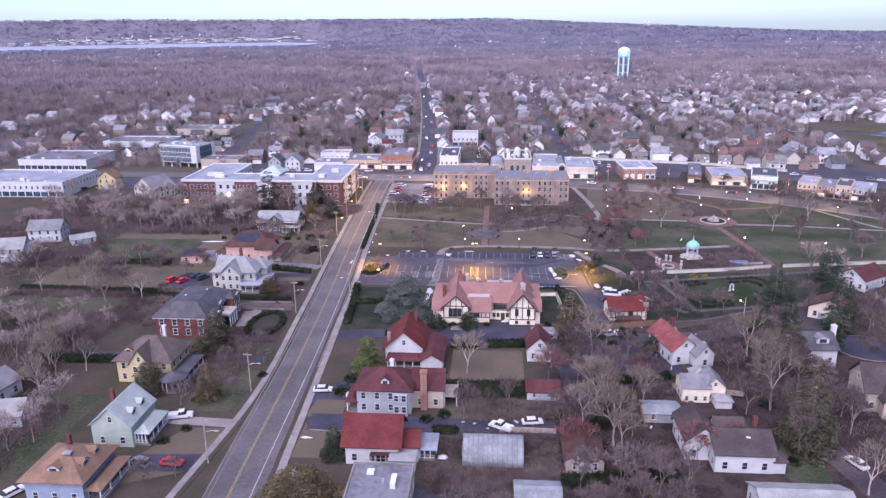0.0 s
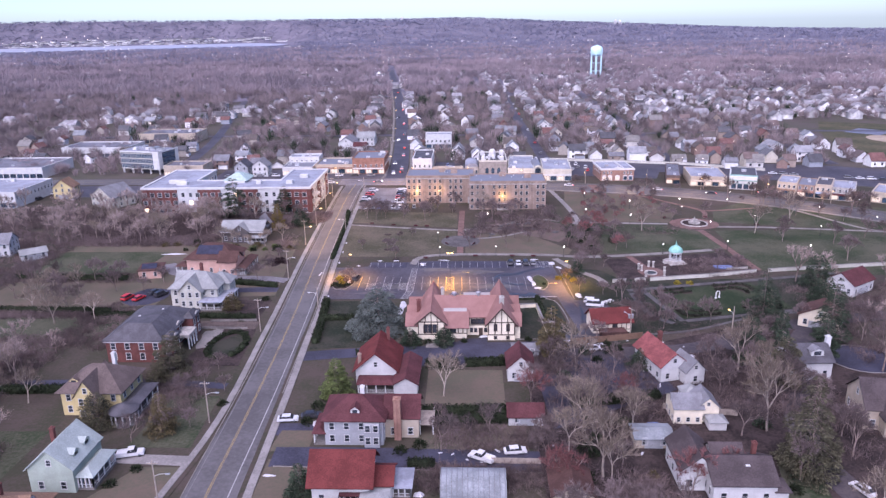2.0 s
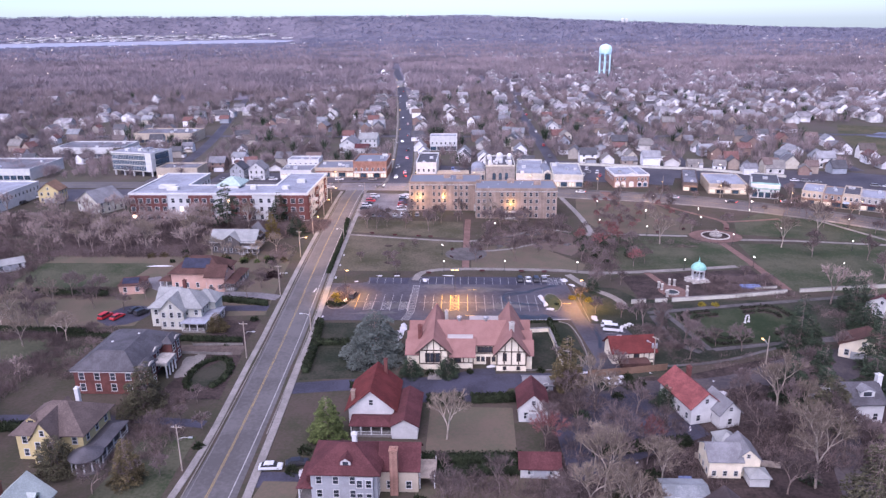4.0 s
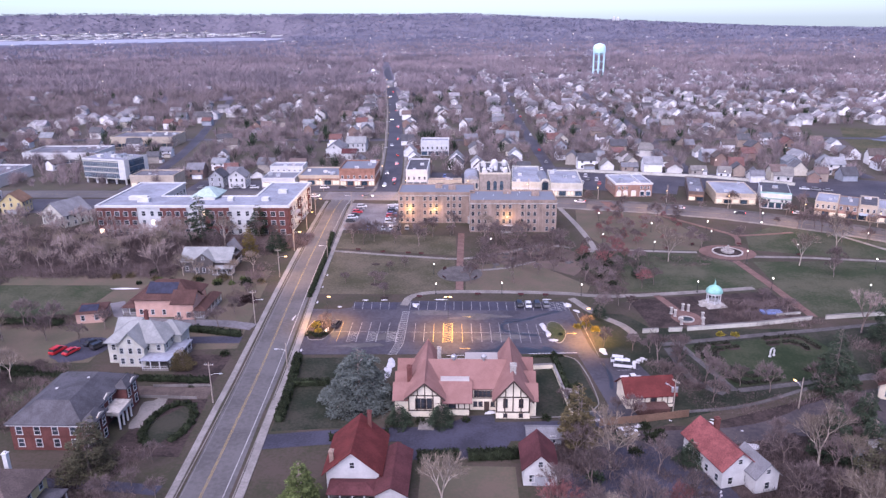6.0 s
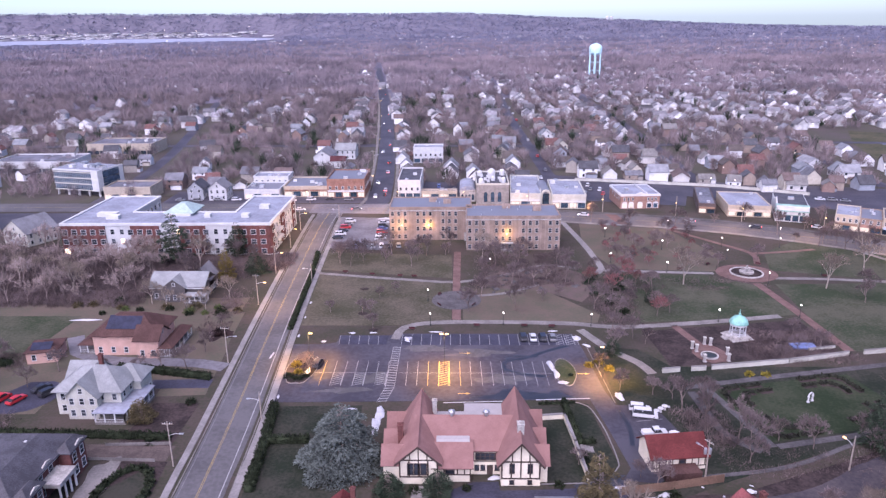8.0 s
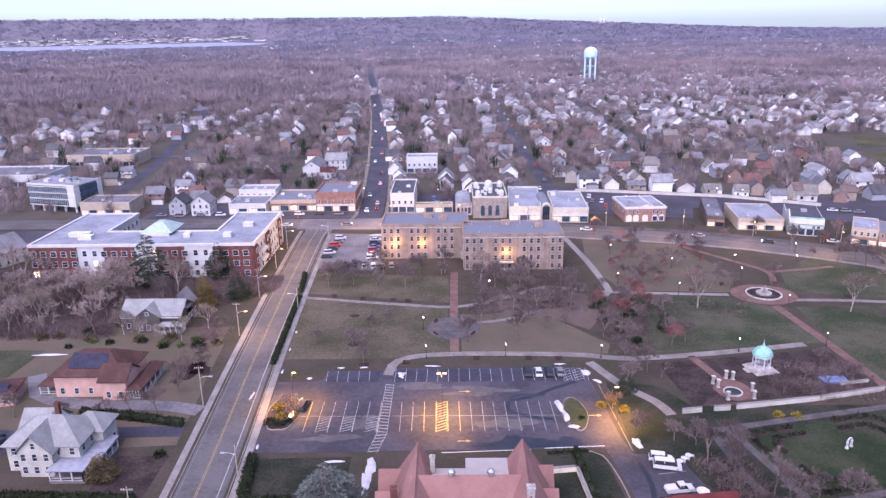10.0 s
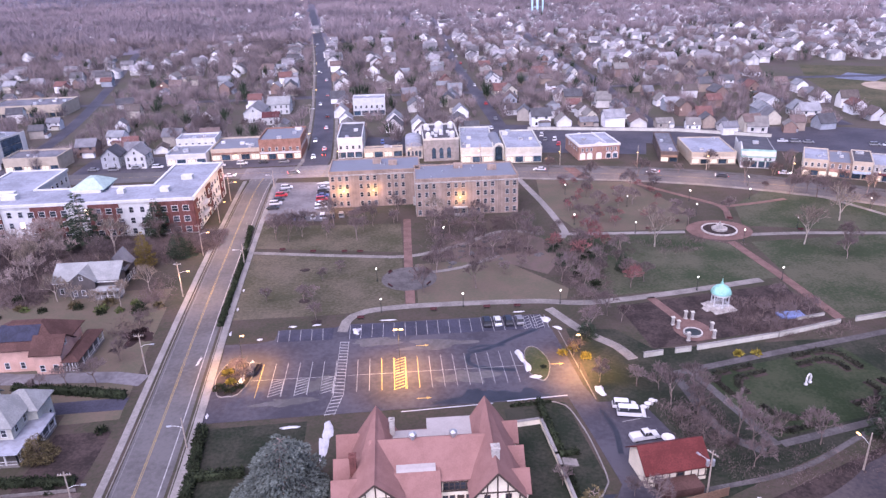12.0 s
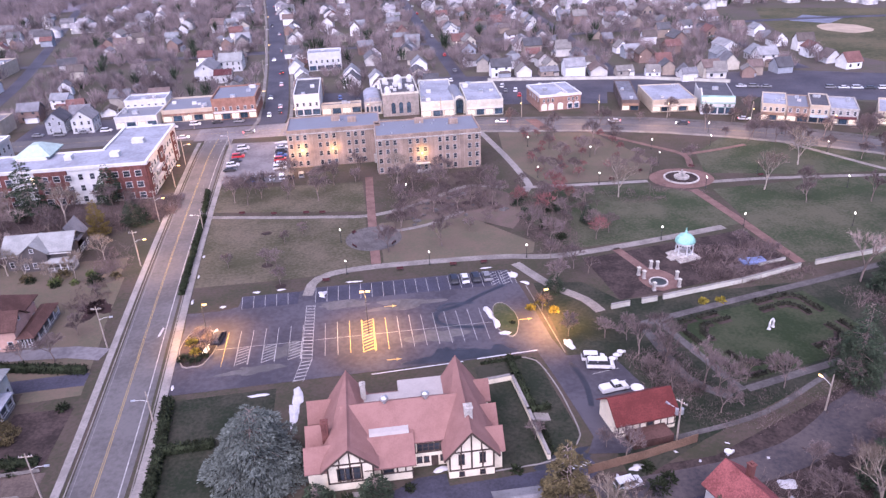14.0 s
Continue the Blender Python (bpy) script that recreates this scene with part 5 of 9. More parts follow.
def corner_shop():
    t = thing("green_corner_shop", "white corner shop with a green shingled upper front", "shop", 165.2, 122.6, -19)
    part("wall", box(-6.6, 6.6, 0.6, 27, 0, 6.8), "white", t)
    part("roof", box(-6.3, 6.3, 2.6, 26.7, 6.804, 6.95), "slate", t)
    bm = bmesh.new()
    extrude(bm, [(0.2, 4.6), (2.6, 7.4), (2.9, 7.4), (2.9, 4.6)], "x", -6.8, 6.8)
    part("mansard", bm, "shop_green", t, "green shingled mansard front")
    bm = bmesh.new()
    extrude(bm, [(2.6, 6.8), (14, 6.8), (14, 7.6), (8, 9.4), (2.6, 7.6)], "x", -6.6, -6.2)
    part("stepped_side_wall", bm, "white", t)
    for x in (-4.4, -1.5, 1.5, 4.4):
        f = part("shop_window", box(x - 1.2, x + 1.2, 0.45, 0.62, 0.4, 2.9), "iron", t)
        part("pane", box(x - 1.05, x + 1.05, 0.4, 0.5, 0.55, 2.75), "tint_glass", f)
    for x in (-4.6, -2.8, 2.8, 4.6):
        window(t, x, 0.58, 3.3, "s", 1.0, 1.1)
    part("sign_band", box(-6.4, 6.4, 0.4, 0.58, 2.95, 3.2), "shop_green", t)
    part("roof_unit", box(-1, 1.4, 14, 16, 6.95, 8.1), "metal", t)


def storefront(label, x, y, rz, w, d, h, wall, roof, awning, upper, lit):
    """One house of a shop row: glazed ground floor, awning, and windows above."""
    t = thing("shop", label, "shop", x, y, rz, group="shops in a row")
    body(t, -w / 2, w / 2, 0, d, h, wall, "flat", 0.5, roof_mat=roof, sides="", trim=wall)
    n = max(2, round(w / 3.4))
    for i in range(n):
        c = -w / 2 + w * (i + 0.5) / n
        g = w / n * 0.4
        f = part("shop_window", box(c - g - 0.1, c + g + 0.1, -0.1, 0.05, 0.35, 2.75), "iron", t)
        part("pane", box(c - g, c + g, -0.15, -0.06, 0.5, 2.6), "shop_light" if lit and i % 2 == 0 else "tint_glass", f)
    bm = bmesh.new()
    extrude(bm, [(-1.3, 2.75), (-1.3, 2.6), (0, 2.75), (0, 3.35)], "x", -w / 2 + 0.4, w / 2 - 0.4)
    part("awning", bm, awning, t)
    if upper:
        row_of_windows(t, -w / 2, w / 2, 0, d, [4.0], "s", 2.3, 0.9, 1.4)
        row_of_windows(t, -w / 2, w / 2, 0, d, [4.0], "ew", 4.0, 0.9, 1.4)
    for k in range(2):
        a, b = random.uniform(-w / 2 + 1.2, w / 2 - 1.2), random.uniform(4, d - 2)
        part("roof_unit", box(a - 0.7, a + 0.7, b - 0.6, b + 0.6, h + 0.1, h + 1.0), "metal", t)
    return t


barrel_front()
passage_arch()
arched_brick_shop()
storefront("narrow low grey-fronted shop with a lit window", 133, 137.5, -14, 7.4, 36, 4.4, "mauve_roof", "grey_membrane", "tan_roof", False, True)
storefront("wide single-storey shop with large lit windows and a pale roof", 150.2, 131.6, -8, 18.6, 27, 4.9, "beige", "membrane", "beige", False, True)
corner_shop()
for k, (w, h, wall, roof, awning, lit, what) in enumerate(((9, 6.4, "beige", "membrane", "tan_roof", True, "white two-storey shop of a row with a pale roof"), (8, 5.8, "tan_brick", "lead_membrane", "orange_brick", True, "pale stone two-storey shop of a row"), (7, 6.8, "beige", "slate", "blue_grey", False, "beige two-storey shop with a dark pitched front"), (10, 6.0, "stone", "membrane", "dark_red_roof", True, "white two-storey shop with lit windows"))):
    off = (4.5, 13.2, 20.9, 29.6)[k]
    storefront(what, 178 + off * 0.875, 111.5 - off * 0.485, -29, w, 19, h, wall, roof, awning, True, lit)
shop(214, 236, 88, 110, 4.6, "beige", "membrane", "low beige shop with a pale roof", rz=-36, units=3)


def domed_hall():
    t = thing("stone_bank", "pale stone bank with arched windows and white roof domes", "bank", 35.4, 156.5)
    body(t, -8, 8, 0, 30, 9.6, "bank_stone", "flat", 0.9, roof_mat="slate", sides="", trim="aged_white")
    for x in (-3.4, 0, 3.4):
        bm = bmesh.new()
        extrude(bm, [(x - 0.9, 1.2), (x + 0.9, 1.2), (x + 0.9, 5.2), (x + 0.6, 5.9), (x, 6.2), (x - 0.6, 5.9), (x - 0.9, 5.2)], "y", -0.06, 0.1)
        part("arched_window", bm, "tint_glass", t)
    for x, y, r in ((0.2, 20, 2.0), (-5.6, 4, 1.2), (-5.8, 21, 1.3), (5.4, 5, 1.2), (5.8, 23, 1.4), (0.6, 10, 1.0)):
        bm = bmesh.new()
        lathe(bm, [(r, 9.7), (r, 10.6 + r * 0.6)] + [(r * math.cos(a), 10.6 + r * 0.6 + r * math.sin(a)) for a in (0.3, 0.6, 0.9, 1.2, 1.45)], x, y, 14)
        part("roof_dome", bm, "white", t)
    for i in range(9):
        x, y = random.uniform(-6.5, 6.5), random.uniform(2, 27)
        part("roof_unit", box(x - 0.7, x + 0.7, y - 0.6, y + 0.6, 9.7, 10.9), "white", t)


domed_hall()


def office():
    t = thing("office_block", "four-storey white office block with dark ribbon windows", "office building", -180.5, 177.5, -14.5)
    w, d, H = 28, 19, 14
    part("wall", box(-w / 2, w / 2, 0.4, d - 0.4, 3.2, H - 1), "tint_glass", t)
    part("ground_storey", box(-w / 2 + 3, w / 2 - 3, 3, d - 2, 0, 3.2), "slate", t)
    for z in (3.0, 6.2, 9.2, 12.3):
        part("floor_band", box(-w / 2, w / 2, 0, d, z, z + 0.45), "aged_white", t)
    part("roof", box(-w / 2 + 0.5, w / 2 - 0.5, 0.5, d - 0.5, 13.1, 13.6), "membrane", t)
    part("end_wall", box(w / 2 - 4, w / 2 + 0.2, -0.3, 0.4, 3, H), "white", t)
    part("parapet", box(-w / 2, w / 2, -0.02, 0.3, 13.1, H), "white", t)
    for i in range(21):
        x = -w / 2 + 0.6 + i * 1.15
        part("mullion", box(x - 0.08, x + 0.08, 0.25, 0.45, 3.9, 12.2), "white", t)
    for x in (-13, -6.5, 0, 6.5, 13):
        part("column", box(x - 0.4, x + 0.4, 0.6, 1.4, 0, 3.2), "white", t)
    part("side_pier", box(w / 2 - 0.1, w / 2 + 0.25, 0.4, 3.4, 3, H), "white", t), part("side_pier", box(w / 2 - 0.1, w / 2 + 0.25, d - 3, d, 3, H), "white", t)
    part("parapet", box(w / 2 - 0.3, w / 2, 0.3, d, 13.1, H), "white", t), part("parapet", box(-w / 2, -w / 2 + 0.3, 0.3, d, 13.1, H), "white", t)
    for i in range(9):
        x, y = random.uniform(-11, 11), random.uniform(4, 14)
        part("roof_unit", box(x - 1.2, x + 1.2, y, y + 3, 13.6, 15), random.choice(["metal", "white"]), t)


office()


def water_tower():
    t = thing("water_tower", "pale aqua steel water tower on tall legs", "water tower", 221, 905)
    bm = bmesh.new()
    lathe(bm, [(1.0, 33.5), (6, 35), (9, 37), (9.5, 40), (9.5, 44), (8.6, 47), (6.5, 49), (3.5, 50.2), (0.8, 50.6), (0.5, 51.6)], 0, 0, 28)
    part("tank", bm, "aqua", t)
    for i in range(6):
        a = math.tau * i / 6 + 0.3
        bm = bmesh.new()
        cyl(bm, 8.6 * math.cos(a), 8.6 * math.sin(a), 0, 38, 1.05, n=10)
        part("leg", bm, "aqua", t)
    bm = bmesh.new()
    cyl(bm, 0, 0, 0, 34, 1.6, n=14)
    part("riser", bm, "aqua", t)
    for z in (12, 24):
        for i in range(6):
            bm = bmesh.new()
            a, b = math.tau * i / 6 + 0.3, math.tau * (i + 1) / 6 + 0.3
            d = Vector((math.cos(b) - math.cos(a), math.sin(b) - math.sin(a), 0)) * 8.6
            bx(bm, 0, d.length, -0.15, 0.15, z, z + 0.4, Matrix.Translation((8.6 * math.cos(a), 8.6 * math.sin(a), 0)) @ Matrix.Rotation(math.atan2(d.y, d.x), 4, "Z"))
            part("brace", bm, "aqua", t)


water_tower()


# ---- houses beside the road, each on its own plot ----
def house(label, x, y, rz=0.0, name="house"):
    return thing(name, label, "house", x, y, rz)


def sage_house():
    t = house("sage green clapboard house with a pale grey gable roof", -58.6, -133.4)
    body(t, -4.6, 4.2, 0, 10.8, 5.4, "sage", "gable", 3.9, "y", roof_mat="mint_roof", gap=3.3)
    porch(t, 4.2, 7.4, 0.8, 9.8, 3.0, "mint_roof", "es", 5, 1.4)
    dormer(t, 3.4, 3.4, 5.7, "e", 1.9, "sage", "mint_roof"), dormer(t, 3.4, 7.4, 5.7, "e", 1.9, "sage", "mint_roof")
    chimney(t, -3.6, 8, 5, 9.2, 0.8)


def tan_roof_house():
    t = house("blue-grey house with a tan hipped shingle roof and dormers", -59.2, -152.5)
    body(t, -6.4, 5, 0, 11.5, 5.0, "blue_grey", "hip", 4.0, roof_mat="tan_roof", over=0.9, gap=3.4)
    porch(t, 5, 8, 0.5, 11.5, 2.9, "tan_roof", "e", 4, 0.9)
    dormer(t, -1, 1.2, 5.6, "s", 2.4, "white", "tan_roof"), dormer(t, 3.8, 4, 5.6, "e", 1.9, "white", "tan_roof"), dormer(t, 3.8, 8, 5.6, "e", 1.9, "white", "tan_roof")
    part("skylight", box(-0.4, 1.2, 3.6, 4.8, 8.3, 8.6), "membrane", t)
    chimney(t, -1.5, 8, 6, 9.8, 0.7)


def cream_house():
    t = house("cream yellow house with a brown-grey roof and a round porch", -64, -105)
    body(t, -8.5, 5.5, 0, 11, 6.0, "cream", "hip", 4.6, roof_mat="mauve_roof", over=0.9, gap=3.2)
    body(t, -4, 1, -2, 8, 6.2, "cream", "gable", 3.6, "y", roof_mat="mauve_roof", sides="s", gap=2.5)
    porch(t, 5.5, 9.6, -2, 10, 3.0, "slate", "es", 5, 0.7)
    bm = bmesh.new()
    lathe(bm, [(3.4, 3.0), (3.4, 3.25), (0.3, 4.6)], 7.2, -2.6, 18)
    part("porch_roof", bm, "slate", t)
    bm = bmesh.new()
    cyl(bm, 7.2, -2.6, 0, 0.5, 3.1, n=18)
    part("porch_floor", bm, "walk_dull", t)
    for k in range(7):
        a = math.pi + 0.3 + k * 0.52
        part("porch_post", box(7.2 + 2.9 * math.cos(a) - 0.12, 7.2 + 2.9 * math.cos(a) + 0.12, -2.6 + 2.9 * math.sin(a) - 0.12, -2.6 + 2.9 * math.sin(a) + 0.12, 0.5, 3.0), "white", t)
    dormer(t, -5.8, 1.5, 6.9, "s", 2.0, "cream", "mauve_roof")
    chimney(t, 1, 8, 8, 12.0, 0.8, "white")


def brick_mansion():
    t = house("red brick mansion with a dark slate hipped roof and white portico", -66.5, -78)
    body(t, -8.8, 6.5, 0, 21, 6.4, "brick", "hip", 3.2, roof_mat="slate", flat=0.42, over=0.7, gap=3.4, win=(1.2, 1.8))
    body(t, 6.5, 9.0, 0.5, 5.5, 6.4, "brick", "hip", 1.6, roof_mat="slate", sides="es", over=0.5, gap=2.5, win=(1.2, 1.8))
    body(t, 6.5, 9.0, 15, 20.5, 6.4, "brick", "hip", 1.6, roof_mat="slate", sides="en", over=0.5, gap=2.5, win=(1.2, 1.8))
    part("cornice", box(-9.3, 7, -0.5, 21.5, 5.95, 6.25), "white", t)
    part("portico", box(6.6, 10.5, 8, 14, 3.4, 4.3), "stone", t)
    for y in (8.3, 10.1, 11.9, 13.7):
        bm = bmesh.new()
        cyl(bm, 10.1, y, 0, 3.4, 0.22, n=10)
        part("column", bm, "white", t)
    for y in (3, 11, 18.5):
        bm = bmesh.new()
        extrude(bm, [(y - 2.2, 6.2), (y + 2.2, 6.2), (y + 1.4, 6.9), (y, 7.4), (y - 1.4, 6.9)], "x", 6.6 if y == 11 else 8.95, 6.95 if y == 11 else 9.25)
        part("curved_gable", bm, "stone", t)
    for x, y in ((-3, 9), (1.5, 14)):
        part("roof_vent", box(x - 0.25, x + 0.25, y - 0.25, y + 0.25, 9.3, 9.75), "white", t)


def white_house():
    t = house("white clapboard house with a pale hipped and gabled roof", -66, -38)
    body(t, -8, 7, 0, 10, 6.0, "aged_white", "hip", 4.2, roof_mat="pale_roof", over=0.8, gap=3.0)
    body(t, -4.5, 2.5, -2.2, 8, 6.0, "aged_white", "gable", 3.6, "y", roof_mat="pale_roof", sides="s", gap=2.4, over=0.7)
    body(t, 2, 9, 6, 12, 5.6, "aged_white", "hip", 3.0, roof_mat="pale_roof", sides="en", gap=2.8, over=0.7)
    body(t, -9, -2, 7, 14, 5.4, "aged_white", "gable", 3.0, "x", roof_mat="pale_roof", sides="wn", gap=2.8, over=0.6)
    porch(t, 2.5, 9.5, -4.5, 0, 3.0, "membrane", "se", 4, 0.3)
    porch(t, 7, 11, 0, 8, 3.0, "membrane", "e", 4, 0.3)
    chimney(t, 0.5, 6, 8, 12.2, 0.9, "brick")


def pink_house():
    t = house("pink stucco house with a brown-red hipped roof", -71, -7.6)
    body(t, -9.6, 8, 0, 12, 5.8, "pink", "hip", 4.2, roof_mat="brown_roof", over=0.9, gap=3.3, flat=0.1)
    body(t, 3, 9, -2, 5, 5.6, "pink", "gable", 2.6, "x", roof_mat="brown_roof", sides="se", gap=2.6, over=0.7)
    porch(t, 9, 12.5, -2, 13, 3.0, "brown_roof", "es", 6, 1.2)
    porch(t, -14, -9.6, 0.5, 6, 2.8, "brown_roof", "s", 3, 1.0)
    panel = part("solar_panel", box(-4.6, 4.6, -2.3, 2.3, 0.0, 0.1), "solar", t)
    panel.matrix_basis = pose(-1.6, 3.0, 8.45, 31.5)


def pink_garage():
    t = house("small pink garage with solar panels on its roof", -92.4, -12.5, 12, "garage")
    body(t, -3.8, 3.8, 0, 8, 3.2, "pink", "hip", 1.6, roof_mat="brown_roof", sides="s", gap=4, levels=[1.0])
    panel = part("solar_panel", box(-2.6, 2.6, -1.5, 1.5, 0, 0.1), "solar", t)
    panel.matrix_basis = pose(-0.2, 1.9, 4.15, 20)


def grey_victorian():
    t = house("dark clapboard house with a pale grey gable roof and white trim", -72, 32)
    body(t, -9, 8, 0, 10, 5.2, "dark_clapboard", "gable", 2.9, "x", roof_mat="pale_roof", gap=2.8, over=0.8)
    body(t, -4.5, 2.5, -1.6, 6, 5.2, "dark_clapboard", "gable", 2.6, "y", roof_mat="pale_roof", sides="s", gap=2.2)
    body(t, 3, 8, 6, 14, 5.2, "dark_clapboard", "gable", 3.6, "y", roof_mat="grey_roof", sides="en", gap=2.6)
    porch(t, 2.5, 9.5, -3.4, 0, 2.8, "pale_roof", "se", 5, 0.6)
    part("fascia", box(-9.5, 8.5, -0.86, -0.8, 4.3, 4.6), "white", t)


def red_gable_house():
    t = house("white house with a steep dark red gable roof", -1.5, -90.5)
    body(t, -5, 5, 0, 12.5, 4.6, "white", "gable", 4.3, "y", roof_mat="red_roof", gap=3.4, over=0.8)
    body(t, 5, 10.5, -5, 9, 3.2, "white", "gable", 1.6, "y", roof_mat="dark_red_roof", sides="e", gap=3.2)
    porch(t, -4, 5, -4.5, 0, 2.8, "dark_red_roof", "s", 5, 1.0)
    chimney(t, -4.2, 2, 5, 7.6, 0.8, "tan_brick"), chimney(t, 2.0, 11.5, 7, 10.4, 0.8, "brick")


def red_hip_house():
    t = house("grey house with a red hipped roof, dormer and brick chimney", -2.2, -116.5)
    body(t, -7, 5.5, 0, 10, 6.0, "grey_paint", "hip", 3.5, roof_mat="dark_red_roof", gap=3.0, over=0.7)
    body(t, 5.5, 12.8, 3, 11, 5.0, "beige", "gable", 3.2, "x", roof_mat="dark_red_roof", sides="se", gap=3.2)
    dormer(t, -0.5, 1.0, 6.6, "s", 1.9, "white", "dark_red_roof")
    chimney(t, 8.3, 2.6, 0, 9.6, 1.5, "orange_brick"), chimney(t, 0.5, 6, 8, 10.6, 0.9, "white")
    part("bay", box(1.5, 4.8, -1.0, 0, 0, 5.6), "grey_paint", t)
    for z in (0.9, 3.8):
        for x in (2.3, 4.0):
            window(t, x, -1.02, z, "s")
    porch(t, -9.5, -7, 0, 8, 2.8, "dark_red_roof", "w", 4, 0.8)
    part("deck", box(12.8, 16, 4, 10, 2.4, 2.6), "pole_wood", t)
    for x, y in ((15.8, 4.2), (15.8, 9.8), (13, 4.2)):
        part("deck_post", box(x - 0.1, x + 0.1, y - 0.1, y + 0.1, 0, 3.5), "white", t)


def red_roof_house():
    t = house("white house with a bright red gable roof", -2, -136.5)
    body(t, -5.8, 5.0, 0, 9.0, 5.0, "white", "gable", 4.0, "x", roof_mat="red_roof", gap=3.4, over=0.9)
    body(t, 5.0, 9.0, 1.5, 8, 3.6, "white", "gable", 1.8, "x", roof_mat="red_roof", sides="s", gap=3)
    body(t, 3.6, 8.6, -2.6, 1.4, 2.9, "white", "hip", 0.5, roof_mat="pale_roof", sides="se", gap=1.2, levels=[0.7], over=0.3)
    part("awning", box(-0.6, 3.4, -1.0, 0, 2.7, 3.0), "dark_red_roof", t)
    for x in (-0.1, 0.9, 1.9, 2.9):
        window(t, x, -0.05, 0.8, "s", 0.8, 1.5)
    porch(t, 9, 12.5, 2, 8, 2.6, "membrane", "es", 4, 0.2)


def flat_grey_building():
    t = house("low building with a grey flat roof and roof units", 1.2, -160, name="flat_roofed_building")
    body(t, -5.8, 5.8, 0, 17, 4.6, "beige", "flat", 0.3, roof_mat="grey_membrane", gap=4, trim="walk_dull")
    part("roof_hatch", box(-2.8, -1.4, 13.4, 14.8, 4.7, 5.2), "white", t), part("roof_unit", box(2.2, 3.2, 9.4, 12.6, 4.7, 5.8), "white", t), part("roof_vent", box(0.4, 0.9, 11, 12, 4.7, 5.1), "metal", t)


def quonset():
    t = house("grey corrugated barrel-roofed hut", 22.2, -136, name="barrel_hut")
    bm = bmesh.new()
    arc = [(4.2 * math.cos(a * math.pi / 16) + 4.2, 0.3 + 4.0 * math.sin(a * math.pi / 16)) for a in range(17)]
    extrude(bm, [(0, 0)] + arc[::-1] + [(8.4, 0)], "x", -6.2, 6.2)
    part("shell", bm, "hut", t)
    for i in range(13):
        bm = bmesh.new()
        x = -6.1 + i * 1.0
        extrude(bm, [(4.2 * 1.02 * math.cos(a * math.pi / 12) + 4.2, 0.3 + 4.1 * math.sin(a * math.pi / 12)) for a in range(13)], "x", x, x + 0.12)
        part("rib", bm, "grey_roof", t)


def small(label, x, y, w, d, h, rise, axis, wall, roof, rz=0, name="garage", sides="s", levels=None):
    t = house(label, x, y, rz, name)
    body(t, -w / 2, w / 2, 0, d, h, wall, "gable", rise, axis, roof_mat=roof, sides=sides, gap=3, levels=levels if levels is not None else [0.9])
    part("door", box(-w / 4, w / 4, -0.08, 0.05, 0, 2.1), "grey_paint", t)
    return t


def white_rambling_house():
    t = house("white rambling house with dark brown gable roofs", 70.5, -135)
    body(t, -4.2, 7.3, 0, 10, 4.2, "white", "gable", 2.7, "x", roof_mat="dark_brown_roof", gap=3.2)
    body(t, -9, -2.2, 4, 14.5, 4.6, "white", "gable", 2.8, "y", roof_mat="dark_brown_roof", gap=3.2)
    body(t, -2.2, 3.5, 7, 12.5, 4.4, "white", "gable", 2.4, "x", roof_mat="dark_brown_roof", sides="e", gap=3.2)
    body(t, 7.3, 9.6, 0.2, 4, 2.7, "white", "hip", 0.7, roof_mat="dark_brown_roof", sides="s", gap=2.4)
    part("skylight", box(2.4, 3.2, 3.0, 3.8, 6.0, 6.25), "white", t)
    chimney(t, 5.6, 8, 4, 7.9)


def yellow_clapboard():
    t = house("pale cream house with grey gable roofs and sunrooms", 71.5, -107.4)
    t.scale = (0.74, 0.74, 0.68)
    body(t, -6.5, 2, 0, 9, 5.6, "stucco", "gable", 3.0, "x", roof_mat="grey_roof", gap=2.8)
    body(t, 0.5, 7, 1, 9.5, 5.6, "stucco", "gable", 3.2, "y", roof_mat="grey_roof", sides="se", gap=2.8)
    body(t, 3, 8, -3.5, 1, 2.8, "white", "hip", 1.6, roof_mat="pale_roof", sides="se", gap=1.8)
    body(t, -1, 4, 9, 15, 4.6, "white", "hip", 3.0, roof_mat="pale_roof", sides="e", gap=2.5)


def red_roof_villa():
    t = house("white house with a long red gable roof", 72.2, -87.3, 16)
    t.scale = (1, 1, 0.92)
    body(t, -3.6, 3.6, 0, 13, 4.8, "white", "gable", 3.2, "y", roof_mat="old_red_roof", gap=3.2, over=0.6)
    body(t, 1.5, 6.5, -3, 4, 4.0, "white", "gable", 2.8, "y", roof_mat="grey_roof", sides="se", gap=3)
    chimney(t, 1.5, 10, 6, 9.4, 0.9, "brick")


def grey_cottage():
    t = house("white cottage with a grey gable roof and stone chimney", 106.0, -86.6, 4)
    body(t, -5.4, 5, 0, 8.5, 4.8, "white", "gable", 3.0, "x", roof_mat="slate", gap=3.0)
    dormer(t, 1.5, 1.2, 5.8, "s", 3.2, "white", "grey_roof")
    chimney(t, 5.6, 4.5, 0, 9.4, 1.1, "white")
    body(t, -7.6, -5.4, 1, 8, 3.2, "grey_paint", "gable", 2.0, "x", roof_mat="grey_roof", sides="s")


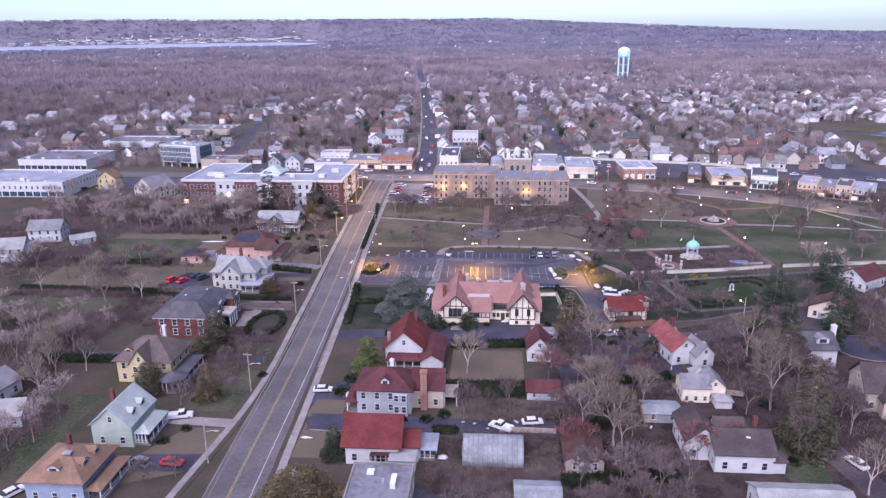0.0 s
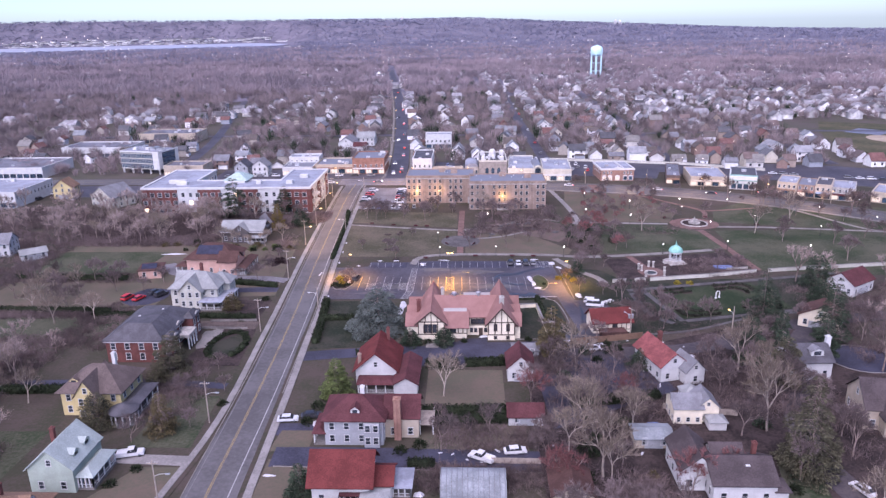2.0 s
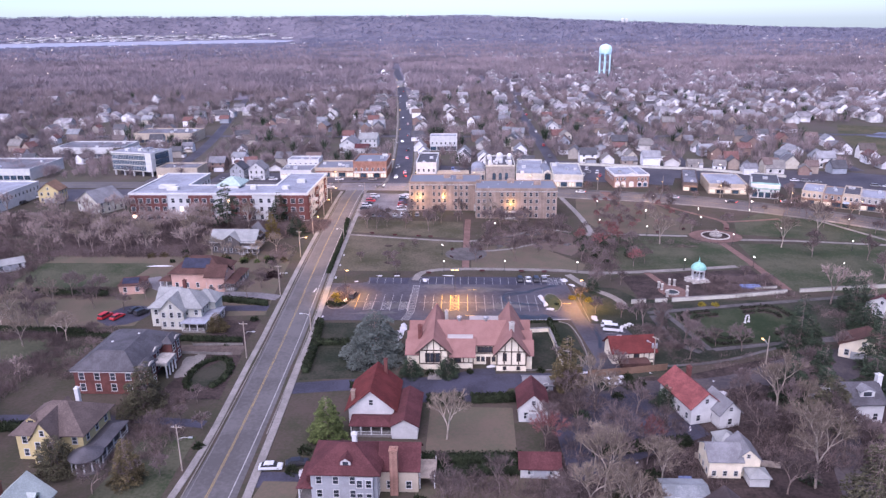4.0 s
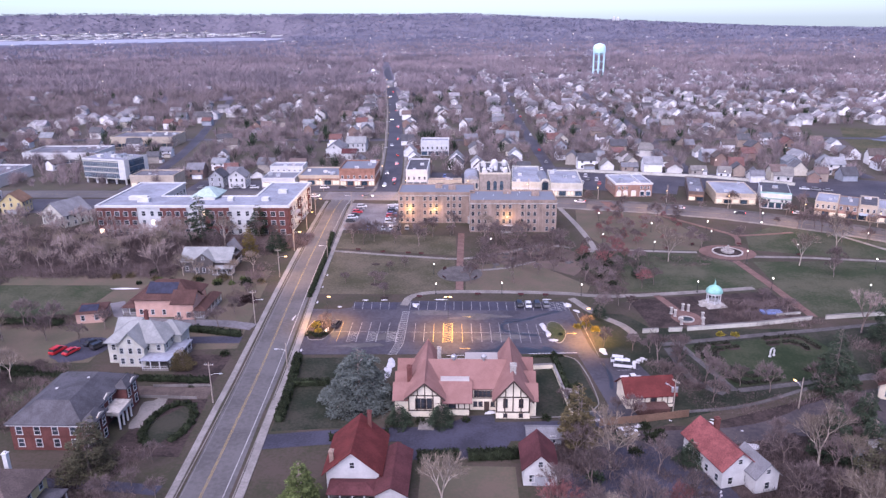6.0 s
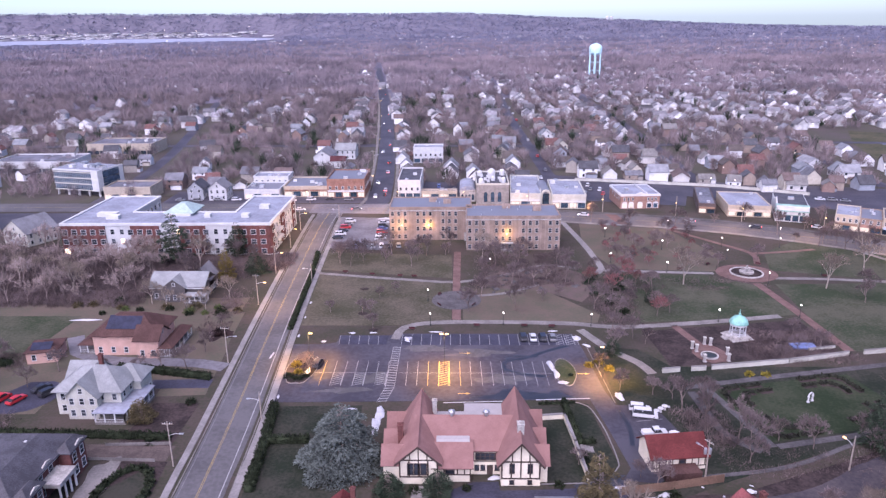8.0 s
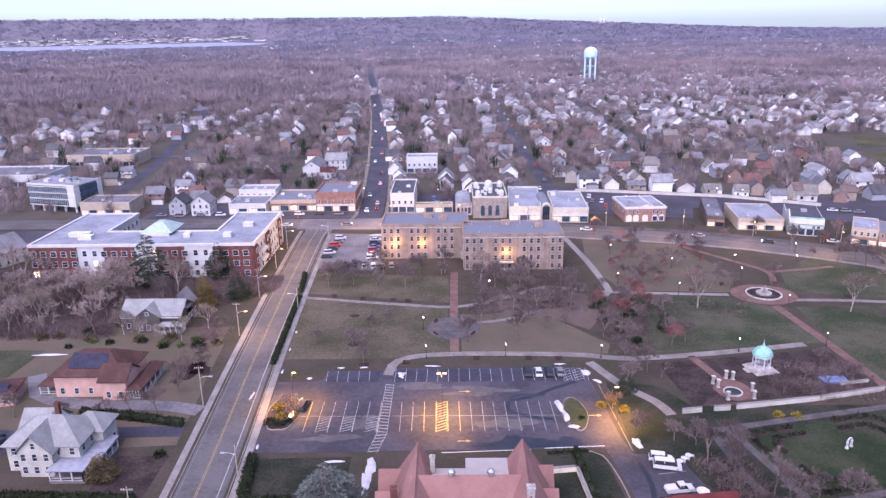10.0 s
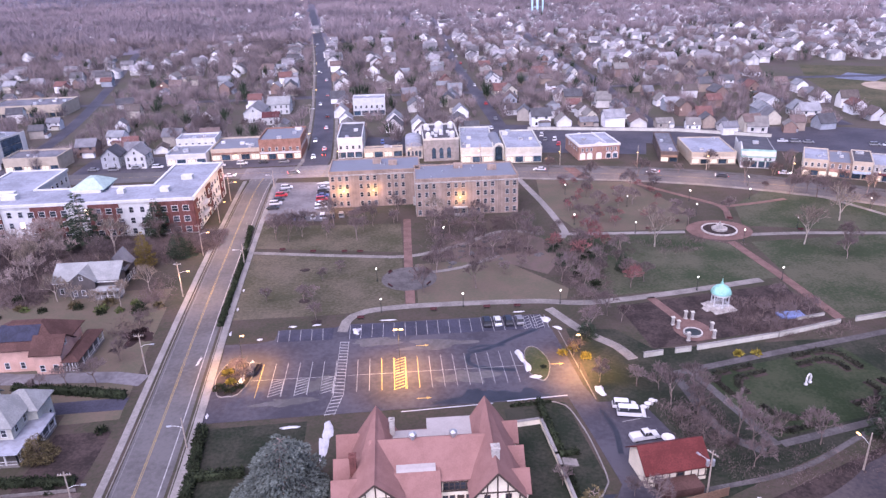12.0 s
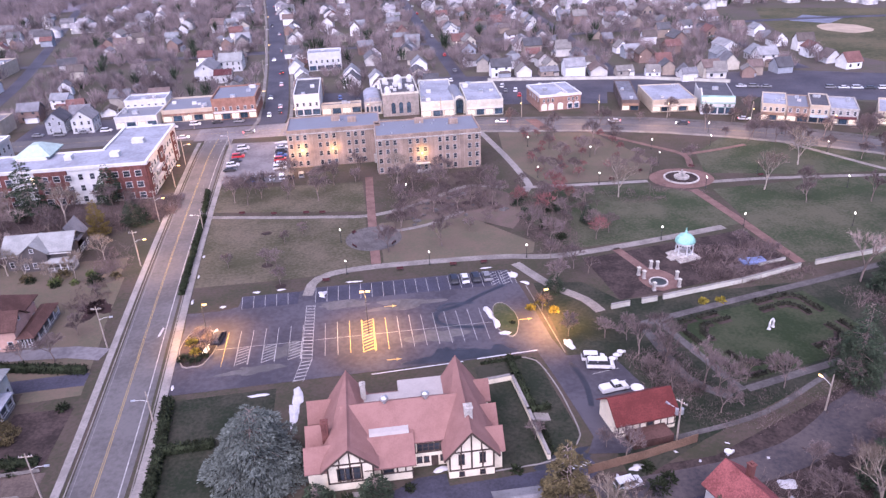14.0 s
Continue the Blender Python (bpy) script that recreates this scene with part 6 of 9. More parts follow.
def stone_cottage():
    t = house("tan stone house with brown-grey cross gables", 114, -110, -8)
    body(t, -7, 9, 0, 11, 5.0, "beige", "gable", 4.6, "x", roof_mat="dark_brown_roof", gap=3.0)
    body(t, -4, 1, -3, 6, 4.4, "beige", "gable", 4.0, "y", roof_mat="dark_brown_roof", sides="s", gap=2.4)
    body(t, 3.5, 8.5, -4, 5, 4.6, "beige", "gable", 4.2, "y", roof_mat="dark_brown_roof", sides="s", gap=2.4)
    chimney(t, 0, 4, 5, 12, 1.0, "white")


def timber_shed():
    t = house("half-timbered shed with a red pitched roof", 62.6, -58.6, 7, "shed")
    body(t, -5.6, 5.6, 0, 7, 3.4, "stucco", "gable", 2.8, "x", roof_mat="red_roof", sides="", over=0.6)
    for i in range(9):
        x = -5.4 + 1.35 * i
        part("timber", box(x - 0.1, x + 0.1, -0.07, 0.05, 0.9, 3.3), "timber", t)
    for z in (0.8, 3.1):
        part("timber", box(-5.6, 5.6, -0.09, 0.05, z, z + 0.2), "timber", t)
    window(t, 0.6, -0.05, 1.7, "s", 1.0, 1.2, "timber")
    part("lean_to", box(-4, 3.4, -3.4, -0.1, 0, 1.6), "brown_roof", t)


for make in (sage_house, tan_roof_house, cream_house, brick_mansion, white_house, pink_house, pink_garage, grey_victorian, red_gable_house, red_hip_house, red_roof_house, flat_grey_building, quonset, white_rambling_house, yellow_clapboard, red_roof_villa, grey_cottage, stone_cottage, timber_shed):
    make()
small("small white garage with a dark red gable roof", 34.3, -88, 6.4, 8.5, 3.8, 3.0, "y", "white", "dark_red_roof")
small("low white shed with a dull red roof", 34, -108.5, 7.6, 5, 2.4, 1.8, "x", "white", "dark_red_roof", name="shed")
small("small beige shed with a brown gable roof", 40.5, -137, 7.5, 8, 3.0, 2.4, "y", "beige", "brown_roof", name="shed")
small("plain shed with a grey metal roof", 30.5, -151, 8, 6.5, 3.0, 1.2, "x", "grey_paint", "hut", name="shed")
small("low shed with a pale metal roof", 60, -117, 7.6, 5.5, 2.3, 0.8, "x", "beige", "hut", name="shed")
small("pale-roofed building beside the lane", 78, -152, 16, 9, 3.4, 2.0, "x", "white", "pale_roof", name="house", sides="sew")
small("weathered grey-roofed shed by a hedge", 36.6, -74.6, 7.0, 4.5, 2.0, 1.0, "x", "grey_paint", "grey_roof", name="shed")
small("white cottage with a dark red roof", 149, -28, 12, 9, 4.0, 3.0, "x", "white", "dark_red_roof", 35, "house", "sew")
small("half-timbered cottage with a brown roof", 122, -56, 11, 8, 3.6, 3.0, "y", "stucco", "brown_roof", -30, "house", "sew")
small("white house with a grey gable roof", -166, 12, 13, 9, 5.4, 3.2, "x", "white", "grey_roof", 10, "house", "sew", [0.9, 3.6])
small("low white shed with a pale grey roof", -147.5, 9.5, 9, 6, 2.6, 1.4, "x", "white", "pale_roof", 40, "shed", "sew")
small("white house with a grey gable roof", -164, -15, 12, 9, 5.4, 3.2, "x", "white", "pale_roof", 15, "house", "sew", [0.9, 3.6])
small("tan gabled house beside a car park", -193, 112, 10, 9, 6.0, 4.0, "y", "cream", "tan_roof", 5, "house", "sew", [0.9, 3.8])
small("large house with a grey-blue gable roof", -162, 92, 15, 14, 5.5, 5.0, "y", "aged_white", "grey_roof", -25, "house", "sew", [0.9, 3.6])
small("white gabled house beside shops", -103, 166, 9, 10, 6.2, 3.6, "y", "white", "grey_roof", 0, "house", "sew", [0.9, 3.8])
small("grey gabled house beside shops", -115, 168, 8, 10, 5.6, 3.6, "y", "grey_paint", "slate", 0, "house", "sew", [0.9, 3.8])
small("pale grey cottage with a grey roof", -88, -128, 9, 8, 3.0, 2.2, "x", "grey_paint", "pale_roof", 12, "shed", "sew")
small("pale grey house among bare trees", -100, -118, 9, 8, 3.6, 2.6, "y", "white", "grey_roof", -10, "house", "sew")


# ---- trees ----
def np_mesh(name, v, f):
    me = bpy.data.meshes.new(name)
    v, f = np.asarray(v, np.float32), np.asarray(f, np.int32)
    me.vertices.add(len(v)), me.loops.add(f.size), me.polygons.add(len(f))
    me.vertices.foreach_set("co", v.ravel())
    me.loops.foreach_set("vertex_index", f.ravel())
    me.polygons.foreach_set("loop_start", np.arange(0, f.size, 3, dtype=np.int32))
    me.update(calc_edges=True)
    return me


def blades(p, d, r, rng):
    """Flat tapering leaves or sprays from points p along vectors d."""
    n = len(p)
    u = d / np.maximum(np.linalg.norm(d, axis=1, keepdims=True), 1e-6)
    s = np.cross(u, rng.normal(size=(n, 3)))
    s /= np.maximum(np.linalg.norm(s, axis=1, keepdims=True), 1e-6)
    r = np.broadcast_to(np.asarray(r, float), (n,))[:, None]
    v = np.stack([p, p + d * 0.45 + s * r, p + d, p + d * 0.45 - s * r], 1)
    b = (np.arange(n) * 4)[:, None, None]
    f = b + np.array([[0, 1, 2], [0, 2, 3]])[None]
    return v.reshape(-1, 3), f.reshape(-1, 3)


def slivers(p, d, r, rng):
    """Fine tapering twigs or sprays, one triangle each, from points p along vectors d."""
    n = len(p)
    s = np.cross(d, rng.normal(size=(n, 3)))
    s /= np.maximum(np.linalg.norm(s, axis=1, keepdims=True), 1e-6)
    r = np.broadcast_to(np.asarray(r, float), (n,))[:, None]
    v = np.stack([p + s * r, p - s * r, p + d], 1)
    return v.reshape(-1, 3), np.arange(3 * n).reshape(-1, 3)


def tubes(segs, n=4):
    v, f = [], []
    for a, b, r0, r1 in segs:
        d = (b - a) / max(np.linalg.norm(b - a), 1e-6)
        s = np.cross(d, (0.31, 0.17, 0.93) if abs(d[2]) < 0.9 else (1, 0.1, 0))
        s /= np.linalg.norm(s)
        w = np.cross(d, s)
        k = len(v)
        for c, r in ((a, r0), (b, r1)):
            for i in range(n):
                t = math.tau * i / n
                v.append(c + (s * math.cos(t) + w * math.sin(t)) * r)
        for i in range(n):
            j = (i + 1) % n
            f += [(k + i, k + j, k + n + j), (k + i, k + n + j, k + n + i)]
    return v, f


def bare_tree(seed, h, spread, twigs=7, forks=(3, 3, 3, 2), lean=0.0, thick=0.055):
    """Meshes of a leafless tree: trunk with limbs, and the twigs of its crown."""
    rng = np.random.default_rng(seed)
    segs, ends = [], []

    def grow(p, d, length, r, level):
        bend = d + rng.normal(size=3) * 0.12
        bend /= np.linalg.norm(bend)
        mid = p + d * length * 0.5
        tip = mid + bend * length * 0.5
        segs.append((p, mid, r, r * 0.86)), segs.append((mid, tip, r * 0.86, r * 0.72))
        ends.append((mid, bend, length, level)), ends.append((tip, bend, length, level))
        if level >= len(forks):
            return
        a0 = rng.uniform(0, math.tau)
        for i in range(forks[level]):
            a = a0 + math.tau * i / forks[level] + rng.uniform(-0.4, 0.4)
            s = np.cross(bend, (0.3, 0.2, 0.9))
            s /= np.linalg.norm(s)
            w = np.cross(bend, s)
            out = rng.uniform(0.55, 0.95) * spread
            q = bend + (s * math.cos(a) + w * math.sin(a)) * out + np.array((0, 0, 0.22))
            grow(tip if i else mid + (tip - mid) * rng.uniform(0.3, 1), q / np.linalg.norm(q), length * rng.uniform(0.62, 0.85), r * 0.6, level + 1)

    grow(np.zeros(3), np.array((lean, 0.03, 1.0)), 3.0, 0.2, 0)
    top = max(e[0][2] for e in ends)
    k = (h * 0.93) / top
    v, f = tubes([(a * k, b * k, max(r0, 0.03) * k, max(r1, 0.025) * k) for a, b, r0, r1 in segs], 3)
    trunk = np_mesh("trunk", v, f)
    p, d = [], []
    for q, b, length, level in ends:
        if level < 2:
            continue
        for _ in range(2 * twigs if level >= 3 else 6):
            w = b * 0.8 + rng.normal(size=3) * 0.55 + np.array((0, 0, 0.25))
            p.append(q * k), d.append(w / np.linalg.norm(w) * length * k * rng.uniform(0.5, 1.1))
    crown = np_mesh("crown", *slivers(np.array(p), np.array(d), 0.62 * thick * rng.uniform(0.6, 1.4, len(p)), rng))
    return trunk, crown


def tree_thing(name, label, meshes, mats, x=0, y=0, group=""):
    t = thing(name, label, "tree", x, y, group=group)
    for n, me, m in zip(("trunk", "crown"), meshes, mats):
        me.materials.append(M[m])
        o = new(n, me)
        o.parent = t
    return t


THICKET = [bare_tree(90 + k, h, sp, 7, (3, 3, 3), 0.05, 0.075) for k, (h, sp) in enumerate(((12, 0.8), (14, 0.65), (10, 0.95), (12.5, 0.7)))]
BARE = []
for k, (h, sp, forks) in enumerate(((13, 0.85, (3, 3, 3, 3)), (15, 0.7, (3, 3, 3, 2)), (11, 1.0, (4, 3, 3, 2)), (9, 1.05, (4, 4, 3)))):
    BARE.append(bare_tree(10 + k, h, sp, 8, forks))
SMALL = [bare_tree(30 + k, h, 1.15, 10, (4, 4, 3), 0.0, 0.03) for k, h in enumerate((5.5, 4.5))]
PALE = [bare_tree(50 + k, h, 0.75, 7, (3, 3, 3, 3), 0.1) for k, h in enumerate((19, 16))]
TREES = [tree_thing("bare_tree", "leafless grey-brown deciduous tree with a twiggy crown", m, ("bark", "twig"), group="bare trees") for m in BARE]
PALES = [tree_thing("bare_tree", "tall leafless pale-barked tree with open limbs", m, ("pale_bark", "pale_twig"), group="pale bare trees") for m in PALE]
SMALLS = [tree_thing("small_bare_tree", "small leafless spreading ornamental tree", m, ("bark", "twig"), group="small bare trees") for m in SMALL]
REDS = [tree_thing("small_bare_tree", "small leafless tree with reddish twigs", bare_tree(70, 7, 1.0, 12, (4, 4, 3), 0.0, 0.035), ("bark", "red_twig"), group="reddish bare trees")]
USED = set()


def plant(stock, x, y, size=1.0, rz=None, k=None):
    ob = stock[k if k is not None else random.randrange(len(stock))]
    m = pose(x, y, 0, 0, 0, random.uniform(0, 360) if rz is None else rz)
    if ob.name not in USED:
        USED.add(ob.name)
        ob.matrix_basis = m
        ob.scale = (size, size, size * random.uniform(0.92, 1.08))
        return ob
    c = copy_thing(ob, m)
    c.scale = (size, size, size * random.uniform(0.92, 1.08))
    return c


def spot_trees(stock, spots, lo=0.85, hi=1.15):
    for x, y in spots:
        plant(stock, x, y, random.uniform(lo, hi))


WOOD = []


def scatter(stock, x0, x1, y0, y1, n, lo=0.8, hi=1.15, avoid=(), wood=False):
    done, tries = [], 0
    while len(done) < n and tries < n * 30:
        tries += 1
        x, y = random.uniform(x0, x1), random.uniform(y0, y1)
        if any(a - 2 < x < b + 2 and c - 2 < y < d + 2 for a, b, c, d in avoid) or any((x - p) ** 2 + (y - q) ** 2 < 12 for p, q in done):
            continue
        done.append((x, y))
        if wood:
            WOOD.append((x, y, random.uniform(lo, hi), random.randrange(len(THICKET)), random.uniform(0, math.tau)))
        else:
            plant(stock, x, y, random.uniform(lo, hi))


# single trees that stand out
for x, y, s in ((86, -110, 1.12), (47.7, -127, 1.0), (141, 42, 0.85), (163, 60, 0.75)):
    plant(PALES, x, y, s)
spot_trees(PALES, [(-74, 26), (-61, 24), (-56, 33), (-80, 29), (-66, 22)], 0.42, 0.55)
spot_trees(TREES, [(87, -48), (93, -51), (106, -45)], 0.5, 0.65)
spot_trees(PALES, [(15.3, -95.4), (-112, -76), (-96, 48), (-76, 62), (27.5, 72), (95, 46), (-113, 44)], 0.62, 0.78)
scatter(PALES, -145, -60, 36, 76, 9, 0.55, 0.8, avoid=((-82, -60, 30, 50),))
scatter(PALES, -155, -95, -112, -72, 6, 0.5, 0.7)
scatter(PALES, -98, -78, -114, -94, 5, 0.5, 0.65)
scatter(PALES, -138, -94, -60, -20, 8, 0.45, 0.65, avoid=((-108, -88, -36, -20),))
spot_trees(TREES, [(80, -112), (38, -118), (43, -100), (50, -112), (52, -100), (44, -90), (58, -84), (39, -142), (46, -146), (52, -138), (56, -150), (60, -104), (82, -92), (92, -84), (96, -100), (101, -112), (84, -80), (98, -72), (104, -64), (74, -40), (70, -36), (72, -48), (118, -70), (126, -82), (130, -64), (124, -96)], 0.6, 0.95)
scatter(PALES, 40, 104, -150, -72, 9, 0.55, 0.85, avoid=((60, 82, -136, -76), (24, 46, -153, -127)))
scatter(TREES, 36, 62, -150, -74, 12, 0.55, 0.85, avoid=((24, 46, -153, -127),))
spot_trees(REDS, [(37.5, -129), (41, -131), (72, -128), (64, -131), (36, -98), (-69, -3), (58, -97)], 0.9, 1.3)
spot_trees(SMALLS, [(54.5, -61), (57, -64), (43, -57), (-22, -15), (-20, -18), (55, -15), (-52, 12), (-11, 21), (-6.5, 9.5), (-44, -82), (-38.8, -93), (-41, -143), (-46, -146), (104, -10), (110, -6), (118, -2), (114, 6), (106, -2)], 0.8, 1.2)
# park groves
scatter(TREES, 24, 60, 44, 80, 11, 0.55, 0.85, avoid=((20, 59, 82, 104),))
scatter(SMALLS, 66, 84, 20, 60, 14, 0.9, 1.4)
scatter(REDS, 62, 80, 16, 58, 6, 0.8, 1.1)
scatter(TREES, -34, 16, 64, 82, 14, 0.55, 0.8)
scatter(SMALLS, -30, 58, 78, 82, 6, 0.8, 1.2, avoid=((21, 59, 83, 100),))
scatter(SMALLS, 74, 116, 62, 110, 16, 0.9, 1.4)
scatter(TREES, 126, 220, 56, 96, 13, 0.6, 0.9)
scatter(TREES, 128, 240, -4, 44, 8, 0.6, 0.95)
scatter(TREES, 60, 72, -6, 12, 4, 0.45, 0.6)
scatter(TREES, 20, 62, 20, 44, 5, 0.5, 0.75)
scatter(SMALLS, 22, 62, 20, 60, 12, 0.8, 1.3)
scatter(SMALLS, -30, 14, 14, 46, 4, 0.7, 1.0)
scatter(SMALLS, 56, 78, -46, -22, 8, 0.8, 1.3, avoid=((56, 66, -52, -32),))
scatter(TREES, 72, 82, -58, -46, 3, 0.5, 0.7)
scatter(TREES, 104, 126, -54, -46, 2, 0.5, 0.7)
scatter(TREES, 60, 104, -76, -68, 6, 0.5, 0.7, avoid=((60, 80, -76, -66),))
scatter(TREES, 58, 104, -136, -88, 14, 0.5, 0.8, avoid=((60, 82, -136, -76), (88, 97, -150, -100)))
scatter(TREES, 10, 36, -119, -108, 4, 0.5, 0.7, avoid=((28, 38, -112, -100),))
scatter(SMALLS, -60, -40, -120, -70, 7, 0.8, 1.3, avoid=((-76, -52, -110, -90),))
scatter(SMALLS, -90, -50, -50, 2, 8, 0.8, 1.3, avoid=((-84, -54, -46, -20), (-88, -56, -12, 10), (-98, -88, -14, -2)))
spot_trees(TREES, [(92, 112), (113, 118), (131, 121), (151, 104), (169, 91), (180, 69), (193, 58), (104, 99), (78, 126), (146, 126), (172, 112), (186, 97)], 0.5, 0.8)
for x, y in ((76, 84), (80, 90), (84, 78), (88, 86), (92, 74), (96, 82), (100, 70), (104, 78), (108, 86), (84, 98), (90, 102), (98, 96), (106, 104), (76, 72), (82, 68), (88, 66), (112, 96), (78, 108), (86, 112)):
    plant(REDS, x + random.uniform(-2, 2), y + random.uniform(-2, 2), random.uniform(0.42, 0.6))
scatter(TREES, 84, 200, 214, 232, 14, 0.5, 0.75)
scatter(TREES, -130, -50, 196, 236, 16, 0.5, 0.8)
scatter(SMALLS, 150, 230, 84, 124, 8, 0.8, 1.3)
# thickets west of the road
scatter(TREES, -150, -84, 28, 76, 55, 0.6, 1.0, avoid=((-82, -60, 30, 50),), wood=True)
scatter(TREES, -84, -54, 46, 77, 12, 0.5, 0.8)
scatter(TREES, -200, -142, -30, 90, 38, 0.6, 1.0, avoid=((-180, -138, -18, 26),), wood=True)
scatter(TREES, -150, -98, -44, -14, 16, 0.55, 0.8)
scatter(TREES, -160, -90, -118, -72, 40, 0.6, 0.95, avoid=((-106, -84, -132, -116),), wood=True)
scatter(TREES, -130, -76, -150, -118, 22, 0.6, 0.9, avoid=((-108, -82, -134, -112), (-76, -50, -155, -135)), wood=True)
scatter(TREES, 100, 180, -150, -90, 22, 0.7, 1.0, avoid=((103, 132, -116, -94),), wood=True)
scatter(TREES, 128, 200, -80, -12, 24, 0.7, 1.0, avoid=((130, 150, -46, -26), (114, 130, -64, -46)), wood=True)
scatter(TREES, 12, 70, -175, -140, 10, 0.6, 0.85, avoid=((24, 37, -153, -142), (35, 46, -139, -127), (14, 30, -138, -126)))



def woodland():
    """The thickets, whose trees stand too close to count, in one mesh."""
    V, F, mi, k = [], [], [], 0
    for x, y, s, j, a in WOOD:
        for slot, me in enumerate(THICKET[j]):
            v, f = np.empty(len(me.vertices) * 3, np.float32), np.empty(len(me.polygons) * 3, np.int32)
            me.vertices.foreach_get("co", v), me.polygons.foreach_get("vertices", f)
            v, f = v.reshape(-1, 3) * s, f.reshape(-1, 3)
            V.append(np.stack([x + v[:, 0] * math.cos(a) - v[:, 1] * math.sin(a), y + v[:, 0] * math.sin(a) + v[:, 1] * math.cos(a), v[:, 2]], 1))
            F.append(f + k), mi.append(np.full(len(f), slot, np.int32))
            k += len(v)
    me = np_mesh("thicket_trees", np.concatenate(V), np.concatenate(F))
    me.materials.append(M["bark"]), me.materials.append(M["thicket_twig"])
    me.polygons.foreach_set("material_index", np.concatenate(mi))
    tagged(new("thicket_trees", me), "dense leafless brown thicket of trees", "trees", kind="stuff")


woodland()


# ---- evergreens ----
def sprays(p, d, r, rng):
    """Flat tapering needle sprays that lie nearly level, from points p along vectors d."""
    n = len(p)
    s = np.stack([-d[:, 1], d[:, 0], rng.normal(size=n) * 0.35], 1)
    s /= np.maximum(np.linalg.norm(s, axis=1, keepdims=True), 1e-6)
    r = np.broadcast_to(np.asarray(r, float), (n,))[:, None]
    v = np.stack([p, p + d * 0.5 + s * r, p + d, p + d * 0.5 - s * r], 1)
    b = (np.arange(n) * 4)[:, None, None]
    f = b + np.array([[0, 1, 2], [0, 2, 3]])[None]
    return v.reshape(-1, 3), f.reshape(-1, 3)


def conifer(seed, h, r, material, n=1500, shape="cone", droop=0.25, blade=0.9):
    """Trunk with limbs, and a crown of layered boughs with gaps between them."""
    rng = np.random.default_rng(seed)
    segs = [(np.array((0, 0, 0.0)), np.array((0, 0, h * 0.94)), h * 0.02 + 0.08, 0.05)]
    boughs = []
    z = h * (0.16 if shape == "pine" else 0.06)
    lean = rng.normal(size=2) * 0.04
    while z < h * 0.97:
        u = z / h
        if shape == "cone":
            reach = r * (1 - u) ** 0.8 + 0.35
        elif shape == "pine":
            reach = r * (0.4 + 0.6 * math.sin(math.pi * min(1.0, 0.2 + 0.85 * u))) * (1.05 - 0.5 * u)
        else:
            reach = r * (1.0 - u) ** 0.6 + 0.4
        m = max(4, int(5 + reach * 0.55))
        a0 = rng.uniform(0, math.tau)
        for k in range(m):
            if shape == "pine" and rng.random() < 0.22:
                continue
            boughs.append((z + rng.normal() * h * 0.02, a0 + math.tau * k / m + rng.normal() * 0.25, reach * rng.uniform(0.66, 1.14), u))
        z += h * (0.055 if shape == "cone" else 0.075) * rng.uniform(0.8, 1.2)
    total = sum(b[2] ** 1.6 for b in boughs)
    P, D = [], []
    for z, a, L, u in boughs:
        out, side = np.array((math.cos(a), math.sin(a), 0.0)), np.array((-math.sin(a), math.cos(a), 0.0))
        root = np.array((lean[0] * z, lean[1] * z, z))
        rise = (0.28 if u > 0.6 else 0.1) + rng.normal() * 0.06
        c = max(10, int(n * L ** 1.6 / total))
        t = rng.uniform(0.15, 1.0, c) ** 0.65
        w = rng.uniform(-1, 1, c) * 0.42 * L * np.sin(np.pi * np.clip(t, 0.12, 0.93)) ** 0.7
        bend = L * (rise * t - (rise + droop) * t ** 2.2) - 0.1 * np.abs(w)
        P.append(root + out * (L * t)[:, None] + side * w[:, None] + np.stack([np.zeros(c), np.zeros(c), bend + rng.normal(size=c) * 0.06 * L ** 0.5], 1))
        D.append(out * 0.8 + side * (np.sign(w) * rng.uniform(0.1, 0.8, c))[:, None] + rng.normal(size=(c, 3)) * np.array((0.25, 0.25, 0.3)) - np.array((0, 0, droop * 0.6)))
        segs.append((root, root + out * L * 0.75 + np.array((0, 0, L * (rise * 0.75 - (rise + droop) * 0.53))), 0.07, 0.02))
    p, d = np.concatenate(P), np.concatenate(D)
    d = d / np.linalg.norm(d, axis=1, keepdims=True) * rng.uniform(0.5, 1.2, (len(d), 1)) * blade
    return np_mesh("trunk", *tubes(segs, 3)), np_mesh("crown", *sprays(p, d, 0.2 * blade, rng))


def evergreen(label, seed, x, y, h, r, material, n=1500, shape="cone", droop=0.25, blade=0.9, group=""):
    return tree_thing("evergreen_tree", label, conifer(seed, h, r, material, n, shape, droop, blade), ("bark", material), x, y, group)


evergreen("broad blue-grey spruce with layered boughs on a lawn", 1, -5.0, -57, 13.5, 10.2, "blue_needle", 34000, "dome", 0.22, 0.6)
evergreen("tall dark pine with ragged boughs", 2, -86, 66, 22, 7.2, "needle", 10400, "pine", 0.14, 0.6)
evergreen("dark pine beside brick flats", 3, -66.5, 76, 15, 4.8, "needle", 6200, "pine", 0.14, 0.55)
evergreen("golden-green narrow arborvitae tree", 4, -62, 50, 12, 3.2, "gold_needle", 6760, "cone", -0.3, 0.46)
evergreen("round dark green evergreen tree", 5, -54, 58, 8, 4.5, "needle", 6760, "dome", 0.0, 0.46)
evergreen("bushy dark evergreen beside a brick house", 6, -55.0, -86, 12, 5.4, "dull_needle", 9800, "dome", 0.0, 0.52)
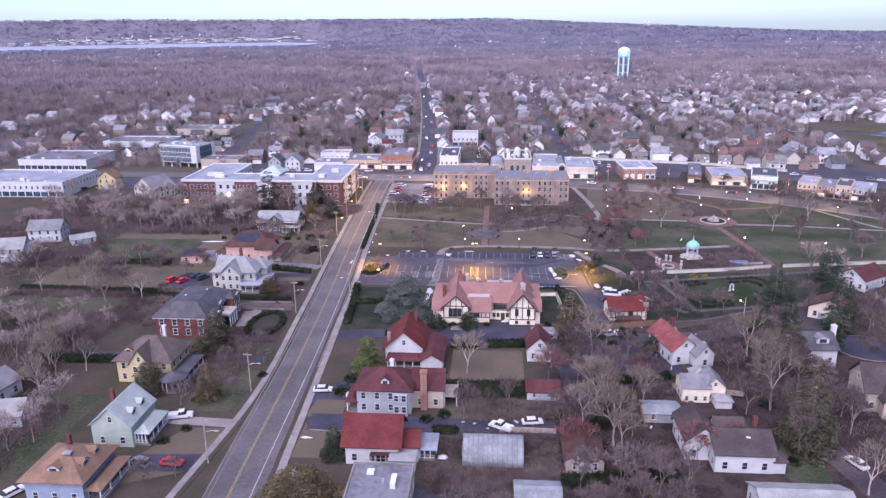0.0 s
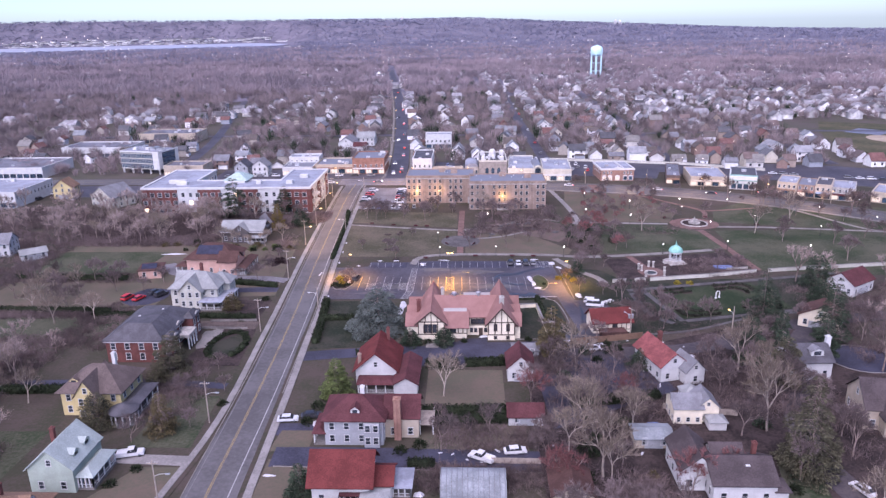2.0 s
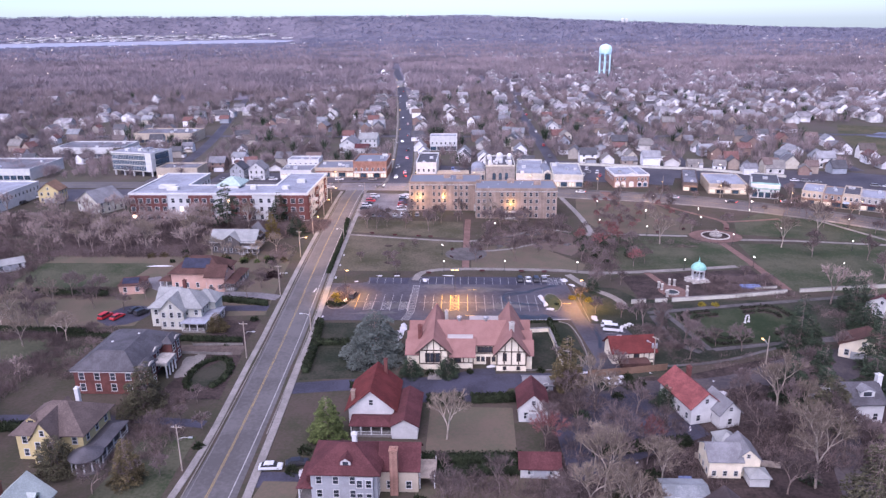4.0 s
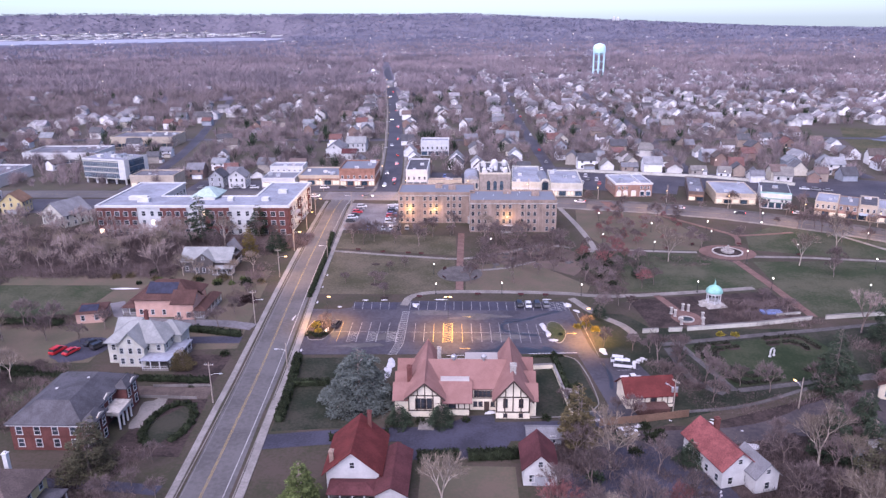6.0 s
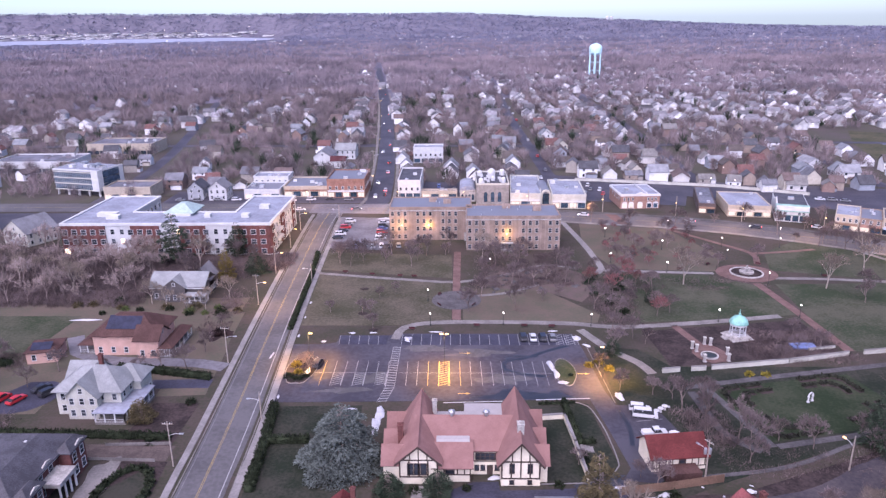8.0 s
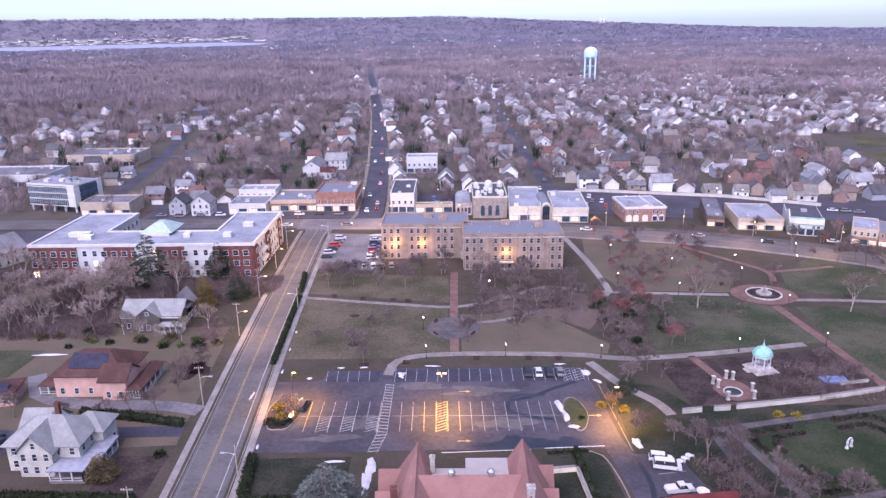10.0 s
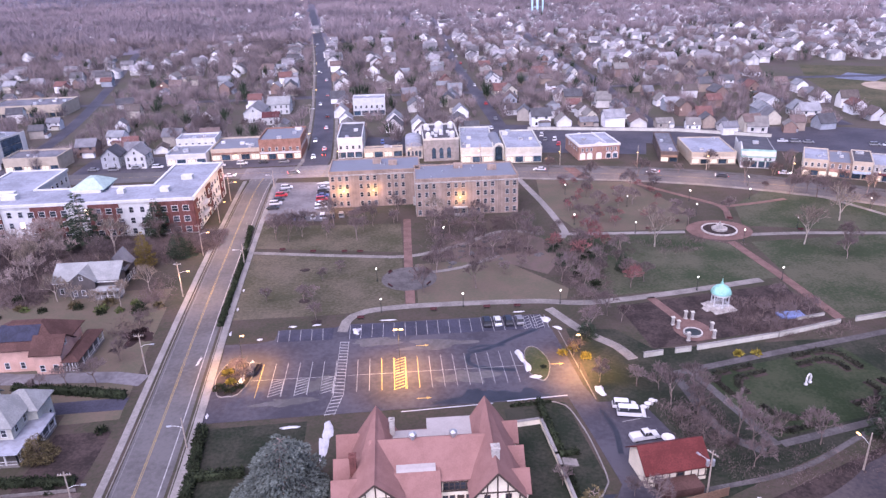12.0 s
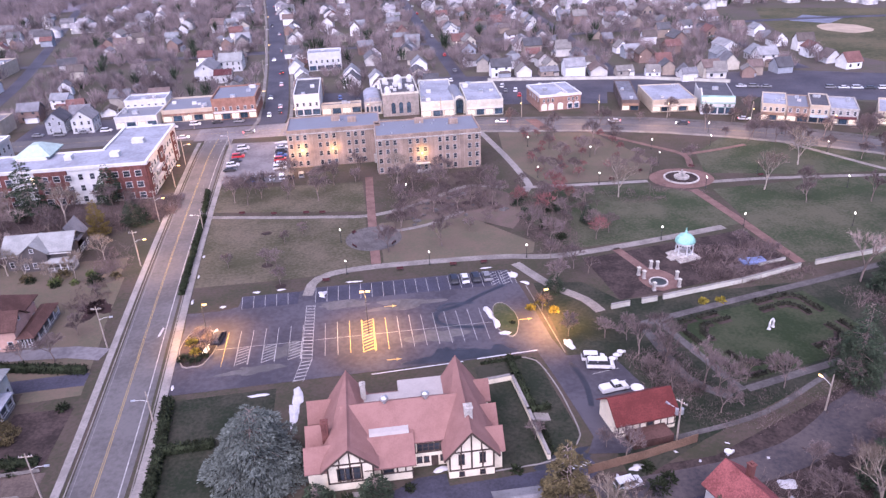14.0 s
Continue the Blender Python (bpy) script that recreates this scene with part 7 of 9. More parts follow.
evergreen("broad green fir beside the road", 7, -10.2, -96, 10.5, 4.6, "green_needle", 9880, "cone", 0.15, 0.52)
evergreen("tall yellowing pine with open boughs", 8, 44, -74, 15, 5, "olive_needle", 8320, "pine", 0.1, 0.58)
evergreen("large dark olive pine over a lane", 9, 88.7, -124, 21, 7.4, "dull_needle", 10500, "cone", 0.3, 0.62)
evergreen("dark spreading yew beside a house", 10, -62.0, -109, 8.0, 5.2, "dull_needle", 7400, "dome", 0.0, 0.46)
evergreen("slim olive green evergreen tree", 11, -46.5, -112, 10, 3.6, "olive_needle", 5200, "cone", 0.2, 0.46)
evergreen("tall dark green garden spruce", 12, 108, -50.5, 17, 5.5, "needle", 8320, "cone", 0.25, 0.52)
evergreen("tall dark green garden spruce", 13, 105, -68, 11, 4.2, "needle", 7800, "cone", 0.25, 0.52)
evergreen("tall dark green garden spruce", 14, 122, -62, 18, 5.5, "needle", 7800, "cone", 0.25, 0.52)
evergreen("dark green bushy evergreen tree", 15, 131, -38, 9, 4.5, "needle", 6760, "dome", 0.1, 0.52)
evergreen("dark evergreen at the roadside", 16, -10.6, -134, 7.5, 3, "needle", 4680, "cone", 0.1, 0.46)
evergreen("broad olive pine beside a road", 17, -14.5, -150.5, 8.5, 9, "olive_needle", 11000, "pine", 0.1, 0.58)
evergreen("dark round yew beside a hall", 18, 5.2, -66.5, 4.5, 3, "needle", 4160, "dome", 0, 0.41)
evergreen("dark round yew beside a hall", 19, 14.6, -66.4, 4.8, 3.2, "needle", 4420, "dome", 0, 0.41)
evergreen("small green fir in a park", 20, 72, 48, 5, 2.4, "needle", 2340, "cone", 0.1, 0.41)
evergreen("small green fir in a park", 21, 80, 30, 5.5, 2.4, "needle", 2340, "cone", 0.1, 0.41)
evergreen("olive bush beside a white house", 22, -53.5, -40.5, 5.5, 3, "olive_needle", 3640, "dome", 0, 0.46)
evergreen("dark evergreen by the car park", 23, 60, -7, 4.2, 2.4, "needle", 2340, "dome", 0, 0.41)
evergreen("dark cedar beside the lane", 24, 112, -46, 9, 4.5, "needle", 5720, "dome", 0, 0.46)
evergreen("dark cedar beside the lane", 25, 66, -80, 5, 3.4, "needle", 3900, "dome", 0, 0.46)

evergreen("broad olive-green pine over a lane", 26, 99, -88, 13, 6, "dull_needle", 7000, "pine", 0.1, 0.6)
evergreen("dark green bushy spruce beside a garden", 27, 128, -46, 13, 5.5, "needle", 6500, "cone", 0.2, 0.6)
evergreen("dark green bushy spruce beside a garden", 28, 137, -22, 12, 6, "needle", 6500, "dome", 0.1, 0.6)
evergreen("dark green garden pine among bare trees", 29, 114, -76, 12, 4.5, "needle", 5000, "pine", 0.1, 0.6)
evergreen("dark green fir among bare trees by a lane", 31, 95, -77, 12, 5.0, "needle", 6000, "cone", 0.2, 0.6)
evergreen("dark green fir among bare trees by a lane", 32, 101.5, -79, 10, 4.2, "needle", 5000, "dome", 0.2, 0.6)
evergreen("dark green garden pine among bare trees", 30, 132, -84, 14, 5, "needle", 5000, "pine", 0.1, 0.6)


# ---- hedges and shrubs ----
def hedge(pts, w, h, label="long clipped dark green hedge", material="hedge", name="hedge"):
    rng = np.random.default_rng(int(abs(pts[0][0] * 7 + pts[0][1] * 13)))
    vs, fs, k = [], [], 0
    for (x0, y0), (x1, y1) in zip(pts, pts[1:]):
        L = math.hypot(x1 - x0, y1 - y0)
        n = int(L * (w + 2 * h) * 16)
        s, q = rng.uniform(-w / 3, L + w / 3, n), rng.uniform(0, w + 2 * h, n)
        a = np.where(q < h, -w / 2, np.where(q < h + w, q - h - w / 2, w / 2))
        z = np.where(q < h, q, np.where(q < h + w, h, q - h - w))
        ux, uy = (x1 - x0) / L, (y1 - y0) / L
        p = np.stack([x0 + ux * s - uy * a, y0 + uy * s + ux * a, z * 0.98], 1) + rng.normal(size=(n, 3)) * 0.08
        nrm = np.stack([-uy * np.sign(a) * (np.abs(a) > w / 2 - 0.01), ux * np.sign(a) * (np.abs(a) > w / 2 - 0.01), (z > h - 0.05) * 1.0], 1)
        v, f = blades(p, (nrm * 0.5 + rng.normal(size=(n, 3)) * 0.5) * 0.42, 0.16, rng)
        vs.append(v), fs.append(f + k)
        k += len(v)
        c = np.array([(sx, sa, sz) for sx in (-w / 4, L + w / 4) for sa in (-w * 0.44, w * 0.44) for sz in (0, h * 0.93)])
        vs.append(np.stack([x0 + ux * c[:, 0] - uy * c[:, 1], y0 + uy * c[:, 0] + ux * c[:, 1], c[:, 2]], 1))
        fs.append(k + np.array([(0, 1, 3), (0, 3, 2), (4, 6, 7), (4, 7, 5), (0, 4, 5), (0, 5, 1), (2, 3, 7), (2, 7, 6), (1, 5, 7), (1, 7, 3)]))
        k += 8
    me = np_mesh(name, np.concatenate(vs), np.concatenate(fs))
    return tagged(finish(name, me, material), label, "hedge")


hedge([(-24.6, -35), (-23.4, -47)], 1.6, 1.6), hedge([(-23.3, -49.5), (-14, -49)], 1.4, 1.5), hedge([(-23, -50), (-22, -66)], 1.6, 1.6)
hedge([(11.2, -104.6), (30.4, -103.6)], 2.2, 2.2), hedge([(10.6, -80), (18, -79.4)], 2.0, 1.8), hedge([(21, -79.4), (30.4, -78.6)], 2.0, 1.8)
hedge([(-30.8, 9), (-33.6, 58)], 1.0, 1.2), hedge([(-34.2, 62), (-36, 80)], 1.0, 1.2)
hedge([(-141, -12.5), (-100, -14)], 1.5, 1.6, "dark rough hedge across a field"), hedge([(-140, -42), (-92, -43.5)], 1.5, 1.4, "dark rough hedge across a field")
hedge([(-70, -16.0), (-57, -18.4), (-44.6, -21.2)], 1.3, 1.7, "dark row of clipped conical shrubs"), hedge([(-96, -46), (-44.5, -48)], 1.4, 1.2, "low dark hedge along a drive")
hedge([(10, -107.5), (33, -106.5)], 2.5, 1.6, "rough brown and green hedge"), hedge([(9.5, -124), (14, -124)], 2, 1.4), hedge([(-9, -73), (3, -71)], 1.2, 1.2), hedge([(36, -141.5), (58, -138)], 2.2, 2.0, "overgrown dark green rough hedge")
hedge([(-46.4 + 4.8 * math.cos(k * 0.45), -67.5 + 8.6 * math.sin(k * 0.45)) for k in range(-2, 11)], 1.4, 0.7, "low dark hedge round a lawn")
hedge([(-75, -94), (-100, -95)], 1.6, 1.8), hedge([(46, -100), (66, -96)], 2.0, 1.8, "overgrown dark green rough hedge")
hedge([(43.4, -32.6), (43.7, -39), (44.5, -49.6)], 0.9, 1.3, "dark clipped hedge beside a garden wall"), hedge([(45.0, -49.4), (47.6, -49.2)], 0.6, 1.2, "dark clipped hedge beside garden steps")
for k in range(4):
    sheet("garden_step", [(44.2 + 0.7 * k, -52.6), (44.9 + 0.7 * k, -52.6), (44.9 + 0.7 * k, -50.6), (44.2 + 0.7 * k, -50.6)], 0.64 - 0.16 * k, "walk_dull", "short flight of concrete garden steps", depth=0.7 - 0.16 * k)
hedge([(44.9, -53.2), (44.9, -61)], 0.6, 0.6, "low dark planting below a garden wall"), hedge([(37.5, -33.2), (46, -32.4)], 0.5, 0.5)
PARTERRE = Matrix.Translation((100.5, -33, 0)) @ Matrix.Rotation(radians(13), 4, "Z")


def in_parterre(u, v):
    p = PARTERRE @ Vector((u, v, 0))
    return p.x, p.y


for a, b, c in ((16.5, 11.0, 5.5), (13.2, 8.0, 4.5)):
    for su in (-1, 1):
        for sv in (-1, 1):
            for run in (((c, b), (a * 0.5 + c * 0.5 - 0.8, b)), ((a * 0.5 + c * 0.5 + 0.4, b), (a - 2.6, b)), ((a - 2.0, b), (a, b - 2.2)), ((a, b - 2.8), (a, 2.6))):
                pts = [in_parterre(su * u, sv * v) for u, v in run]
                hedge(pts, 0.9, 0.4, "low clipped parterre hedge", "parterre_leaf", "parterre_hedge")
                ribbon("parterre_bed", [in_parterre(su * (u - 0.3), sv * (v - 0.6)) for u, v in run], 1.5, 0.05, "garden", "dark planted parterre bed", step=2)
ribbon("park_path", [in_parterre(u, v) for u, v in ((-19, -13.5), (-19, 13.5))], 1.8, 0.052, "path", "dark garden path")
ribbon("park_path", [in_parterre(u, v) for u, v in ((-18, -13.5), (20, -13.5))], 1.8, 0.05, "path", "dark garden path")
t = thing("garden_ornament", "pale arched garden ornament on a lawn", "ornament", 101.4, -31.5, 30)
for k in (-0.75, 0.75):
    bm = bmesh.new()
    lathe(bm, [(0.4, 0), (0.4, 0.25), (0.22, 0.35), (0.2, 1.2), (0.3, 1.5), (0.1, 1.75)], k, 0, 10)
    part("pedestal", bm, "white", t)
bm = bmesh.new()
arc = [(r * math.cos(q * math.pi / 10), 1.55 + r * math.sin(q * math.pi / 10)) for r, qs in ((0.9, range(11)), (0.66, range(10, -1, -1))) for q in qs]
extrude(bm, arc, "y", -0.12, 0.12)
part("arch", bm, "white", t)


def shrub(x, y, r, material, label, h=None):
    rng = np.random.default_rng(int(abs(x * 31 + y * 17)))
    n = int(150 * r)
    u = rng.normal(size=(n, 3))
    u /= np.linalg.norm(u, axis=1, keepdims=True)
    u[:, 2] = np.abs(u[:, 2])
    p = u * r * rng.uniform(0.35, 0.95, (n, 1)) * np.array((1, 1, (h or r) / r))
    v, f = blades(p, (u + rng.normal(size=(n, 3)) * 0.5) * 0.4, 0.16, rng)
    ob = tagged(finish("shrub", np_mesh("shrub", v, f), material), label, "shrub")
    ob.location = (x, y, 0)


for x, y, r in ((-24, -14, 1.3), (-22.6, -18, 1.1), (52.5, -14, 1.2), (55.5, -12, 1.4), (57.5, -16, 1.3), (92.1, -18.6, 1.0), (96.2, -19.0, 1.1)):
    shrub(x, y, r, "yellow_leaf", "low yellow-leaved garden shrub")
for x, y, r in ((-24.5, -20.5, 1.5), (-22, -21.5, 1.2), (-20.2, -20, 1.0), (47, -19.5, 0.6), (-45, -33, 1.2), (-48, -50, 1.2), (38, -64, 1.0), (10, -66, 1.2), (20, -65, 0.9), (-14, -101, 1.6), (-15, -108, 1.4), (7, -119, 1.5), (11, -117, 1.6), (-37, -100, 1.1), (-49, -131, 1.2), (-46, -126, 1.1), (62, -70, 1.4), (70, -76, 1.6), (75, -94, 1.8), (56, -108, 2.0), (46, -118, 2.0)):
    shrub(x, y, r, "hedge", "round dark green garden shrub")


for x, y, r in ((-51.6, 7.6, 1.5), (-49.8, 5.2, 1.4), (-50.6, 8.6, 1.2), (-51.0, 4.6, 1.0)):
    shrub(x, y, r, "red_bed", "low dark red-brown shrub in a bed", 0.8)
for i in range(22):
    x, y = random.uniform(-104, -50), random.uniform(20, 30)
    if not -84 < x < -58 or y < 26:
        shrub(x, y, random.uniform(1.0, 2.2), random.choice(("green_needle", "hedge", "olive_needle")), "rough olive-green evergreen shrub")
for i in range(16):
    shrub(random.uniform(62, 74), random.uniform(14, 56), random.uniform(0.8, 1.6), random.choice(("hedge", "needle")), "round dark park shrub")


for i in range(46):
    x, y = random.uniform(38, 126), random.uniform(-150, -66)
    if not (60 < x < 82 and y < -84) and not (86 < x < 99 and y < -104) and not (102 < x < 132 and -118 < y < -80):
        shrub(x, y, random.uniform(0.8, 2.2), random.choice(("hedge", "needle", "hedge", "olive_needle")), "rough dark evergreen garden shrub")


# brush and undergrowth, too thick to count
def brush(name, label, areas, material="brush"):
    rng = np.random.default_rng(5)
    P, D = [], []
    for x0, x1, y0, y1, n, h in areas:
        c = np.stack([rng.uniform(x0, x1, n), rng.uniform(y0, y1, n), np.zeros(n)], 1)
        for k in range(40):
            P.append(c + rng.normal(size=(n, 3)) * np.array((1.1, 1.1, 0.0)))
            D.append(np.stack([rng.normal(size=n) * 0.5, rng.normal(size=n) * 0.5, rng.uniform(0.4, 1.0, n)], 1) * h)
    v, f = slivers(np.concatenate(P), np.concatenate(D), 0.05, rng)
    tagged(finish(name, np_mesh(name, v, f), material), label, "brush", kind="stuff")


brush("brush", "leafless brown undergrowth and thickets", ((-150, -84, 50, 78, 900, 2.6), (-142, -84, 27, 50, 700, 2.2), (-200, -140, -20, 90, 900, 2.6), (-160, -92, -116, -72, 900, 2.4), (-130, -78, -150, -118, 400, 2.0), (-140, -96, -48, -42, 200, 1.6), (36, 68, -116, -76, 220, 1.3), (36, 60, -150, -124, 200, 1.4), (72, 104, -104, -74, 240, 1.5), (100, 170, -150, -92, 350, 1.8), (10, 36, -132, -124, 160, 1.5), (10, 36, -145, -138, 300, 2.0), (72, 112, -60, -52, 50, 0.6), (62, 74, 14, 54, 160, 1.2), (26, 58, 44, 80, 220, 1.2), (-54, -44, 60, 78, 120, 2), (-84, -56, 52, 78, 300, 2.2), (125, 190, -80, -20, 500, 2.2), (-58, -43, -105, -92, 60, 1.4), (-140, -80, -70, -62, 160, 1.6), (-98, -82, -66, -40, 120, 1.8), (-142, -98, -16, -8, 160, 1.4), (-58, -50, 4, 44, 60, 1.2), (-62, -48, -96, -78, 90, 1.6), (14, 36, -118, -108, 120, 1.2), (36, 46, -84, -70, 120, 1.5), (68, 78, -50, -36, 50, 1.4), (74, 122, 40, 54, 60, 0.8), (98, 124, -12, 8, 160, 1.2)))


# ---- the town beyond the street: houses along its streets ----
def town_house(label, w, d, h, rise, axis, wing=None, group="town houses"):
    t = house(label, 0, -400, name="town_house")
    t["group"] = group
    bm = bmesh.new()
    if axis == "x":
        extrude(bm, [(-d / 2, 0), (d / 2, 0), (d / 2, h), (0, h + rise), (-d / 2, h)], "x", -w / 2, w / 2)
    else:
        extrude(bm, [(-w / 2, 0), (w / 2, 0), (w / 2, h), (0, h + rise), (-w / 2, h)], "y", -d / 2, d / 2)
    part("wall", bm, "any_wall", t)
    bm = bmesh.new()
    gable(bm, -w / 2, w / 2, -d / 2, d / 2, h, rise, axis, 0.5, 0.25)
    part("roof", bm, "any_roof", t)
    if wing:
        x0, x1, y0, y1, hh = wing
        part("porch", box(x0, x1, y0, y1, 0, hh), "any_wall", t)
        bm = bmesh.new()
        hip(bm, x0, x1, y0, y1, hh, 0.9, 0.3, 0.15)
        part("porch_roof", bm, "any_roof", t)
    for z in ((1.0, 3.9) if h > 4.5 else (1.0,)):
        for x in (-w * 0.26, w * 0.26):
            part("window", box(x - 0.6, x + 0.6, -d / 2 - 0.06, -d / 2 + 0.05, z, z + 1.5), "glass", t)
    return t


STOCK = [
    town_house("two-storey clapboard house with a gable roof", 8, 10, 5.6, 3.2, "y", (-3.6, 3.6, -7.0, -5, 2.6)),
    town_house("two-storey clapboard house with a ridge along the street", 10, 8, 5.4, 3.0, "x", (-1.5, 4.5, -5.8, -4, 2.6)),
    town_house("one-and-a-half-storey house with a steep roof", 9, 9, 3.6, 3.8, "x"),
    town_house("narrow two-storey house with a steep gable", 7, 10, 5.8, 3.6, "y"),
    town_house("broad low house with a shallow roof", 12, 8, 3.4, 2.4, "x", (3, 6, -5.6, -4, 2.6)),
]


def street_x(x0, y):
    """Streets east of the far road run straight; the far road itself bears west."""
    k = 0.108 * max(0.0, min(1.0, (68 - x0) / 90))
    return x0 - k * (y - 200)


plots, far_plots = [], []
rng = np.random.default_rng(77)


def clear(x, y):
    if 150 < y < 500 and abs(x + 162 + 0.17 * max(0.0, y - 220)) < 9:
        return False
    if -76 < x < -44 and 240 < y < 296:
        return False
    if y < 186 and -60 < x < 30:
        return False
    if 270 < x < 420 and 185 < y < 390 and x - 270 < 150 - 0.35 * abs(y - 320):
        return False
    if 55 < x < 150 and y < 228 - 0.25 * max(0.0, x - 80):
        return False
    if -12 < x < 12 and 255 < y < 280:
        return False
    if x > 110 and y < 172 + max(0, 150 - x) * 0.3 and x < 260:
        return False
    return True


for x0 in (-24, 22, 68, 113, 158, 203, 250, 297, 350, 400, 450, 505, 560, 620):
    street = x0 in (-24, 68, 158, 250, 350, 450, 560)
    for side in (-1, 1):
        y = (200 if x0 < 150 else 180) + rng.uniform(0, 10)
        while y < 1050:
            off = 17 if street else 8
            if x0 == -24 and side < 0:
                off = 18
            x = street_x(x0, y) + side * (off + rng.uniform(-3.5, 4.5))
            if clear(x, y) and rng.random() < (0.9 if street else 0.55) * (1.0 if y < 620 else 0.7) and not any(abs(y - c) < 9 for c in (326, 563)):
                r = 90 * side + rng.normal() * 5 if rng.random() < 0.6 else rng.choice([0.0, 180.0]) + rng.normal() * 5
                plots.append((x, y, r))
            y += rng.uniform(13, 17.5) * (1 if y < 700 else 1.2)
for x0 in (-60, -95, -128, -150, -186, -215, -250, -300, -350, -410, -470):
    y = 205 + rng.uniform(0, 18)
    while y < 900:
        x = x0 + rng.uniform(-8, 8) - (0.08 * (y - 200) if x0 > -140 else 0)
        if rng.random() < (0.62 if x0 > -200 else 0.34) * (1.0 if y < 520 else 0.5) and clear(x, y) and abs(y - 330) > 8 and not (-270 < x < -180 and y < 330):
            plots.append((x, y, rng.choice([0.0, 90.0, 180.0, -90.0]) + rng.normal() * 8))
        y += rng.uniform(17, 30)
for x0 in (-205, -232, -262, -292, -325):
    y = 205 + rng.uniform(0, 14)
    while y < 520:
        if rng.random() < 0.6 and not (-275 < x0 < -190 and 228 < y < 330 and rng.random() < 0.8):
            plots.append((x0 + rng.uniform(-8, 8), y, rng.choice([0.0, 90.0, 180.0]) + rng.normal() * 8))
        y += rng.uniform(15, 24)
plots += [(92, 218, 0), (104, 216, 90), (117, 214, 0), (129, 209, 180), (141, 206, 80), (154, 203, 0), (167, 197, -12), (181, 190, 80), (195, 186, -15), (210, 182, 70)]
plots += [(-118, 205, 10), (-100, 196, -80), (-78, 205, 90), (-135, 195, 0), (-110, 168 + 20, 180)]
plots.sort(key=lambda p: math.hypot(p[0], p[1] + 160))
HOUSES = plots[:240]
for i, (x, y, r) in enumerate(HOUSES):
    k = int(rng.choice(len(STOCK), p=(0.14, 0.32, 0.26, 0.1, 0.18)))
    s = rng.uniform(0.7, 1.05)
    if i < len(STOCK):
        k = i
        STOCK[k].matrix_basis = pose(x, y, 0, 0, 0, r)
        ob = STOCK[k]
    else:
        ob = copy_thing(STOCK[k], pose(x, y, 0, 0, 0, r))
    ob.scale = (s, s, s * rng.uniform(0.95, 1.15))


def joined_houses(name, label, spots):
    """Houses too far off to tell their parts apart."""
    V, F, mi, k = [], [], [], 0
    for x, y, r, s in spots:
        w, d, h, t = rng.uniform(4, 6) * s, rng.uniform(4, 5) * s, rng.uniform(4, 5.8), rng.uniform(2.4, 3.8)
        c, sn = math.cos(radians(r)), math.sin(radians(r))
        z = hills(x, y) - 0.3
        pts = [(-w, -d, 0), (w, -d, 0), (w, d, 0), (-w, d, 0), (-w, -d, h), (w, -d, h), (w, d, h), (-w, d, h), (-w, 0, h + t), (w, 0, h + t)]
        pts += [(-w - 0.4, -d - 0.5, h - 0.2), (w + 0.4, -d - 0.5, h - 0.2), (w + 0.4, 0, h + t + 0.2), (-w - 0.4, 0, h + t + 0.2), (-w - 0.4, d + 0.5, h - 0.2), (w + 0.4, d + 0.5, h - 0.2)]
        V += [(x + a * c - b * sn, y + a * sn + b * c, z + e) for a, b, e in pts]
        tri = [(0, 1, 5), (0, 5, 4), (1, 2, 6), (1, 6, 5), (2, 3, 7), (2, 7, 6), (3, 0, 4), (3, 4, 7), (5, 6, 9), (4, 8, 7)]
        roof = [(10, 11, 12), (10, 12, 13), (13, 12, 15), (13, 15, 14)]
        F += [tuple(k + i for i in f) for f in tri + roof]
        mi += [0] * len(tri) + [1] * len(roof)
        k += len(pts)
    me = np_mesh(name, V, F)
    me.materials.append(M["far_wall"]), me.materials.append(M["far_roof"])
    me.polygons.foreach_set("material_index", np.array(mi, np.int32))
    tagged(new(name, me), label, "houses", kind="stuff")


M["far_wall"] = mat("far_clapboard", (0.5, 0.49, 0.49), 0.8, islands=0.45, world=True)
M["far_roof"] = mat("far_shingles", (0.135, 0.13, 0.14), 0.85, islands=0.6, world=True)
spots = [(x, y, r, 1.0) for x, y, r in plots[240:]]
while len(spots) < 1900:
    rr = 900 + 2300 * rng.random() ** 1.3
    a = radians(rng.uniform(-40, 40))
    x, y = rr * math.sin(a), -200 + rr * math.cos(a)
    if y < 700 or (math.degrees(a) < -12 and 3400 < rr < 4330):
        continue
    keep = 0.75 if math.degrees(a) > 2 and rr < 1900 else 0.3
    if rng.random() < keep:
        spots.append((x, y, rng.choice([0, 90]) + rng.normal() * 10, 1.0 + rr / 4000))
for i in range(240):
    a = radians(rng.uniform(-40, -14))
    rr = rng.uniform(4325, 4420)
    spots.append((rr * math.sin(a), -200 + rr * math.cos(a), rng.normal() * 20, rng.uniform(2, 4.5)))
joined_houses("far_houses", "far pale houses among bare trees", spots)


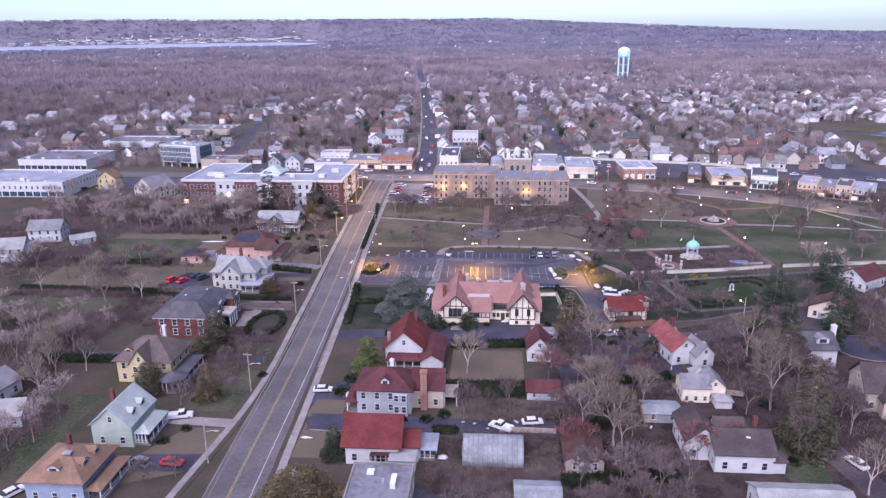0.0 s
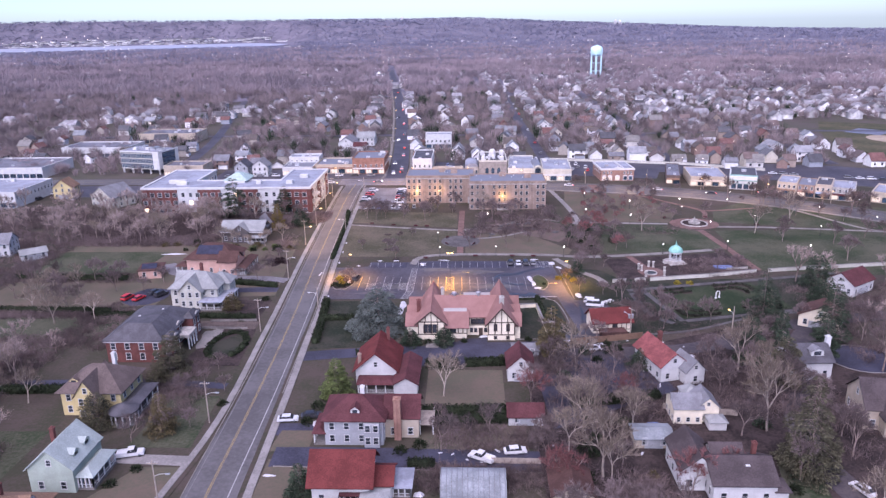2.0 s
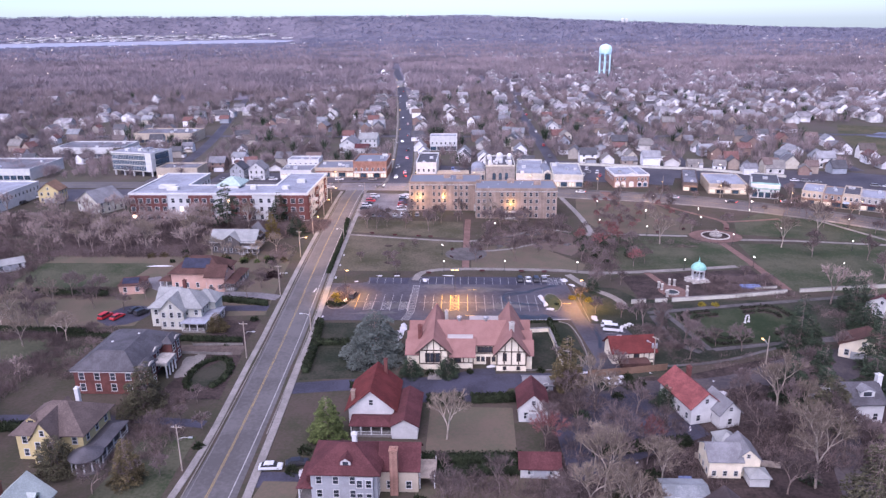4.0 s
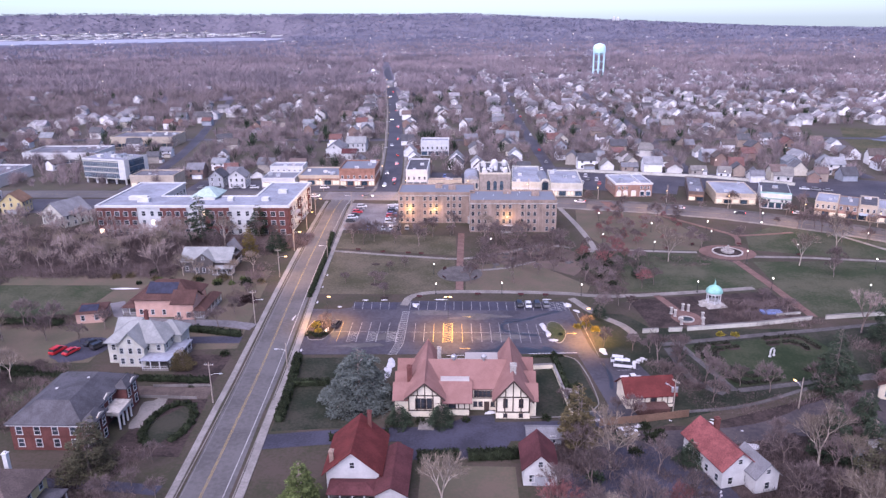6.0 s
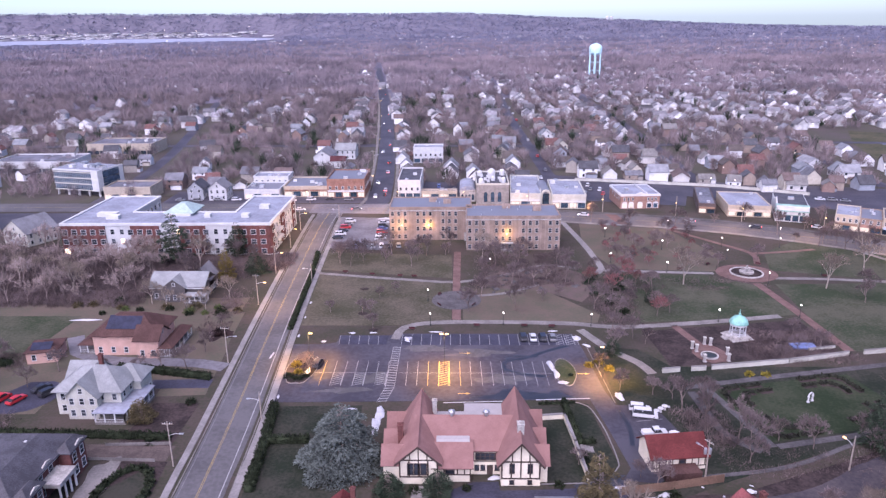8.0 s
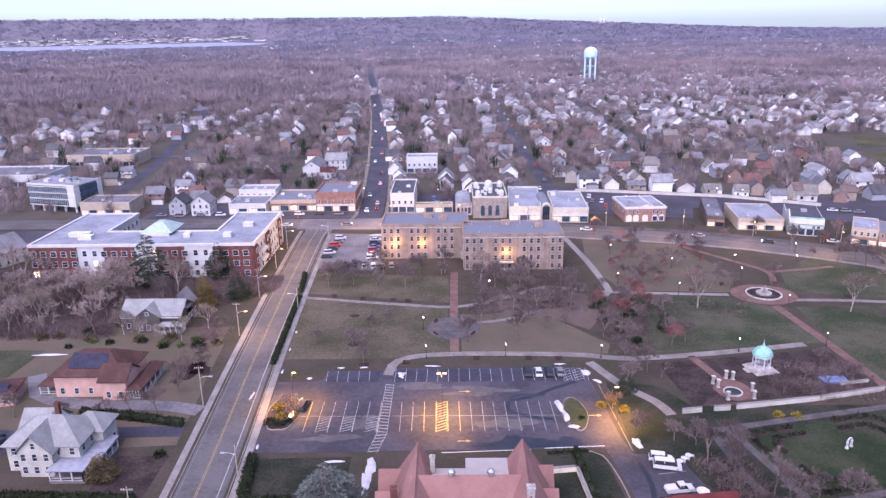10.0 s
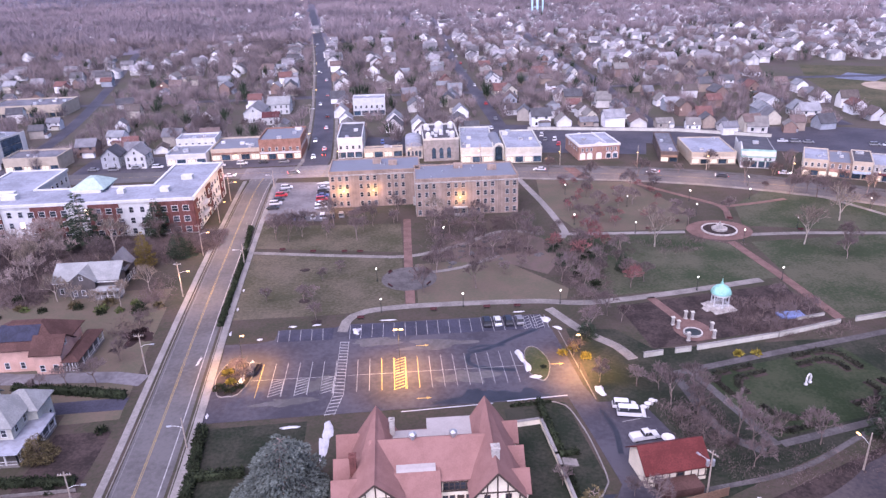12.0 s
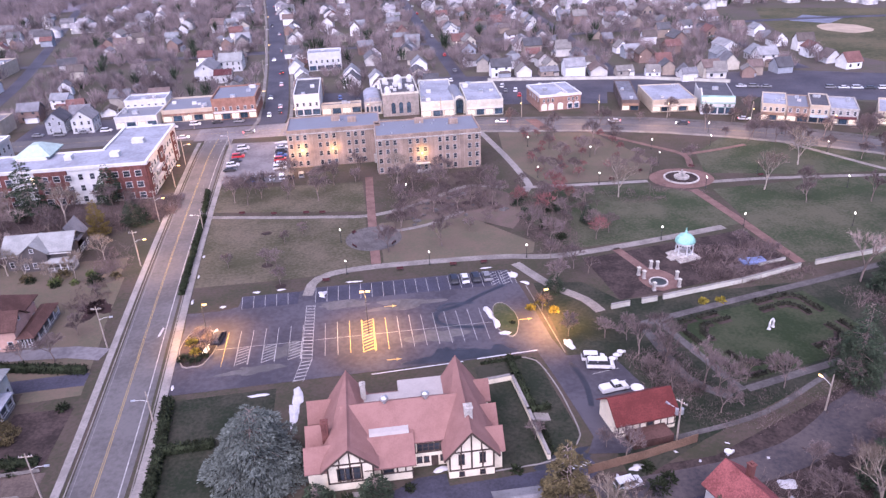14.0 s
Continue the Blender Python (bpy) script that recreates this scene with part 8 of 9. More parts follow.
# ---- bare woods and street trees beyond the cross street ----
def tufts(spots, blades_each, name, label, material="woods", width=0.055):
    """spots: x, y, z, height, width. Each is a leafless crown of upright twigs."""
    s = np.asarray(spots)
    n = len(s)
    P, D, R = [], [], []
    g = np.random.default_rng(9)
    for k in range(blades_each):
        a, u = g.uniform(0, math.tau, n), g.uniform(0, 1, n)
        base = s[:, 3] * g.uniform(0.12, 0.5, n)
        off = s[:, 4] * 0.2 * np.sqrt(u)
        P.append(np.stack([s[:, 0] + off * np.cos(a), s[:, 1] + off * np.sin(a), s[:, 2] + base], 1))
        out = s[:, 4] * 0.5 * np.sqrt(u) * g.uniform(0.6, 1.1, n)
        up = (s[:, 3] - base) * (1.02 - 0.55 * u) * g.uniform(0.75, 1.05, n)
        D.append(np.stack([out * np.cos(a), out * np.sin(a), up], 1))
        R.append(np.full(n, 0.5) * s[:, 4] * width)
    v, f = slivers(np.concatenate(P), np.concatenate(D), 1.5 * np.concatenate(R), g)
    # one island per crown keeps its colour even: order the sprays crown by crown
    tagged(finish(name, np_mesh(name, v, f), material), label, "trees", kind="stuff")


occupied = {}
for x, y, r in HOUSES + plots[240:]:
    occupied.setdefault((int(x // 20), int(y // 20)), []).append((x, y))


def near_house(x, y, d):
    i, j = int(x // 20), int(y // 20)
    return any((x - p) ** 2 + (y - q) ** 2 < d * d for a in (-1, 0, 1) for b in (-1, 0, 1) for p, q in occupied.get((i + a, j + b), ()))


def on_street(x, y):
    for pts in (FAR, [(-162, 152), (-167, 229), (-180, 308), (-197, 386), (-216, 470), (-250, 620)]):
        for (x0, y0), (x1, y1) in zip(pts, pts[1:]):
            if y0 <= y <= y1 and abs(x - (x0 + (x1 - x0) * (y - y0) / (y1 - y0))) < 10:
                return True
    return y < 900 and any(abs(x - c) < 5 for c in (68, 158, 250, 350))


town_trees, mid, far_trees = [], [], []
while len(town_trees) < 4300:
    y = 165 + 560 * rng.random() ** 0.8
    x = rng.uniform(-0.76 * (y + 250), 0.66 * (y + 200))
    if on_street(x, y) or near_house(x, y, 6.5) or not clear(x, y):
        continue
    if y < 190 and x > -140 or (-130 < x < 30 and y < 188):
        continue
    west = x < -60 - 0.1 * (y - 200)
    if rng.random() < (0.8 if west else 0.75):
        h = (rng.uniform(6.5, 11.5) if y < 430 else rng.uniform(8, 15)) if west else rng.uniform(6, 12.5)
        town_trees.append((x, y, 0, h, h * rng.uniform(0.65, 0.95)))
while len(mid) < 7000:
    y = 640 + 700 * rng.random()
    x = rng.uniform(-0.76 * (y + 250), 0.66 * (y + 200))
    if on_street(x, y) or near_house(x, y, 6):
        continue
    if rng.random() < (1.0 if x < 0 or y > 950 else 0.6):
        h = rng.uniform(10, 18)
        mid.append((x, y, hills(x, y), h, h * rng.uniform(0.75, 1.05)))
brown_trees = []
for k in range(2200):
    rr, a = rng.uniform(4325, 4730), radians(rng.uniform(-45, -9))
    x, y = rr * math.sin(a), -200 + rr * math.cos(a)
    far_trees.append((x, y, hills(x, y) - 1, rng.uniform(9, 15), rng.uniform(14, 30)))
while len(far_trees) + len(brown_trees) < 40000:
    rr = 1300 * (4720 / 1300) ** rng.random()
    a = radians(rng.uniform(-42, 42))
    x, y = rr * math.sin(a), -200 + rr * math.cos(a)
    if -48 < math.degrees(a) < -13 and 3450 < rr < 4310:
        continue
    if y < 1300 or (rr > 3000 and rng.random() < 0.62):
        continue
    h = rng.uniform(10, 17) if not (math.degrees(a) < -12 and 2900 < rr < 3480) else rng.uniform(3, 7)
    # haze in steps: farther trees more often take the bluer colour
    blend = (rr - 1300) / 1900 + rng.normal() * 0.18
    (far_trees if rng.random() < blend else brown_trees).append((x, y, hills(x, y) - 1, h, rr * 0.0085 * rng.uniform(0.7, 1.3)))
tufts(town_trees, 84, "town_trees", "leafless street and garden trees among houses", "town_twig", 0.018)
# nearer woods, with the first step of haze in their colour
tufts(mid, 44, "wood_edge_trees", "leafless brown woods beyond the town, paled with haze colour", width=0.04)
tufts(brown_trees, 9, "middle_woods", "leafless brown woods between the town and the hills, haze in their colour", "woods")
# outermost woods, coloured with the bluest haze
tufts(far_trees, 8, "far_woods", "leafless brown woods to the horizon, blue haze put into their colour", "far_woods")
evergreens = []
while len(evergreens) < 420:
    y = 200 + 1000 * rng.random()
    x = rng.uniform(-1, 1) * 0.6 * (y + 165)
    if not on_street(x, y) and not near_house(x, y, 7) and clear(x, y):
        h = rng.uniform(7, 14)
        evergreens.append((x, y, hills(x, y), h, h * 0.6))
tufts(evergreens, 40, "town_evergreens", "dark evergreens scattered among houses", "needle")


# ---- porch lamps, lit windows and far tanks of the town ----
def town_lights():
    P, R = [], []
    for x, y, r in HOUSES + plots[240:]:
        if rng.random() < 0.2:
            P.append((x + rng.uniform(-4, 4), y - rng.uniform(5.6, 6.6), rng.uniform(2.6, 4.5))), R.append(0.26)
    for x, y, r, k in spots:
        if rng.random() < 0.11:
            P.append((x, y - 9 * k, hills(x, y) + rng.uniform(7, 12) * k)), R.append(0.00036 * math.hypot(x, y))
    P, R = np.array(P), np.array(R)[:, None]
    o = np.array([(1, 0, 0), (0, 1, 0), (-1, 0, 0), (0, -1, 0), (0, 0, 1), (0, 0, -1)], float)
    v = (P[:, None] + o[None] * R[:, None]).reshape(-1, 3)
    f = np.array([(0, 1, 4), (1, 2, 4), (2, 3, 4), (3, 0, 4), (1, 0, 5), (2, 1, 5), (3, 2, 5), (0, 3, 5)])
    f = ((np.arange(len(P)) * 6)[:, None, None] + f[None]).reshape(-1, 3)
    tagged(finish("town_lights", np_mesh("town_lights", v, f), "house_light"), "small warm lamps and lit windows of far houses", "lights", kind="stuff")


town_lights()
for a, r, h, w in ((11.05, 4520, 20, 9), (11.35, 4530, 18, 9), (-5.1, 4550, 14, 8)):
    x, y = 21.8 + r * math.sin(radians(a)), -260 + r * math.cos(radians(a))
    t = thing("storage_tank", "far white storage tank on a wooded ridge", "tank", x, y, z=hills(x, y))
    bm = bmesh.new()
    lathe(bm, [(w, 0), (w, h), (w * 0.7, h + 4), (w * 0.2, h + 5.5)], 0, 0, 16)
    part("shell", bm, "white", t)


# ---- park furniture ----
def bandstand():
    t = thing("bandstand", "white bandstand with a green copper dome on stone steps", "bandstand", 97.6, 4.2, 12)
    t.scale = (0.7, 0.7, 0.86)
    bm = box(-4.6, 4.6, -4.6, 4.6, 0, 0.35)
    bx(bm, -4.0, 4.0, -4.0, 4.0, 0.35, 0.7), bx(bm, -3.6, 3.6, -3.6, 3.6, 0.7, 1.05)
    part("base", bm, "stone", t)
    bm = bmesh.new()
    for i in range(4):
        bx(bm, -6.4 + 0.45 * i, -3.6, -1.5, 1.5, 0.26 * i, 0.26 * (i + 1))
    part("steps", bm, "stone", t)
    for i in range(6):
        a = math.tau * i / 6 + 0.2
        bm = bmesh.new()
        lathe(bm, [(0.42, 1.05), (0.42, 1.4), (0.25, 1.5), (0.22, 4.1), (0.38, 4.2), (0.38, 4.4)], 3.0 * math.cos(a), 3.0 * math.sin(a), 10)
        part("column", bm, "white", t)
        if i != 2:
            bm = bmesh.new()
            b = a + math.tau / 6
            d = Vector((math.cos(b) - math.cos(a), math.sin(b) - math.sin(a), 0)) * 3.0
            m = Matrix.Translation((3.0 * math.cos(a), 3.0 * math.sin(a), 0)) @ Matrix.Rotation(math.atan2(d.y, d.x), 4, "Z")
            bx(bm, 0.3, d.length - 0.3, -0.09, 0.09, 1.8, 1.95, m)
            for k in range(5):
                bx(bm, 0.55 + 0.45 * k, 0.7 + 0.45 * k, -0.06, 0.06, 1.05, 1.8, m)
            part("balustrade", bm, "white", t)
    bm = bmesh.new()
    lathe(bm, [(3.3, 4.4), (3.3, 4.9), (3.6, 5.0), (3.6, 5.1)], 0, 0, 12)
    part("entablature", bm, "white", t)
    bm = bmesh.new()
    lathe(bm, [(3.7, 5.1), (3.55, 5.6), (3.1, 6.3), (2.3, 7.0), (1.2, 7.5), (0.5, 7.8), (0.42, 8.4), (0.2, 8.7), (0.05, 9.8)], 0, 0, 18)
    part("dome", bm, "copper", t, "green copper dome with a finial")


bandstand()


def fountain():
    t = thing("fountain", "round stone fountain in a planted ring", "fountain", 120.5, 57)
    bm = bmesh.new()
    n = 40
    for r0, r1, z in ((5.2, 5.7, 0.5),):
        rings = [[bm.verts.new((r * math.cos(math.tau * i / n), r * math.sin(math.tau * i / n), zz)) for i in range(n)] for r, zz in ((r0, 0.07), (r0, z), (r1, z), (r1, 0.07))]
        for p, q in zip(rings, rings[1:]):
            for i in range(n):
                bm.faces.new((p[i], p[(i + 1) % n], q[(i + 1) % n], q[i]))
    part("rim", bm, "stone", t)
    bm = bmesh.new()
    cyl(bm, 0, 0, 0.06, 0.25, 5.2, n=40)
    part("bed", bm, "garden", t)
    bm = bmesh.new()
    lathe(bm, [(2.4, 0.2), (2.5, 0.9), (2.1, 0.9), (2.0, 0.5), (0.5, 0.5), (0.4, 1.8), (1.2, 2.1), (0.3, 2.1), (0.2, 3.0)], 0, 0, 20)
    part("bowl", bm, "stone", t)


fountain()


def round_pool():
    t = thing("round_pool", "small round pool with a pale stone rim", "pool", 85.8, -8)
    bm = bmesh.new()
    lathe(bm, [(2.3, 0.07), (2.3, 0.5), (1.95, 0.5), (1.95, 0.3)], 0, 0, 24)
    part("rim", bm, "stone", t)
    bm = bmesh.new()
    cyl(bm, 0, 0, 0.31, 0.36, 1.93, n=24)
    part("water", bm, "iron", t, "still dark water")


round_pool()
for i, (x, y) in enumerate(((82.6, -3.3), (83.2, -5.2), (86.8, -0.6), (88.3, -1.2), (90.8, -7.1), (89.8, -10.8), (83.4, -11.2))):
    t = thing("stone_pier", "pale stone garden pier with a stepped cap", "pier", x, y, group="stone piers")
    part("plinth", box(-0.42, 0.42, -0.42, 0.42, 0, 0.3), "stone", t), part("shaft", box(-0.3, 0.3, -0.3, 0.3, 0.3, 2.0), "stone", t), part("cap", box(-0.42, 0.42, -0.42, 0.42, 2.0, 2.2), "aged_white", t)


def park_lamp():
    t = thing("park_lamp", "black iron park lamp with a lit globe", "street lamp", 0, -390, group="park lamps")
    bm = bmesh.new()
    lathe(bm, [(0.2, 0), (0.2, 0.5), (0.09, 0.7), (0.07, 3.6), (0.16, 3.7)], 0, 0, 8)
    part("post", bm, "iron", t)
    bm = bmesh.new()
    lathe(bm, [(0.07, 3.7), (0.13, 3.8), (0.16, 3.93), (0.12, 4.05), (0.04, 4.12)], 0, 0, 10)
    part("globe", bm, "globe", t, "lit white globe")
    return t


LAMPS = [(79.2, 101), (74.9, 68.3), (92.7, 57.9), (8.8, 31.3), (31.9, 12.5), (10.3, 11.8), (57.6, 11.4), (95.9, 14.6), (121.4, 18), (123.9, 46.7), (145.8, 55.1), (144.3, 85.8), (150.7, 100.6), (122.2, 87.1), (119, 72.4), (30, 62), (166, 38), (180, 70), (196, 52), (210, 20), (150, 12), (176, 92), (108, 112), (205, 84), (170, -4), (230, 62), (98, 84)]
lamp = park_lamp()
for i, (x, y) in enumerate(LAMPS):
    if i:
        copy_thing(lamp, pose(x, y, 0))
    else:
        lamp.matrix_basis = pose(x, y, 0)


def bench():
    t = thing("park_bench", "slatted red-brown park bench", "bench", 0, -390, group="park benches")
    for i in range(3):
        part("slat", box(-0.9, 0.9, -0.25 + 0.17 * i, -0.1 + 0.17 * i, 0.43, 0.48), "dark_red_roof", t)
    part("backrest", box(-0.9, 0.9, 0.26, 0.31, 0.5, 0.9), "dark_red_roof", t)
    for x in (-0.75, 0.75):
        part("leg", box(x - 0.05, x + 0.05, -0.25, 0.3, 0, 0.43), "iron", t)
    return t


seat = bench()
for i, (x, y, r) in enumerate(((12.6, 36.5, 60), (23.4, 36.5, -60), (12.6, 27.5, 120), (23.4, 27.5, -120), (24, 11.2, 0), (38, 11, 0), (46, 10.6, 0), (5, 8.8, 0), (-12, 55.4, 0), (-2, 54, 0), (3, 53.2, 0), (-22, 58, 0), (98, 60.5, 0), (110, 66, 40), (128, 66, -40), (146, 53, 0))):
    if i:
        copy_thing(seat, pose(x, y, 0.02, 0, 0, r))
    else:
        seat.matrix_basis = pose(x, y, 0.02, 0, 0, r)
for x, y in ((-11, 21), (-6.4, 8.6), (-13, 42), (48, 52), (52, 58), (44, 60), (56, 50), (40, 54)):
    sheet("tree_bed", blob(x, y, 1.5, 1.3, 18, 0.15, x), 0.06, "garden", "dark mulch ring")


# ---- street lamps and poles ----
def road_x(y):
    for (x0, y0), (x1, y1) in zip(MAIN, MAIN[1:]):
        if y0 <= y <= y1:
            return x0 + (x1 - x0) * (y - y0) / (y1 - y0)
    return MAIN[-1][0]


def utility_pole(x, y, rz, h=10.0, lit=False, arms=True):
    t = thing("utility_pole", "weathered wooden utility pole with a street lamp arm" + (", lit" if lit else ""), "utility pole", x, y, rz)
    bm = bmesh.new()
    cyl(bm, 0, 0, 0, h, 0.17, 0.11, 8)
    part("pole", bm, "pole_wood", t)
    if arms:
        part("cross_arm", box(-1.1, 1.1, -0.06, 0.06, h - 0.7, h - 0.55), "pole_wood", t)
        for k in (-0.95, -0.5, 0.5, 0.95):
            bm = bmesh.new()
            cyl(bm, k, 0, h - 0.55, h - 0.3, 0.05, n=6)
            part("insulator", bm, "white", t)
    bm = bmesh.new()
    v, f = tubes([(np.array((0, 0, h * 0.68)), np.array((1.1, 0, h * 0.68 + 0.5)), 0.05, 0.05), (np.array((1.1, 0, h * 0.68 + 0.5)), np.array((2.4, 0, h * 0.68 + 0.55)), 0.05, 0.05)], 5)
    bm.free()
    a = finish("lamp_arm", np_mesh("lamp_arm", v, f), "white", t)
    part("lamp_head", box(2.2, 3.0, -0.16, 0.16, h * 0.68 + 0.42, h * 0.68 + 0.62), "sodium" if lit else "metal", a)
    return t


for y, lit in ((112, True), (88, True), (58, True), (28, True), (-12, False), (-58, False), (-108, False), (-138, False)):
    utility_pole(road_x(y) - 7.6, y, 0, 10.5, lit)
for y in (-40, 48, 128):
    utility_pole(road_x(y) + 6.8, y, 180, 7.0, False, False)
utility_pole(67, -61.5, 120, 9.0, False)
utility_pole(96.5, -58.5, 100, 8, True, False)
for x, y in ((22, 157), (52, 148.5), (86, 141), (118, 134.5), (-10, 158), (-55, 160), (144, 124), (172, 108), (-60, 142), (196, 92)):
    utility_pole(x, y, 250, 9, True, False)
for i in range(12):
    y = 190 + 62 * i
    x = [a[0] + (b[0] - a[0]) * (y - a[1]) / (b[1] - a[1]) for a, b in zip(FAR, FAR[1:]) if a[1] <= y <= b[1]]
    if x:
        utility_pole(x[0] - 7, y, 0, 10, i % 2 == 0)

t = thing("transformer", "grey pole transformers on a frame", "transformer", 67, -61.5)
for a in (-0.45, 0.45):
    bm = bmesh.new()
    cyl(bm, a, 0.35, 5.6, 6.8, 0.3, n=10)
    part("tank", bm, "metal", t)


def lot_lamp(x, y, h, heads, rz=0):
    t = thing("car_park_lamp", "tall car park lamp with an orange lit head", "street lamp", x, y, rz, group="car park lamps")
    bm = bmesh.new()
    cyl(bm, 0, 0, 0, h, 0.08, 0.05, 8)
    part("post", bm, "iron", t)
    for k in heads:
        part("lamp_head", box(k * 0.2, k * 1.1, -0.18, 0.18, h - 0.12, h + 0.1), "sodium", t)
    L = new("sodium_light", bpy.data.lights.new("sodium_light", "SPOT"))
    L.data.energy, L.data.color, L.data.spot_size, L.data.spot_blend, L.data.shadow_soft_size = SODIUM, (1.0, 0.52, 0.12), radians(140), 1.0, 0.3
    L.matrix_world = pose(x, y, h - 0.3)
    return t


SODIUM = 15500.0
lot_lamp(15, -17.7, 11, (-1, 1)), lot_lamp(-20.6, -13, 9, (1,)), lot_lamp(54.8, -21, 9, (1,), 180)
for x, y, z, e in ((-4.5, 96.6, 6.6, 260), (6.5, 96.6, 6.6, 260), (37.5, 82.4, 7.0, 260), (22, 95, 3.2, 300), (-9, 92, 4.5, 350)):
    L = new("wall_light", bpy.data.lights.new("wall_light", "POINT"))
    L.data.energy, L.data.color, L.data.shadow_soft_size = e * 1.7, (1.0, 0.55, 0.12), 0.2
    L.location = (x, y, z)
for x, y in ((-43, 112), (-42.6, 88), (-41, 58), (-39.5, 28), (-20, 142), (20, 143), (50, 136), (80, 128), (108, 121), (136, 111), (-8, 147), (-56, 150), (162, 98), (186, 80)):
    L = new("street_light", bpy.data.lights.new("street_light", "POINT"))
    L.data.energy, L.data.color, L.data.shadow_soft_size = 2300, (1.0, 0.6, 0.27), 0.2
    L.location = (x - 2, y, 7.5)


# ---- cars ----
CARS = {}
for n, c in (("white", (0.45, 0.45, 0.46)), ("silver", (0.4, 0.41, 0.43)), ("black", (0.02, 0.02, 0.025)), ("red", (0.35, 0.02, 0.025)), ("blue", (0.06, 0.1, 0.25)), ("grey", (0.13, 0.13, 0.14))):
    M["car_" + n] = mat("car_paint_" + n, c, 0.3, s1=1, s2=5, amt=0.06)


def car(kind, colour):
    L, W, belt, top = {"sedan": (4.7, 1.8, 0.95, 1.45), "suv": (4.8, 1.9, 1.05, 1.75), "van": (5.6, 2.0, 1.15, 2.1), "pickup": (5.6, 1.95, 1.05, 1.8)}[kind]
    t = thing("car", {"sedan": "%s saloon car standing on asphalt", "suv": "%s estate car standing on asphalt", "van": "%s passenger van standing on asphalt", "pickup": "%s pickup truck standing on asphalt"}[kind] % colour, "car", 0, -380, group="parked cars")
    a, b = {"sedan": ((-1.9, -1.2), (0.6, 1.3)), "suv": ((-2.3, -2.0), (0.7, 1.35)), "van": ((-2.7, -2.55), (1.2, 1.9)), "pickup": ((-0.5, -0.3), (0.9, 1.4))}[kind]
    bm = bmesh.new()
    w = W / 2
    extrude(bm, [(-L / 2, 0.35), (L / 2, 0.35), (L / 2, 0.7), (L / 2 - 0.25, belt - 0.12), (b[1], belt), (a[0], belt), (-L / 2 + 0.1, belt - 0.05), (-L / 2, 0.75)], "x", -w, w)
    for v in bm.verts:
        v.co = Vector((v.co.y, v.co.x, v.co.z))
        if v.co.z > belt - 0.15:
            v.co.y *= 0.93
    if kind == "pickup":
        bx(bm, -L / 2 + 0.1, a[0], -w + 0.06, -w + 0.16, belt - 0.1, belt + 0.2), bx(bm, -L / 2 + 0.1, a[0], w - 0.16, w - 0.06, belt - 0.1, belt + 0.2)
    shell = part("body", bm, "car_" + colour, t)
    bm = bmesh.new()
    extrude(bm, [(a[0], belt), (b[1], belt), (b[0], top - 0.06), (a[1], top - 0.06)], "x", -w * 0.9, w * 0.9)
    for v in bm.verts:
        v.co = Vector((v.co.y, v.co.x * (0.85 if v.co.z > belt + 0.1 else 1.0), v.co.z))
    part("window_glass", bm, "car_glass", t)
    bm = box(a[1] - 0.05, b[0] + 0.05, -w * 0.78, w * 0.78, top - 0.07, top)
    for x in (a[1] + 0.02, (a[1] + b[0]) / 2):
        bx(bm, x - 0.06, x + 0.06, -w * 0.84, w * 0.84, belt, top - 0.05)
    part("roof", bm, "car_" + colour, t)
    for x in (-L / 2 + 0.85, L / 2 - 0.85):
        for y in (-w + 0.02, w - 0.2):
            bm = bmesh.new()
            vs = cyl(bm, 0, 0, 0, 0.2, 0.33, n=12)
            bmesh.ops.transform(bm, matrix=pose(x, y + 0.19, 0.33, 90, 0, 0), verts=vs)
            part("wheel", bm, "rubber", t)
    return t


def park(kind, colour, x, y, rz, lights=False):
    key = kind, colour, lights
    if key not in CARS:
        CARS[key] = car(kind, colour)
        if lights:
            for s in (-0.65, 0.65):
                part("headlight", box(2.28, 2.42, s - 0.14, s + 0.14, 0.6, 0.78), "headlight", CARS[key])
                part("tail_light", box(-2.42, -2.28, s - 0.14, s + 0.14, 0.62, 0.8), "taillight", CARS[key])
        CARS[key].matrix_basis = pose(x, y, 0.055, 0, 0, rz)
        return CARS[key]
    return copy_thing(CARS[key], pose(x, y, 0.055, 0, 0, rz))


for k, (c, x) in enumerate((("black", 36.9), ("silver", 39.7), ("black", 42.4), ("grey", 45.2))):
    park("sedan" if k % 2 else "suv", c, x, 2.6, 90)
park("suv", "black", -18.2, -13.6, 80)
park("van", "white", 61, -38.5, -12), park("suv", "white", 60.4, -35.8, -12), park("pickup", "white", 61.2, -46, 8)
park("suv", "silver", 55, -70.2, 10), park("sedan", "white", 31, -119, 8), park("pickup", "white", 24, -121.5, 150), park("sedan", "silver", -19.6, -107, 5), park("sedan", "black", -14.6, -105.5, 12)
park("sedan", "red", -43.5, -139, -4), park("suv", "grey", -50, -139.5, 160), park("sedan", "white", 95.5, -131, 112), park("suv", "black", -81.5, -29, 60), park("sedan", "black", -84.5, -27, 62), park("sedan", "red", -87.5, -32.5, 70), park("suv", "red", -91.5, -32, 75), park("sedan", "white", -70, -150.5, 60), park("pickup", "white", -49.5, -121, 15)
for i in range(6):
    park(("sedan", "suv")[i % 2], ("black", "silver", "black", "red", "grey", "silver")[i], -31.5 + 0.35 * i, 100 + 5.0 * i, 5)
for i in range(6):
    park(("suv", "sedan")[i % 2], ("silver", "white", "red", "blue", "black", "silver")[i], -13.5 - 0.2 * i, 98 + 4.8 * i, 5)
